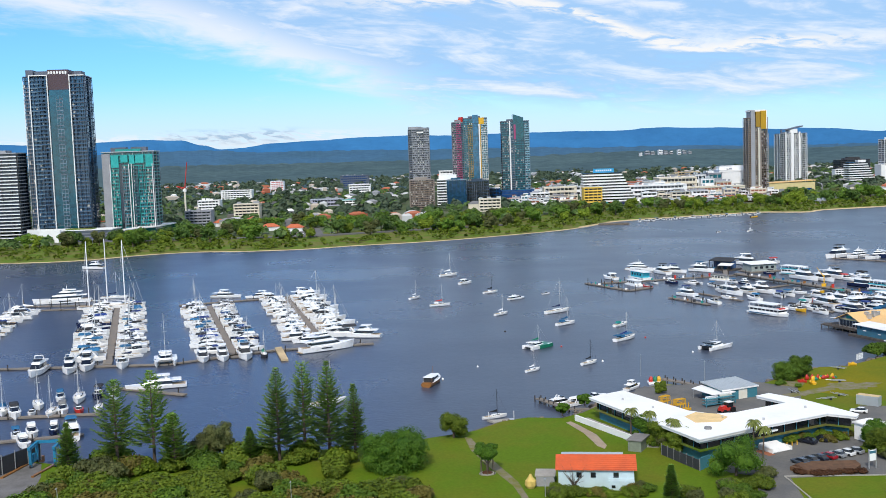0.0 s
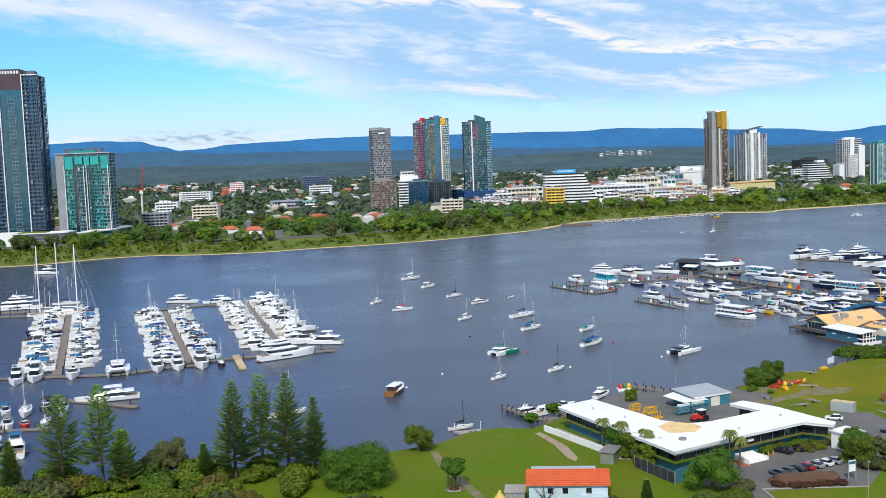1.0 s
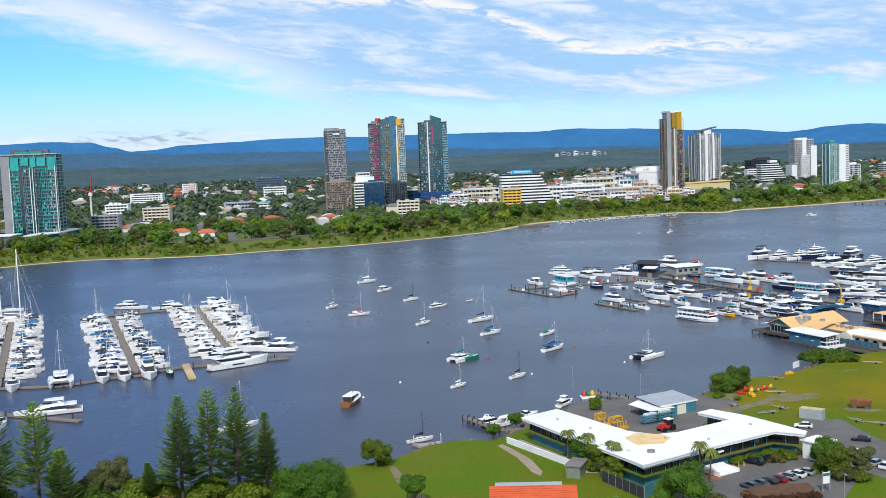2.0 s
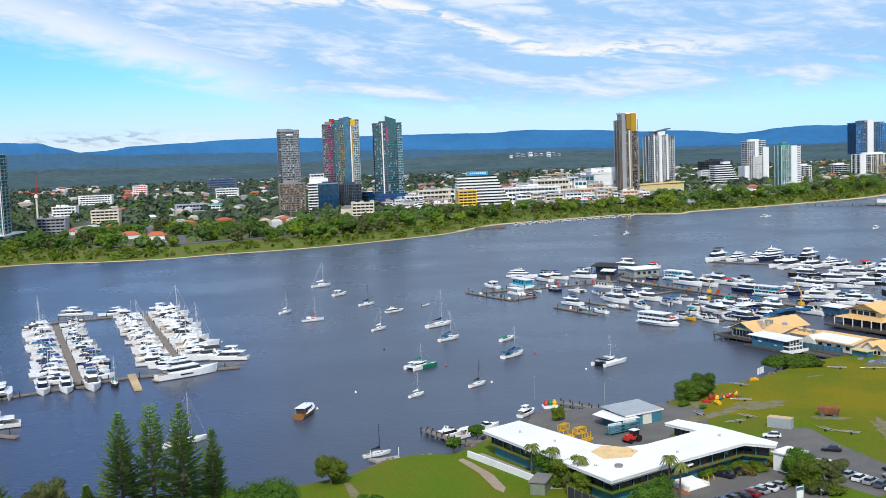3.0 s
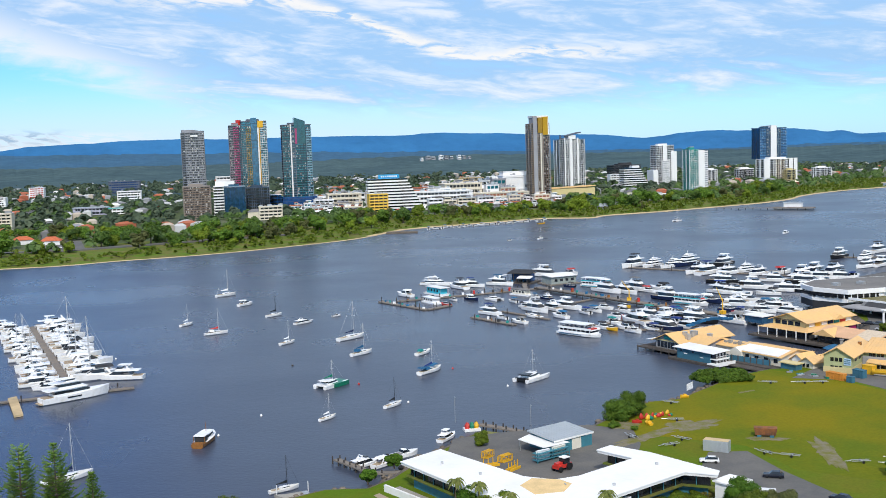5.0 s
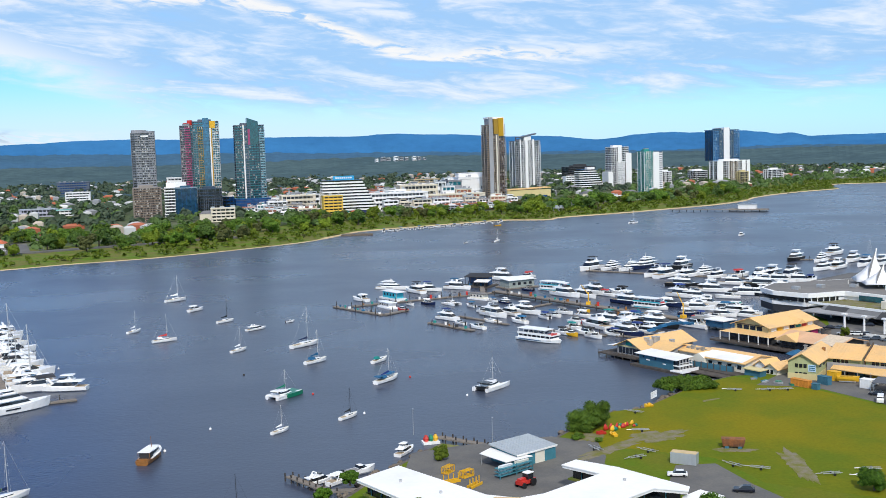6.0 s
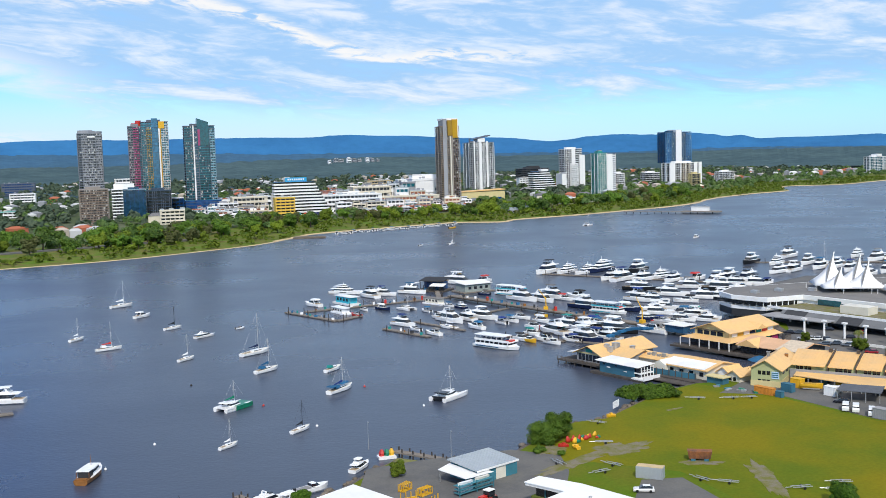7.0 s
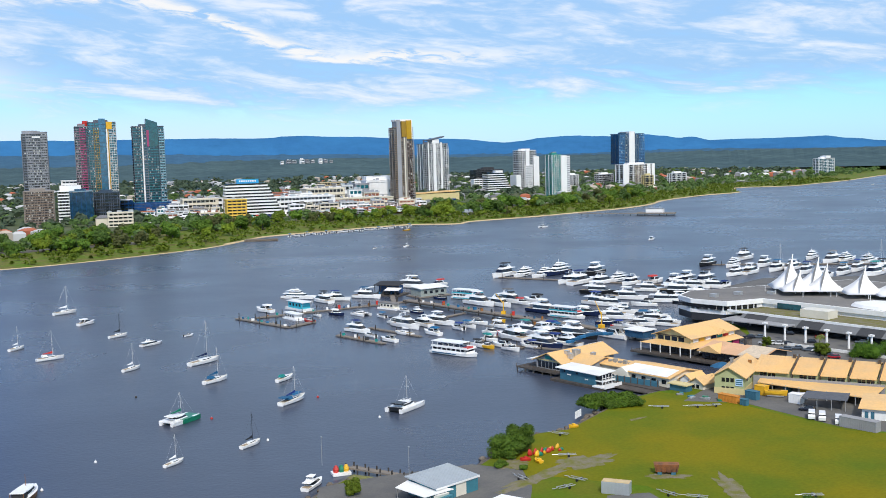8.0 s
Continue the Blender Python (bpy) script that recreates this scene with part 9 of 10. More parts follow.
# lockers, crates and fuel drums standing about on the jetties
rd = random.Random(31)
LOCKERS = [(GEL, "white"), (BLUEC, "blue"), (DARKW, "dark"), (TEALC, "teal"), (DARKW, "dark"), (GREYW, "grey"), (WOODB, "timber")]
for (ax, ay), (bx, by), k, z in (((96, 546), (81, 578), 9, 0.6), ((92, 579), (148, 589.5), 12, 0.6), ((168, 584), (202, 489), 16, 1.95), ((204.5, 482.5), (220, 445.5), 8, 1.95), ((112, 510), (122, 486), 5, 0.6), ((157, 470), (198, 498), 5, 0.6)):
    for i in range(k):
        u = (i + rd.uniform(0.1, 0.9)) / k
        mm, lab = rd.choice(LOCKERS)
        w, h = rd.uniform(0.3, 0.75), rd.uniform(0.5, 1.4)
        x, y = ax + (bx - ax) * u + rd.uniform(-0.5, 0.5), ay + (by - ay) * u
        solid("dock_locker", Shape().box(x - w, y - w * 0.6, z, x + w, y + w * 0.6, z + h).prism([(x - w * 1.08, y - w * 0.68), (x + w * 1.08, y - w * 0.68), (x + w * 0.9, y + w * 0.68), (x - w * 0.9, y + w * 0.68)], z + h, z + 0.15 + h), mm, lab + " locker standing on the marina jetty", "locker")

# ---------------------------------------------------------------- trees and shrubs
def leaf_cloud(name, lobes, count, size, seed, material, flat=0.5):
    """Leaf clumps, each a small bent card, over the surfaces of several lobes (x, y, z, radius, squash)."""
    r = np.random.RandomState(seed)
    w = np.array([l[3] ** 2 for l in lobes])
    pick = r.choice(len(lobes), count, p=w / w.sum())
    lob = np.array(lobes)[pick]
    d = r.normal(size=(count, 3))
    d /= np.linalg.norm(d, axis=1)[:, None]
    rad = lob[:, 3] * (0.62 + 0.45 * r.rand(count) ** 0.6)
    c = lob[:, :3] + d * rad[:, None] * np.stack([np.ones(count), np.ones(count), lob[:, 4]], 1)
    nrm = d * 0.9 + r.normal(size=(count, 3)) * 0.36 + np.array([0, 0, flat])
    nrm /= np.linalg.norm(nrm, axis=1)[:, None]
    a = np.cross(nrm, r.normal(size=(count, 3)))
    a /= np.linalg.norm(a, axis=1)[:, None]
    b = np.cross(nrm, a)
    s = size * (0.6 + 0.8 * r.rand(count))[:, None]
    a, b = a * s, b * s * 0.8
    v = np.stack([c - a, c - b + nrm * s * 0.15, c + a, c + b * 0.9 + a * 0.2], 1).reshape(-1, 3)
    quads = [np.arange(count * 4).reshape(-1, 4)]
    verts, k = [v], count * 4
    for x, y, z, rr, sq in lobes:                # the shaded inside of each lobe, uneven, behind the leaves
        th, ph = np.meshgrid(np.arange(7) * 2 * math.pi / 7, np.linspace(-1.45, 1.45, 5))
        q = rr * 0.66 * (1 + 0.16 * r.normal(size=th.shape))
        verts.append(np.stack([x + np.cos(th) * np.cos(ph) * q, y + np.sin(th) * np.cos(ph) * q, z + np.sin(ph) * q * sq], 2).reshape(-1, 3))
        i, j = np.meshgrid(np.arange(7), np.arange(4))
        quads.append(k + np.stack([j * 7 + i, j * 7 + (i + 1) % 7, (j + 1) * 7 + (i + 1) % 7, (j + 1) * 7 + i], 2).reshape(-1, 4))
        k += 35
    me = quick_mesh(name, np.concatenate(verts), np.concatenate(quads))
    me.materials.append(material)
    return me


def trunk_shape(h, r, limbs, seed, spread=0.5):
    rng2 = random.Random(seed)
    s = Shape().tube((0, 0, -0.3), (rng2.uniform(-0.2, 0.2), rng2.uniform(-0.2, 0.2), h), r, r * 0.55, 7)
    for i in range(limbs):
        a = i * 6.283 / limbs + rng2.uniform(-0.4, 0.4)
        z = h * rng2.uniform(0.55, 0.95)
        s.tube((0, 0, z), (math.cos(a) * h * spread, math.sin(a) * h * spread, z + h * rng2.uniform(0.4, 0.8)), r * 0.45, r * 0.15, 5)
    return s


def broad_tree(name, label, h, spread, count, size, leaf, seed, low=0.25, lobes=9, category="tree", heart=0.62):
    """A round-headed tree: trunk with limbs and a crown of many leaf clumps in uneven lobes."""
    rng2 = random.Random(seed)
    t = thing(name, label, category)
    part("trunk", trunk_shape(h * 0.45, h * 0.035 + 0.08, 5, seed), BARK, t)
    ls = [(0, 0, h * (0.62 if heart < 0.7 else 0.38), spread * heart, 0.7)]
    for i in range(lobes):
        a, q = i * 2.4 + rng2.uniform(-0.3, 0.3), rng2.uniform(0.45, 0.95)
        ls.append((math.cos(a) * spread * q * 0.72, math.sin(a) * spread * q * 0.72, h * rng2.uniform(low + 0.18, 0.86), spread * rng2.uniform(0.20, 0.42), rng2.uniform(0.6, 0.9)))
    tagged(part("crown", leaf_cloud("crown", ls, count, size, seed, leaf), leaf, t), kind="stuff")
    return t


def norfolk_pine(label, h, seed, leaf=None, wide=0.25, sparse=False):
    """A columnar pine: straight trunk, whorls of level branches that turn up at the tips, getting shorter upwards."""
    r = np.random.RandomState(seed)
    t = thing("norfolk_pine", label, "tree", group="norfolk pines")
    part("trunk", Shape().tube((0, 0, -0.3), (0, 0, h * 0.98), h * 0.016 + 0.1, 0.04, 8), BARK, t)
    v, s = [], Shape()
    z, k = h * (0.24 if sparse else 0.15), 0
    while z < h * 0.985:
        u = z / h
        reach = (h * wide) * (1 - u) ** (0.45 if sparse else 0.75) * r.uniform(0.6 if sparse else 0.75, 1.15) + 0.25
        n = (7 if sparse else 8) if u < 0.7 else 6
        a0 = r.uniform(0, 6.28)
        for i in range(n):
            a = a0 + i * 6.283 / n + r.uniform(-0.22, 0.22)
            ln = reach * r.uniform(0.78, 1.12)
            dx, dy = math.cos(a), math.sin(a)
            up = 0.16 + 0.40 * u
            if u < 0.75:
                s.tube((0, 0, z), (dx * ln * 0.9, dy * ln * 0.9, z + ln * up * 0.7), 0.05, 0.02, 3)
            m = max(4, int(ln * 4.6))
            for j in range(m):
                q = (j + 0.6) / m
                if q < (0.38 if sparse else 0.24):
                    continue
                px, py, pz = dx * ln * q, dy * ln * q, z + ln * up * q * q + r.uniform(-0.1, 0.1)
                w = 0.56 * (1.15 - 0.55 * q) * (0.55 + 0.65 * (1 - u))
                sx, sy = -dy, dx
                tilt = r.uniform(-0.25, 0.35)
                for side in (-1, 1):
                    e = w * r.uniform(1.0, 1.9) * (1.25 if sparse else 1.0)
                    v.append([(px, py, pz), (px + dx * w * 0.5, py + dy * w * 0.5, pz + 0.12), (px + side * sx * e + dx * w * 0.9, py + side * sy * e + dy * w * 0.9, pz + 0.22 + tilt * w), (px + side * sx * e * 0.8, py + side * sy * e * 0.8, pz + 0.05 + tilt * w)])
        z += h * (0.043 if sparse else 0.040) * r.uniform(0.8, 1.2) * (1.15 - 0.45 * u)
    tagged(part("branch", s, BARK, t), kind="stuff")
    arr = np.array(v).reshape(-1, 3)
    me = quick_mesh("foliage", arr, np.arange(len(arr)).reshape(-1, 4))
    tagged(part("foliage", me, leaf or PINE, t), kind="stuff")
    return t


def palm(label, h, seed, fronds=24, reach=2.3):
    rng2 = random.Random(seed)
    t = thing("palm_tree", label, "palm", group="palms by the club")
    part("trunk", Shape().tube((0, 0, -0.3), (0.3, 0.1, h), 0.24, 0.16, 7), BARK, t)
    s = Shape()
    for i in range(fronds):
        a, up = i * 2.399, rng2.uniform(-0.1, 0.9)
        dx, dy = math.cos(a), math.sin(a)
        ln = reach * rng2.uniform(0.85, 1.1)
        pts = []
        for k in range(7):
            q = k / 6
            pts.append((dx * ln * q * (1 - 0.15 * q), dy * ln * q * (1 - 0.15 * q), h + up * ln * q - (0.75 + 0.5 * up) * ln * q * q))
        for k in range(6):
            w0, w1 = 0.30 * math.sin(0.35 + 2.6 * k / 6), 0.30 * math.sin(0.35 + 2.6 * (k + 1) / 6)
            p, q = pts[k], pts[k + 1]
            for side in (-1, 1):
                s.add([(p[0] + 0.3, p[1] + 0.1, p[2]), (q[0] + 0.3, q[1] + 0.1, q[2]), (q[0] + 0.3 - side * dy * w1, q[1] + 0.1 + side * dx * w1, q[2] - w1 * 0.55), (p[0] + 0.3 - side * dy * w0, p[1] + 0.1 + side * dx * w0, p[2] - w0 * 0.55)], [(0, 1, 2, 3)])
    tagged(part("frond", s, PALM, t), kind="stuff")
    return t


def plant(first, x, y, z, turn=0, scale=1.0):
    return copy_thing(first, pose(x, y, z, 0, 0, turn) @ Matrix.Scale(scale, 4))


def put_first(t, x, y, z=NZ, turn=0):
    t.matrix_basis = pose(x, y, z, 0, 0, turn)
    return t


# Norfolk pines on the lawn
pines = []
for x, y, h, seed in ((-41.1, 247.1, 22.8, 1), (-35, 248.2, 23.6, 2), (-28.9, 247, 23.8, 3), (-22.7, 246.2, 18.2, 4), (-79.4, 245, 21.5, 5), (-70.2, 243.8, 23.5, 6), (-90.4, 243, 12.0, 7), (-47.5, 244, 9.0, 9), (-64.8, 241.5, 13.5, 10)):
    pines.append(put_first(norfolk_pine("tall Norfolk pine with level whorled branches", h, seed, wide=0.30 if x < -60 else 0.25 if seed in (2, 4) else 0.31, sparse=-85 < x < -60 or seed == 2), x, y))
put_first(norfolk_pine("young slender pine on the lawn", 7.5, 15), 44.6, 207.5)

# the big fig and other broad trees of the lawn and the club
fig = put_first(broad_tree("fig_tree", "broad dense dark green fig tree", 7.6, 9.0, 30000, 0.17, FIG, 21, 0.0, 34, heart=0.84), -12.6, 237.5)
for x, y, h, sp, seed, leaf, lab in ((1.0, 262, 7.2, 4.2, 22, BUSH, "small round shore tree on the lawn"), (8.2, 230.5, 7.4, 3.0, 23, FIG, "upright garden tree beside the path"), (62, 222.6, 8.4, 6.4, 24, FIG, "dense dark tree beside the club"),
                                     (104, 316.0, 5.2, 5.4, 25, MIDBUSH, "dense shore tree with a wide crown"), (109.6, 318.6, 6.6, 4.4, 26, MIDBUSH, "low shore tree beside the field"), (98.5, 234, 6.6, 4.4, 27, BUSH, "light green car park tree"), (101.5, 243.5, 5.4, 5.0, 28, FIG, "low dense tree at the end of the club"),
                                     (103.5, 232.5, 7.0, 3.4, 29, SCRUB_GREY, "thin grey-green tree by the road"), (-56.5, 252, 8.6, 4.4, 30, SCRUB_GREY, "wind-blown grey-green tree at the water"), (-60.5, 250.5, 6.6, 4.0, 33, SCRUB_GREY, "low grey-green shrub tree at the water"), (31, 281.5, 3.4, 2.0, 31, FIG, "small round bush at the jetty"), (38.6, 291.5, 3.6, 2.2, 32, FIG, "small round bush by the shore"),
                                     (51.0, 248, 6.6, 4.0, 34, BUSH, "leafy garden tree against the club"), (48.0, 253, 6.8, 3.6, 35, FIG, "dense garden tree against the club"), (53.6, 242.6, 5.6, 3.6, 36, BUSH, "bronze-green garden tree below the club"), (62.5, 303, 3.4, 2.2, 37, BUSH, "scrubby tree at the edge of the yard"),
                                     (262, 372, 4.4, 6.5, 38, FIG, "clipped bush in the shopping centre car park"), (270, 368, 4.2, 6.0, 39, FIG, "clipped bush in the shopping centre car park"), (249.8, 380.8, 5.2, 3.2, 40, BUSH, "small umbrella tree in the car park"), (243.5, 402, 4.2, 1.9, 41, BUSH, "small palm-like tree in the car park"), (142, 250, 5.0, 3.4, 42, FIG, "spiky shrub at the edge of the field")):
    put_first(broad_tree("shore_tree", lab, h, sp, 8000, 0.17, leaf, seed, 0.42 if seed == 23 else 0.05, 16), x, y)
for x, y, h, seed in ((44.8, 254.4, 7.6, 51), (48.4, 250.0, 7.8, 52), (53.0, 243.8, 7.2, 53), (69.8, 236.4, 8.4, 54), (71.6, 234.8, 7.2, 55), (253.5, 386, 6.0, 56)):
    put_first(palm("slender palm with drooping fronds by the club", h, seed), x, y)
bare = thing("bare_tree", "leafless grey tree before the hut", "tree", 25.6, 214.5, NZ)
rb = random.Random(3)
s = Shape().tube((0, 0, 0), (0, 0, 2.2), 0.2, 0.15)
for i in range(26):
    a, u = rb.uniform(0, 6.28), rb.uniform(1.4, 3.2)
    s.tube((0, 0, rb.uniform(1.2, 2.4)), (math.cos(a) * u, math.sin(a) * u, rb.uniform(3.0, 6.0)), 0.07, 0.02, 4)
part("branches", s, BARK, bare)

# shrubs: shared shapes, set out over the rough ground
def shrub(label, h, spread, count, size, leaf, seed):
    """A low shrub, one mass of leaf clumps down to the ground."""
    rng2 = random.Random(seed)
    ls = [(0, 0, h * 0.4, spread * 0.6, 0.7)]
    for i in range(12):
        a, q = i * 2.4, rng2.uniform(0.35, 0.98)
        ls.append((math.cos(a) * spread * q * 0.76, math.sin(a) * spread * q * 0.76, h * rng2.uniform(0.12, 0.45) + h * 0.32 * (1 - q * q), spread * rng2.uniform(0.20, 0.36), rng2.uniform(0.65, 0.95)))
    return tagged(part("shrub", leaf_cloud("shrub", ls, count, size, seed, leaf), leaf), label, "shrub", group="coastal shrubs")


shrubs = [shrub("rounded yellow-green coastal shrub in a thicket", 3.4, 3.8, 1800, 0.24, BUSH, 60 + i) for i in range(2)]
shrubs += [shrub("dry brown-tipped coastal shrub in a thicket", 3.0, 3.8, 1800, 0.24, DRYBUSH, 62)]
shrubs += [shrub("green coastal shrub in a thicket", 3.5, 3.7, 1800, 0.24, MIDBUSH, 70 + i) for i in range(2)]
shrubs += [shrub("clipped copper-brown hedge plant round the parking island", 1.25, 1.2, 420, 0.13, HEDGE, 85)]
shrubs += [shrub("grey-green coastal shrub in a thicket", 4.6, 3.6, 1700, 0.22, SCRUB_GREY, 80)]
rs = random.Random(77)
spots = []
while len(spots) < 150:                       # the scrub belt below the pines
    x, y = rs.uniform(-125, -6), rs.uniform(196, 252)
    edge = 252 - max(0, x + 30) * 0.55
    if y < edge and not (x < -90 and y > 208 + (x + 90) * 0.9) and not (-26 < x < -3 and y > 222) and not (-76 < x < -59 and 229 < y < 241) and rs.random() < (0.9 if y < 236 else 0.35):
        spots.append((x, y, rs.uniform(0.9, 1.6)))
for x0, x1, y0, y1, k, lo, hi in ((20, 42, 211.5, 215.5, 16, 0.5, 0.75), (44, 62, 206, 214, 14, 0.6, 0.9), (62, 70, 212, 226, 6, 0.6, 0.9), (78, 97, 246.5, 251.5, 20, 0.45, 0.65), (75.5, 90, 220.6, 222.6, 24, 0.9, 1.1), (75.3, 77, 222, 226.5, 8, 0.9, 1.1), (143, 158, 346, 355, 20, 0.7, 1.1), (96, 103, 228, 240, 8, 0.5, 0.8), (46, 55, 242, 258, 10, 0.6, 0.9), (98, 104, 304, 312, 4, 0.3, 0.5)):
    for i in range(k):
        spots.append((rs.uniform(x0, x1), rs.uniform(y0, y1), rs.uniform(lo, hi)))
used = set()
for x, y, sc in spots:
    k = 5 if 75 < x < 91 and 220 < y < 227 else rs.choice([3, 4]) if y > 300 else rs.choice([0, 0, 0, 1, 1, 1, 2, 3, 4, 4, 6])
    if k not in used:
        used.add(k)
        put_first(shrubs[k], x, y, NZ, rs.uniform(0, 360))
    else:
        plant(shrubs[k], x, y, NZ, rs.uniform(0, 360), sc)

# ---------------------------------------------------------------- middle-height blocks of the town
ROOF_UNITS = [APT_GREY, APT_WHITE, GREYROOF, ZINC]


def block(name, label, x0, x1, y, depth, top, floors, wall, glass=None, base=None, roof=None, bays=0, category="building", setback=0.0):
    """A low block: wall, a window band at each floor with upright posts, parapet, a set-back top storey and plant on the roof."""
    x = (x0 + x1) / 2
    TAKEN.append((x0 - 3, x1 + 3, y - 10, y + depth + 2))
    r = random.Random(int(x0 * 7 + y))
    z0 = ground_z(x, y) if base is None else base
    t = thing(name, label, category, x, y, z0)
    a, h = (x1 - x0) / 2, top - z0
    part("wall", Shape().box(-a, 0, 0, a, depth, h), wall, t)
    fh = h / floors
    bands, ledges = Shape(), Shape()
    for k in range(floors):
        cut = r.uniform(0.80, 0.96)
        bands.box(-a * cut, -0.25, k * fh + fh * 0.36, a * r.uniform(0.80, 0.96), depth + 0.2, k * fh + fh * 0.78)
        ledges.box(-a - 0.15, -0.8, k * fh + fh * 0.86, a + 0.15, 0.1, k * fh + fh * 0.96)
    tagged(part("window_band", bands, glass or G_DARK, t), kind="stuff")
    n = bays or max(3, int((x1 - x0) / 5))
    piers = ledges
    for i in range(n + 1):
        xx = -a * 0.95 + i * a * 1.9 / n
        piers.box(xx - 0.45, -0.4, 0, xx + 0.45, 0.1, h)
    tagged(part("facade_pier", piers, wall, t), kind="stuff")
    part("roof", Shape().box(-a - 0.4, -0.5, h, a + 0.4, depth + 0.4, h + 0.7), roof or wall, t)
    if setback:
        xa, xb = sorted((r.uniform(-0.9, -0.1) * a, r.uniform(0.1, 0.9) * a))
        part("top_storey", Shape().box(xa, depth * 0.4, h + 0.7, xb, depth * 0.9, h + 0.7 + setback), wall, t)
        part("top_glazing", Shape().box(xa + 0.5, depth * 0.4 - 0.2, h + 0.7 + setback * 0.35, xb - 0.5, depth * 0.4, h + 0.7 + setback * 0.8), glass or G_DARK, t)
        part("top_roof", Shape().box(xa - 0.6, depth * 0.4 - 0.8, h + 0.7 + setback, xb + 0.6, depth * 0.9, h + 1.2 + setback), roof or wall, t)
    plant_top = Shape()
    for i in range(3 + int(a / 9)):
        xx, yy, w, hh = r.uniform(-0.9, 0.9) * a, depth * r.uniform(0.15, 0.8), r.uniform(0.8, 2.6), r.uniform(1.0, 2.8)
        plant_top.box(xx - w, yy - w * 0.6, h + 0.7, xx + w, yy + w * 0.6, h + 0.7 + hh).box(xx - w * 1.08, yy - w * 0.66, h + 0.7 + hh, xx + w * 1.08, yy + w * 0.66, h + 0.85 + hh)
    tagged(part("roof_plant", plant_top, r.choice(ROOF_UNITS), t), kind="stuff")
    return t, h, a


CREAMW = mat("cream_render", (0.68, 0.62, 0.50), 0.8, vary=0.05, scale=0.06)
BRICKR = mat("red_brick_wall", (0.28, 0.10, 0.06), 0.85, vary=0.1, scale=0.1)
block("office_block", "low glass office with a white roof edge", 46, 86, 1520, 20, 26, 4, G_NAVY, roof=APT_WHITE)
block("apartment_block", "cream walk-up block with square windows", 46, 73, 1284, 16, 20.5, 4, CREAMW)
# the stepped white hotel with the blue sign
t = thing("stepped_hotel", "white stepped hotel with dark window bands and a blue roof sign", "hotel", 180, 1328, 6)
TAKEN.append((176, 244, 1316, 1352))
for k in range(11):
    cut = max(0, k - 2) * 2.0
    part("floor_slab", Shape().box(0, 0, k * 3.7, 66 - cut, 20, k * 3.7 + 1.9), APT_WHITE, t)
    part("glazing", Shape().box(0.8, 0.8, k * 3.7 + 1.9, 65 - cut, 19, k * 3.7 + 3.7), G_DARK, t)
part("roof_sign", Shape().box(14, 4, 41, 40, 6, 46), mat("sky_blue_sign", (0.03, 0.35, 0.68), 0.5), t, "sky-blue rooftop sign with pale bars")
for i in range(8):
    part("sign_bar", Shape().box(17 + i * 2.6, 3.8, 42.6, 18.6 + i * 2.6, 4.0, 44.6), APT_WHITE, t)
block("apartment_block", "bright yellow apartment block with balconies", 177, 200, 1300, 18, 29, 7, mat("bright_yellow_render", (0.75, 0.50, 0.08), 0.8, vary=0.06, scale=0.08))
block("shopping_mall", "long white shopping mall with a cream end", 92, 141, 1420, 30, 24, 3, APT_WHITE)
block("shopping_mall", "white mall block with cream walls", 137, 180, 1390, 30, 28, 4, CREAMW)
block("office_block", "white building with black strip windows", 118, 142, 1372, 20, 22, 4, APT_WHITE)
block("shop_block", "small white shops with a blue awning", 84, 116, 1376, 14, 15, 2, APT_WHITE, roof=ZINC)
block("brick_block", "brown brick walk-up flats behind trees", 145, 172, 1340, 14, 15, 2, BRICKR)
block("shopping_mall", "white and terracotta terraced mall", 246, 322, 1372, 36, 27, 4, APT_WHITE, roof=APT_WHITE)
block("shopping_mall", "cream terraced mall with red awnings", 312, 402, 1385, 30, 22, 3, CREAMW, glass=BRICKR)
block("mall_entrance", "cream and white mall entrance block", 300, 352, 1440, 40, 34, 4, CREAMW)
t, h, a = block("cinema_box", "blank white cinema box beside the tower", 408, 452, 1530, 40, 40, 2, APT_WHITE, glass=APT_WHITE, setback=5)
part("dark_wing", Shape().box(-a - 26, 2, 0, -a, 30, h - 3), APT_SLATE, t, "dark wing with raked seating roof")
part("window", Shape().box(a * 0.45, -0.5, h * 0.5, a * 0.8, -0.2, h * 0.62), APT_SLATE, t)
block("terrace_shops", "low shops with terracotta roofs", 330, 425, 1322, 12, 12, 2, BRICKR, roof=mat("terracotta_roof", (0.42, 0.13, 0.06), 0.8, vary=0.12))
TERRA = mat("terracotta_sheet_roof", (0.44, 0.13, 0.055), 0.8, vary=0.12)
rm = random.Random(58)
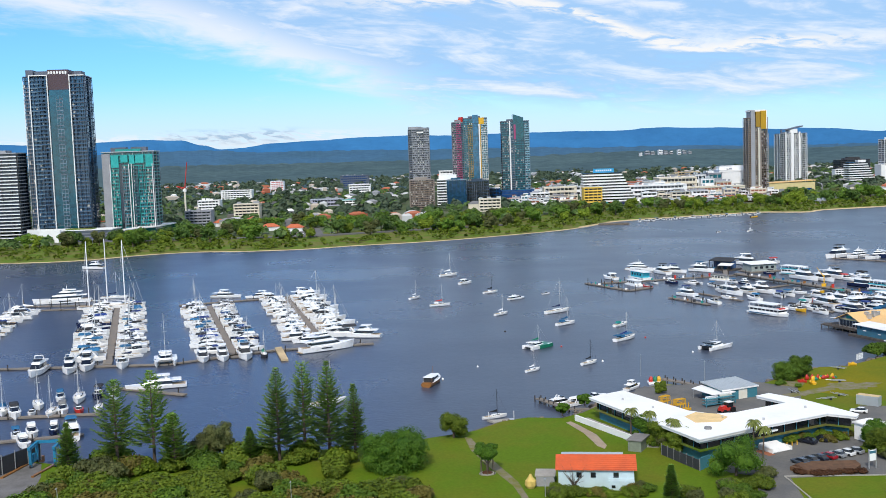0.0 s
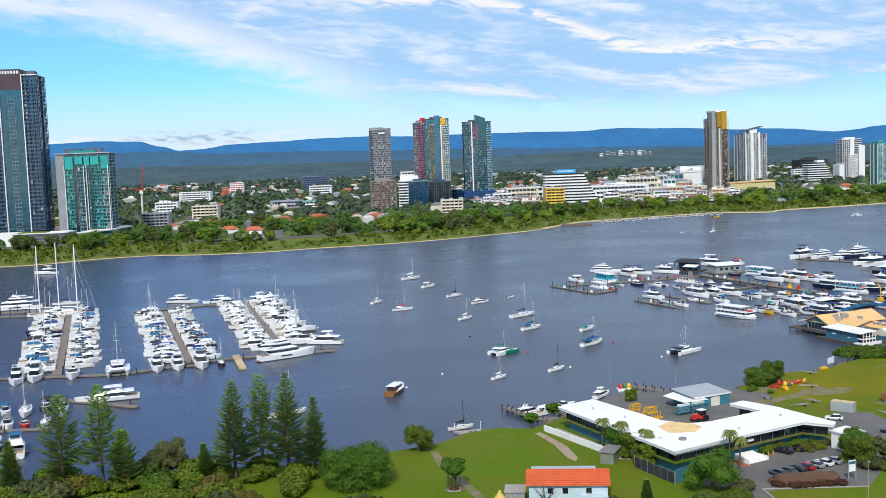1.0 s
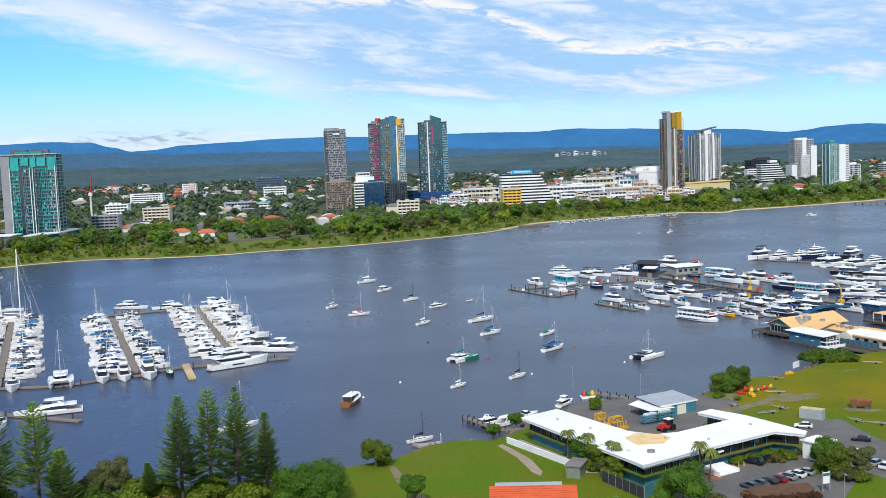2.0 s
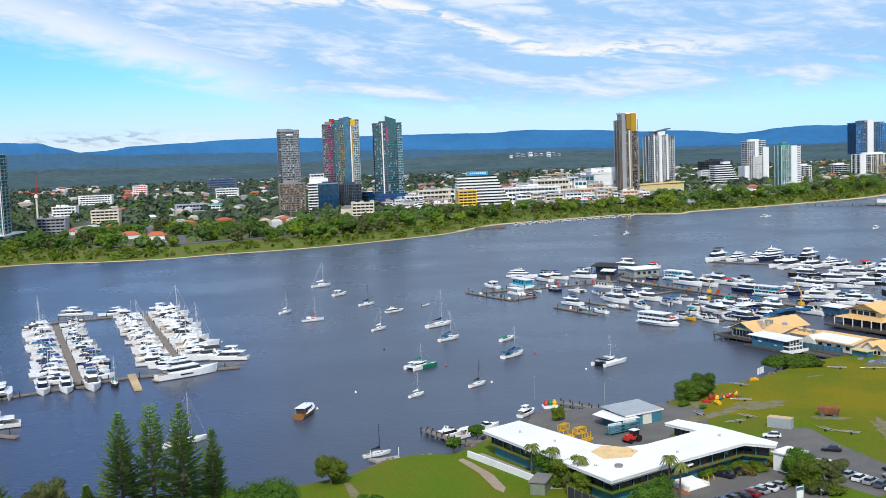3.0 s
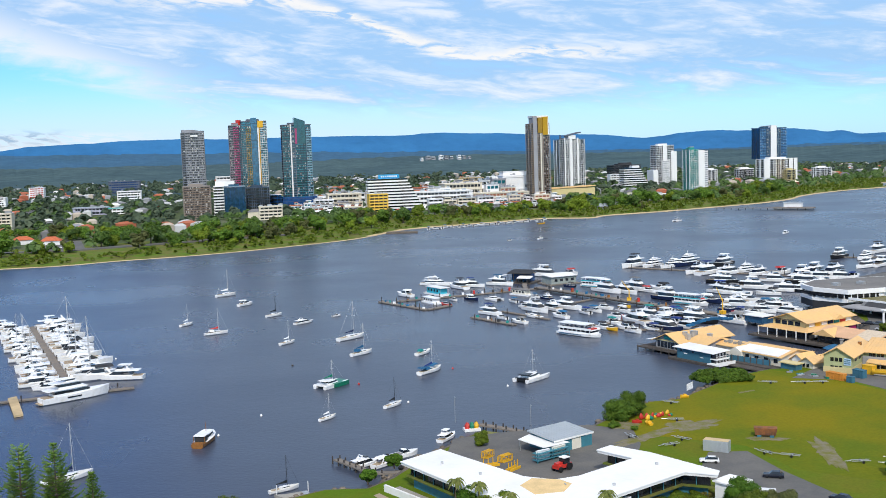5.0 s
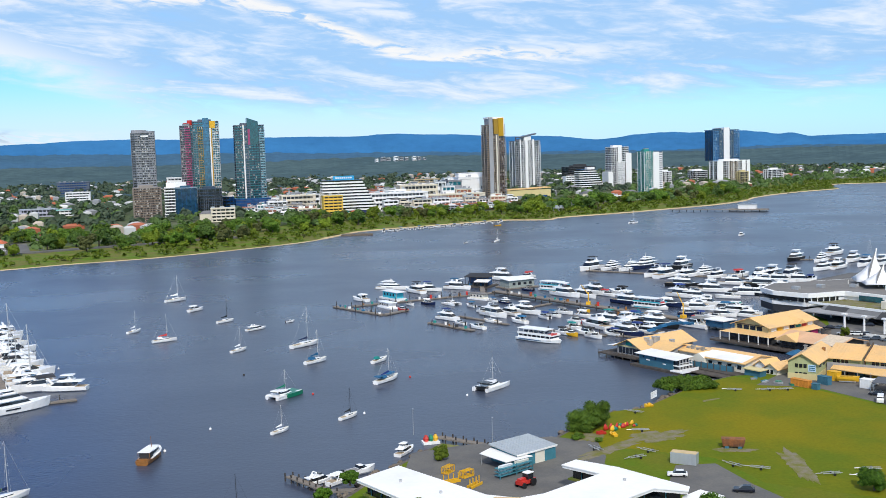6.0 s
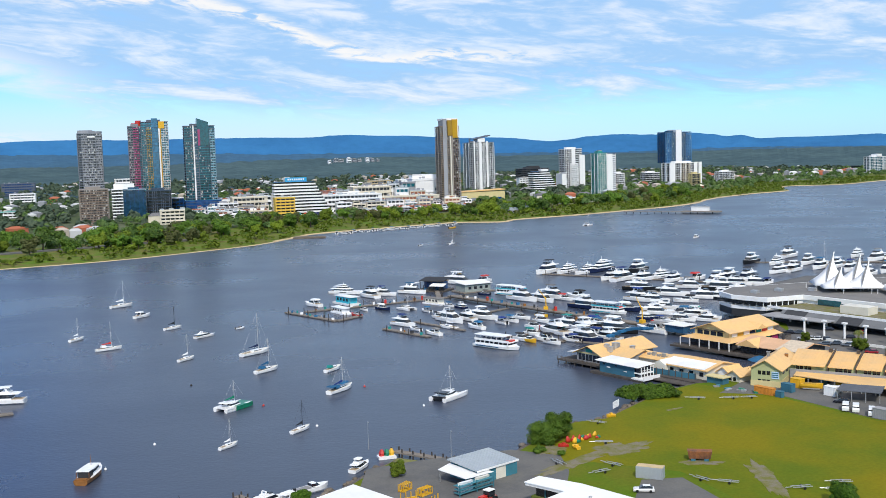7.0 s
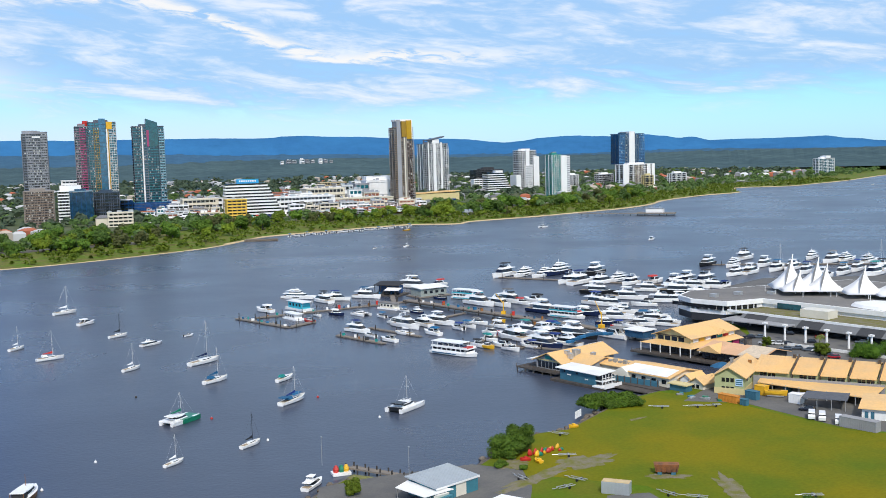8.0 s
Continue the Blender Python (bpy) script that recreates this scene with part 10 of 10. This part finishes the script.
for row, (y, x0, x1, z_lo, z_hi) in enumerate(((1312, 250, 422, 9, 13), (1330, 86, 172, 10, 15), (1336, 252, 430, 14, 20), (1352, 84, 176, 15, 21), (1408, 196, 306, 26, 31), (1424, 352, 404, 25, 32), (1470, 96, 300, 24, 30), (1500, 310, 402, 30, 38))):
    x = x0 + rm.uniform(0, 4)
    while x < x1 - 10:                       # terraces of shops stepped up behind one another
        w = rm.uniform(11, 24)
        wall, lab = rm.choice([(APT_WHITE, "white"), (APT_WHITE, "white"), (APT_WHITE, "white"), (CREAMW, "cream"), (CREAMW, "cream"), (APT_GREY, "grey")])
        roof, end = rm.choice([(None, "flat roof"), (None, "flat roof"), (TERRA, "terracotta roof"), (ZINC, "metal roof"), (GREYROOF, "grey roof")])
        block("shop_block", lab + " terraced shops with a " + end, x, min(x + w, x1), y + rm.uniform(-3, 3), 11, rm.uniform(z_lo, z_hi), 2 if z_hi < 16 else 3, wall, glass=rm.choice([None, None, BRICKR, APT_SLATE, G_GREEN]), roof=roof, base=6, setback=rm.choice([0, 2.6, 3.2]))
        x += w + rm.uniform(0.5, 3)
block("apartment_block", "tan apartment block in the town", 382, 424, 1711, 24, 35, 6, mat("tan_render", (0.50, 0.40, 0.24), 0.8))
block("office_block", "dark stepped glass office in the town", 448, 479, 1771, 20, 34, 6, APT_WHITE)
block("apartment_block", "white townhouse block near the beach", 704, 732, 1872, 16, 27, 5, APT_WHITE)
block("apartment_block", "white and grey apartment block inland", -371, -319, 1769, 20, 30, 6, APT_WHITE)
block("apartment_block", "white block with a red chequered gable", -362, -334, 2233, 20, 35, 6, APT_WHITE, glass=REDP)
block("office_block", "long dark blue office block", -237, -170, 2485, 30, 38, 5, APT_SLATE, glass=G_NAVY)
block("office_block", "white office with rows of small windows", -165, -126, 1882, 20, 30, 5, APT_WHITE)
block("school_hall", "low school hall with pale metal roofs", -192, -147, 1539, 20, 18, 2, mat("lavender_wall", (0.42, 0.42, 0.52), 0.8), roof=ZINC)
block("school_hall", "low hall with a turquoise roof", -146, -124, 1534, 14, 16, 2, APT_WHITE, roof=mat("turquoise_roof", (0.02, 0.45, 0.42), 0.5))
block("apartment_block", "grey apartment block behind the waterfront", -292, -262, 1190, 18, 22, 5, APT_GREY)
block("apartment_block", "cream apartment block behind the waterfront", -258, -226, 1300, 18, 24, 5, CREAMW)
block("apartment_block", "white flats near the crane", -330, -300, 1420, 18, 26, 5, APT_WHITE)
block("office_block", "white office with a red sign band", -2, 30, 1640, 24, 52, 9, APT_WHITE)
block("pavilion", "white park pavilion by the beach", 486, 500, 1284, 9, 9, 1, APT_WHITE)
block("pavilion", "long white pavilion with a cut-out wall", 575, 604, 1385, 9, 11, 1, APT_WHITE)
block("kiosk", "small grey kiosk on the beach", 442, 452, 1232, 7, 6.5, 1, APT_GREY)
for i in range(9):
    xx = 694 + i * 21
    block("hospital_block", "distant pale hospital block on the rise", xx, xx + 9 + i * 7 % 8, 3650 + (i % 3) * 14 - i * 5, 20, 64 + (i * 37 % 8), 3, APT_GREY if i % 3 else APT_WHITE, base=44)
for i in range(26):                          # coloured shopfronts, awnings and signs along the malls
    x = 92 + i * 12.2
    y = 1369 if x < 140 else 1388 if x < 180 else 1298 if x < 200 else 1326 if x < 246 else 1370 if x < 312 else 1348
    mm, lab = ((REDP, "red"), (YELLOWP, "yellow"), (TEALC, "teal"), (NAVY, "navy"), (GEL, "white"))[i * 3 % 5]
    solid("shop_awning", Shape().add([(x, y - 2.4, 7.2), (x + 8.5, y - 2.4, 7.2), (x + 8.5, y, 9.6), (x, y, 9.6), (x, y - 2.4, 6.6), (x + 8.5, y - 2.4, 6.6), (x + 8.5, y, 6.6), (x, y, 6.6)],
          [(0, 1, 2, 3), (4, 5, 1, 0), (7, 6, 5, 4), (5, 6, 2, 1), (7, 4, 0, 3)]), mm, lab + " sloping awning on a shopfront of the mall", "awning")
# beach pier with a white shed at its end
bp = thing("beach_pier", "long dark timber pier with white sheds", "pier")
part("deck", Shape().beam((560, 1172), (640, 1094), 5, 2.2, 2.8), DECK, bp)
for i in range(14):
    part("post", Shape().tube((562 + i * 5.9, 1170 - i * 5.75, -1), (562 + i * 5.9, 1170 - i * 5.75, 2.3), 0.4, n=6), PILE, bp)
part("shed", Shape().prism([(622, 1128), (636, 1114), (641, 1119), (627, 1133)], 2.8, 7.5), APT_WHITE, bp)
part("shed_roof", Shape().prism([(621, 1128), (636, 1113), (642, 1119), (627, 1134)], 7.5, 7.9), ZINC, bp)
part("platform", Shape().prism([(612, 1134), (642, 1102), (652, 1112), (622, 1144)], 1.2, 2.6), DECK, bp)
# small boats and jet craft along the beach
rj = random.Random(9)
for i in range(22):
    x = 205 + i * 6.6
    jk = "run" if i % 3 else "runblue"
    boat(jk, x, 1082 + (x - 205) * 0.36 + rj.uniform(-5, 5), rj.uniform(-60, 60), 9)
solid("stone_groyne", Shape().prism([(156, 1046), (186, 1040), (188, 1050), (160, 1058)], 0, 1.5), ROCK, "dark stone groyne on the beach", "groyne")
crane = thing("tower_crane", "red and cream tower crane over a building site", "crane", -300, 1230, 4)
part("mast", Shape().box(-0.9, -0.9, 0, 0.9, 0.9, 44), CREAM, crane)
part("jib", Shape().tube((0, 0, 42), (4, 0, 74), 0.7, 0.4, 4), REDP, crane, "red luffing jib")
part("counter_jib", Shape().tube((0, 0, 44), (-9, 0, 46), 0.8, 0.8, 4), REDP, crane)
part("cab", Shape().box(-1.8, -1.8, 40, 1.8, 1.8, 43), GEL, crane)
road = solid("road_mainland", Shape().beam((-330, 1010), (-120, 985), 12, 3.0, 4.1).beam((-120, 985), (60, 1050), 12, 3.0, 4.4), ASPHALT, "asphalt foreshore road", "road", "structure")

# ---------------------------------------------------------------- houses
HOUSE_ROOFS = [mat("terracotta_tiles", (0.46, 0.12, 0.05), 0.8, vary=0.15, rand=0.3), mat("grey_tiles", (0.20, 0.20, 0.21), 0.8, vary=0.12, rand=0.4), mat("pale_steel_roof", (0.60, 0.61, 0.61), 0.5, vary=0.06, rand=0.2), mat("cream_steel_roof", (0.60, 0.53, 0.42), 0.6, vary=0.06, rand=0.2)]
HOUSE_WALLS = [CREAMW, APT_WHITE, BRICKR, APT_GREY]
first_house = {}
rh = random.Random(12)


def house_at(x, y, z, k, turn, sc):
    if k not in first_house:
        w, d, h = rh.uniform(11, 15), rh.uniform(9, 12), rh.choice([3.2, 3.4, 6.2])
        t = thing("house", ["house with a terracotta tile roof", "house with a grey tile roof", "house with a pale steel roof", "house with a cream steel roof"][k % 4], "house", group="suburban houses")
        part("wall", Shape().box(-w / 2, -d / 2, -1, w / 2, d / 2, h), HOUSE_WALLS[(k * 3 + 1) % 4], t)
        q0 = [(-w / 2 - 0.6, -d / 2 - 0.6, h - 0.1), (w / 2 + 0.6, -d / 2 - 0.6, h - 0.1), (w / 2 + 0.6, d / 2 + 0.6, h - 0.1), (-w / 2 - 0.6, d / 2 + 0.6, h - 0.1)]
        part("roof", Shape().loft([q0, [(-w * 0.22, -0.1, h + 2.6), (w * 0.22, -0.1, h + 2.6), (w * 0.22, 0.1, h + 2.6), (-w * 0.22, 0.1, h + 2.6)]]), HOUSE_ROOFS[k % 4], t)
        first_house[k] = t
        t.matrix_basis = pose(x, y, z, 0, 0, turn)
    else:
        copy_thing(first_house[k], pose(x, y, z, 0, 0, turn) @ Matrix.Scale(sc, 4))


def free(x, y, gap=0):
    return not any(x0 - gap < x < x1 + gap and y0 - gap < y < y1 + gap for x0, x1, y0, y1 in TAKEN)


def shore_y(x):
    return min((abs(p.x - x), p.y) for p in shore)[1]


count = 0
while count < 60:
    x = rh.uniform(-480, 1650)
    d = 170 + 700 * rh.random() ** 1.3
    y = shore_y(x) + d
    if -20 < x < 480 and d < 330 or not free(x, y, 6) or y > 3600:
        continue
    house_at(x, y, ground_z(x, y), rh.randrange(8), rh.choice([0, 90, 20, -25]), rh.uniform(0.85, 1.4))
    TAKEN.append((x - 9, x + 9, y - 12, y + 9))
    count += 1

# houses further inland, too many to tell apart: low hipped blocks in one mass
def ramp_mat(name, stops):
    """Each block its own colour out of a few."""
    m = mat(name, (0.5, 0.5, 0.5), 0.75)
    n, l = m.node_tree.nodes, m.node_tree.links
    r = n.new("ShaderNodeValToRGB")
    r.color_ramp.interpolation = "CONSTANT"
    while len(r.color_ramp.elements) < len(stops):
        r.color_ramp.elements.new(0.5)
    for e, (p, c) in zip(r.color_ramp.elements, stops):
        e.position, e.color = p, (*c, 1)
    l.new(n.new("ShaderNodeNewGeometry").outputs["Random Per Island"], r.inputs[0]), l.new(r.outputs[0], n["Principled BSDF"].inputs["Base Color"])
    return m


ROOFMIX = ramp_mat("mixed_house_roofs", [(0, (0.48, 0.49, 0.50)), (0.22, (0.26, 0.27, 0.29)), (0.46, (0.40, 0.12, 0.06)), (0.64, (0.46, 0.40, 0.33)), (0.80, (0.16, 0.16, 0.17)), (0.90, (0.70, 0.70, 0.70))])
fh_v, fh_f, made = [], [], 0
while made < 1150:
    x, d = rh.uniform(-1100, 2200), 240 + 2400 * rh.random() ** 1.2
    y = shore_y(x) + d
    if y > 3700 or not free(x, y, 4) or noise.noise((x * 0.004, y * 0.004, 8.0)) < -0.05 + 0.25 * rh.random():
        continue
    w, dd, hh, c, s = rh.uniform(5, 9) * (1.8 if rh.random() < 0.12 else 1), rh.uniform(4, 6), rh.uniform(5, 8.5), *rh.choice([(1, 0), (0, 1), (0.8, 0.6), (0.9, -0.44)])
    z, k = ground_z(x, y), len(fh_v)
    for px, py, pz in [(-w, -dd, 0), (w, -dd, 0), (w, dd, 0), (-w, dd, 0), (-w, -dd, hh), (w, -dd, hh), (w, dd, hh), (-w, dd, hh), (-w * 0.5, 0, hh + 2.2), (w * 0.5, 0, hh + 2.2)]:
        fh_v.append((x + px * c - py * s, y + px * s + py * c, z + pz))
    fh_f += [tuple(k + q for q in f) for f in ((0, 1, 5, 4), (1, 2, 6, 5), (2, 3, 7, 6), (3, 0, 4, 7), (4, 5, 9, 8), (6, 7, 8, 9), (5, 6, 9), (7, 4, 8))]
    made += 1
tagged(part("distant_houses", Shape().add(fh_v, fh_f), ROOFMIX), "scattered white, grey and terracotta houses inland", "houses", kind="stuff")
# the foreshore car park and the street that climbs inland from it
solid("road_inland", Shape().beam((-262, 1120), (-266, 1330), 13, 3.6, 5.3).beam((-266, 1330), (-274, 1900), 13, 4.5, 10.4), ASPHALT, "asphalt street running inland", "road", "structure")
solid("car_park_mainland", Shape().prism([(-175, 1092), (-128, 1092), (-112, 990), (-150, 984)], 3.0, 4.5), ASPHALT, "asphalt foreshore car park", "car park", "structure")
solid("park_lawn", Shape().prism([(-170, 1500), (-100, 1510), (-85, 1380), (-140, 1372)], 4.0, 7.4), GRASS, "mown school field", "lawn", "structure")
TAKEN += [(-272, -252, 1110, 1900), (-178, -110, 984, 1096), (-172, -84, 1370, 1512)]
for i in range(7):
    park(("white", "silver", "dark", "red", "grey")[i * 7 % 5], -160 + i % 8 * 5.2, 1004 + i // 8 * 38 + i * 3 % 5, 20, i % 6 == 3, 4.55)
for i in range(4):
    park(("white", "silver", "white", "dark")[i % 4], -105 + i * 32 + i * 5 % 7, 1000 + max(0, i - 1) * 12, -78, i % 4 == 1, 4.5)

# ---------------------------------------------------------------- trees of the foreshore park: shared crowns
park_trees = [broad_tree("park_tree", "round-headed green park tree on the foreshore", 8.6, 5.8, 1100, 0.46, WOODS, 90 + i, 0.02, 10) for i in range(3)]
park_trees += [broad_tree("park_tree", "light yellow-green park tree on the foreshore", 8.0, 5.6, 1100, 0.46, LIGHTLEAF, 94 + i, 0.02, 10) for i in range(2)]
park_trees += [broad_tree("park_tree", "dark green park tree on the foreshore", 9.4, 5.4, 1100, 0.46, PARKDARK, 96, 0.02, 10)]
park_trees += [broad_tree("park_tree", "grey-green she-oak on the foreshore", 7.6, 4.8, 800, 0.55, SCRUB_GREY, 99, 0.02, 9)]
rp = random.Random(40)
used, count = set(), 0
while count < 240:
    x = rp.uniform(-470, 850) if count < 175 else rp.uniform(-330, 160)
    d = 16 + 150 * rp.random() ** 0.7 if x > -60 or rp.random() < 0.3 else 95 + 150 * rp.random()
    y = shore_y(x) + d
    dens = noise.noise((x * 0.012, y * 0.02, 0)) + (0.30 if d > 60 else -0.2)
    if rp.random() > 0.35 + dens or not free(x, y, 0):
        continue
    k = rp.choice([0, 1, 2, 3, 4, 5, 6]) if d > 40 else rp.choice([3, 4, 6, 6])
    sc = rp.uniform(1.1, 2.0) if d > 60 else rp.uniform(0.45, 0.9)
    if k not in used:
        used.add(k)
        put_first(park_trees[k], x, y, ground_z(x, y), rp.uniform(0, 360))
    else:
        plant(park_trees[k], x, y, ground_z(x, y) - 0.3, rp.uniform(0, 360), sc)
    count += 1


# ---------------------------------------------------------------- woods of the plain: one joined mass for each kind
def woods(name, label, count, seed, leaf, near_d, far_d, per, size, hgt, material_rand=0.0, xr=(-1100, 2600), keep=0.0):
    r = np.random.RandomState(seed)
    vs = []
    made = tries = 0
    while made < count and tries < count * 8:
        tries += 1
        x = r.uniform(*xr)
        d = near_d + (far_d - near_d) * r.rand() ** 1.25
        y = shore_y(x) + d
        if y > 4200 or abs(x) > y * 0.98 or (d < 900 and not free(x, y, -2)) or noise.noise((x * 0.006, y * 0.006, seed)) < keep - 0.15 * r.rand():
            continue
        s = hgt * r.uniform(0.6, 1.35)
        n = per
        dd = r.normal(size=(n, 3))
        dd /= np.linalg.norm(dd, axis=1)[:, None]
        dd[:, 2] = np.abs(dd[:, 2]) * 1.1 - 0.15
        c = np.array([x, y, ground_z(x, y) + s * 0.45]) + dd * np.array([s * 0.58, s * 0.58, s * 0.55]) * (0.75 + 0.3 * r.rand(n))[:, None]
        nn = dd + r.normal(size=(n, 3)) * 0.45 + np.array([0, 0, 0.4])
        nn /= np.linalg.norm(nn, axis=1)[:, None]
        a = np.cross(nn, r.normal(size=(n, 3)))
        a /= np.linalg.norm(a, axis=1)[:, None]
        b = np.cross(nn, a)
        q = s * size * (0.7 + 0.6 * r.rand(n))[:, None]
        vs.append(np.stack([c - a * q, c - b * q, c + a * q, c + b * q], 1).reshape(-1, 3))
        made += 1
    v = np.concatenate(vs)
    me = quick_mesh(name, v, np.arange(len(v)).reshape(-1, 4))
    me.materials.append(leaf)
    return tagged(part(name, me, leaf), label, "woods", kind="stuff")


woods("town_trees", "mass of street and garden trees between the houses", 3000, 5, TOWNLEAF, 90, 1100, 46, 0.22, 8.5, keep=-0.4)
woods("bushland", "gum bushland spreading inland behind the town, leaf colour lightened for haze", 6000, 6, DARKWOODS, 350, 3000, 26, 0.32, 9.5, keep=-0.6)
woods("shore_scrub", "low green scrub along the foreshore", 2600, 7, BUSH, 9, 120, 16, 0.36, 3.0, xr=(-560, 1500), keep=-0.3)
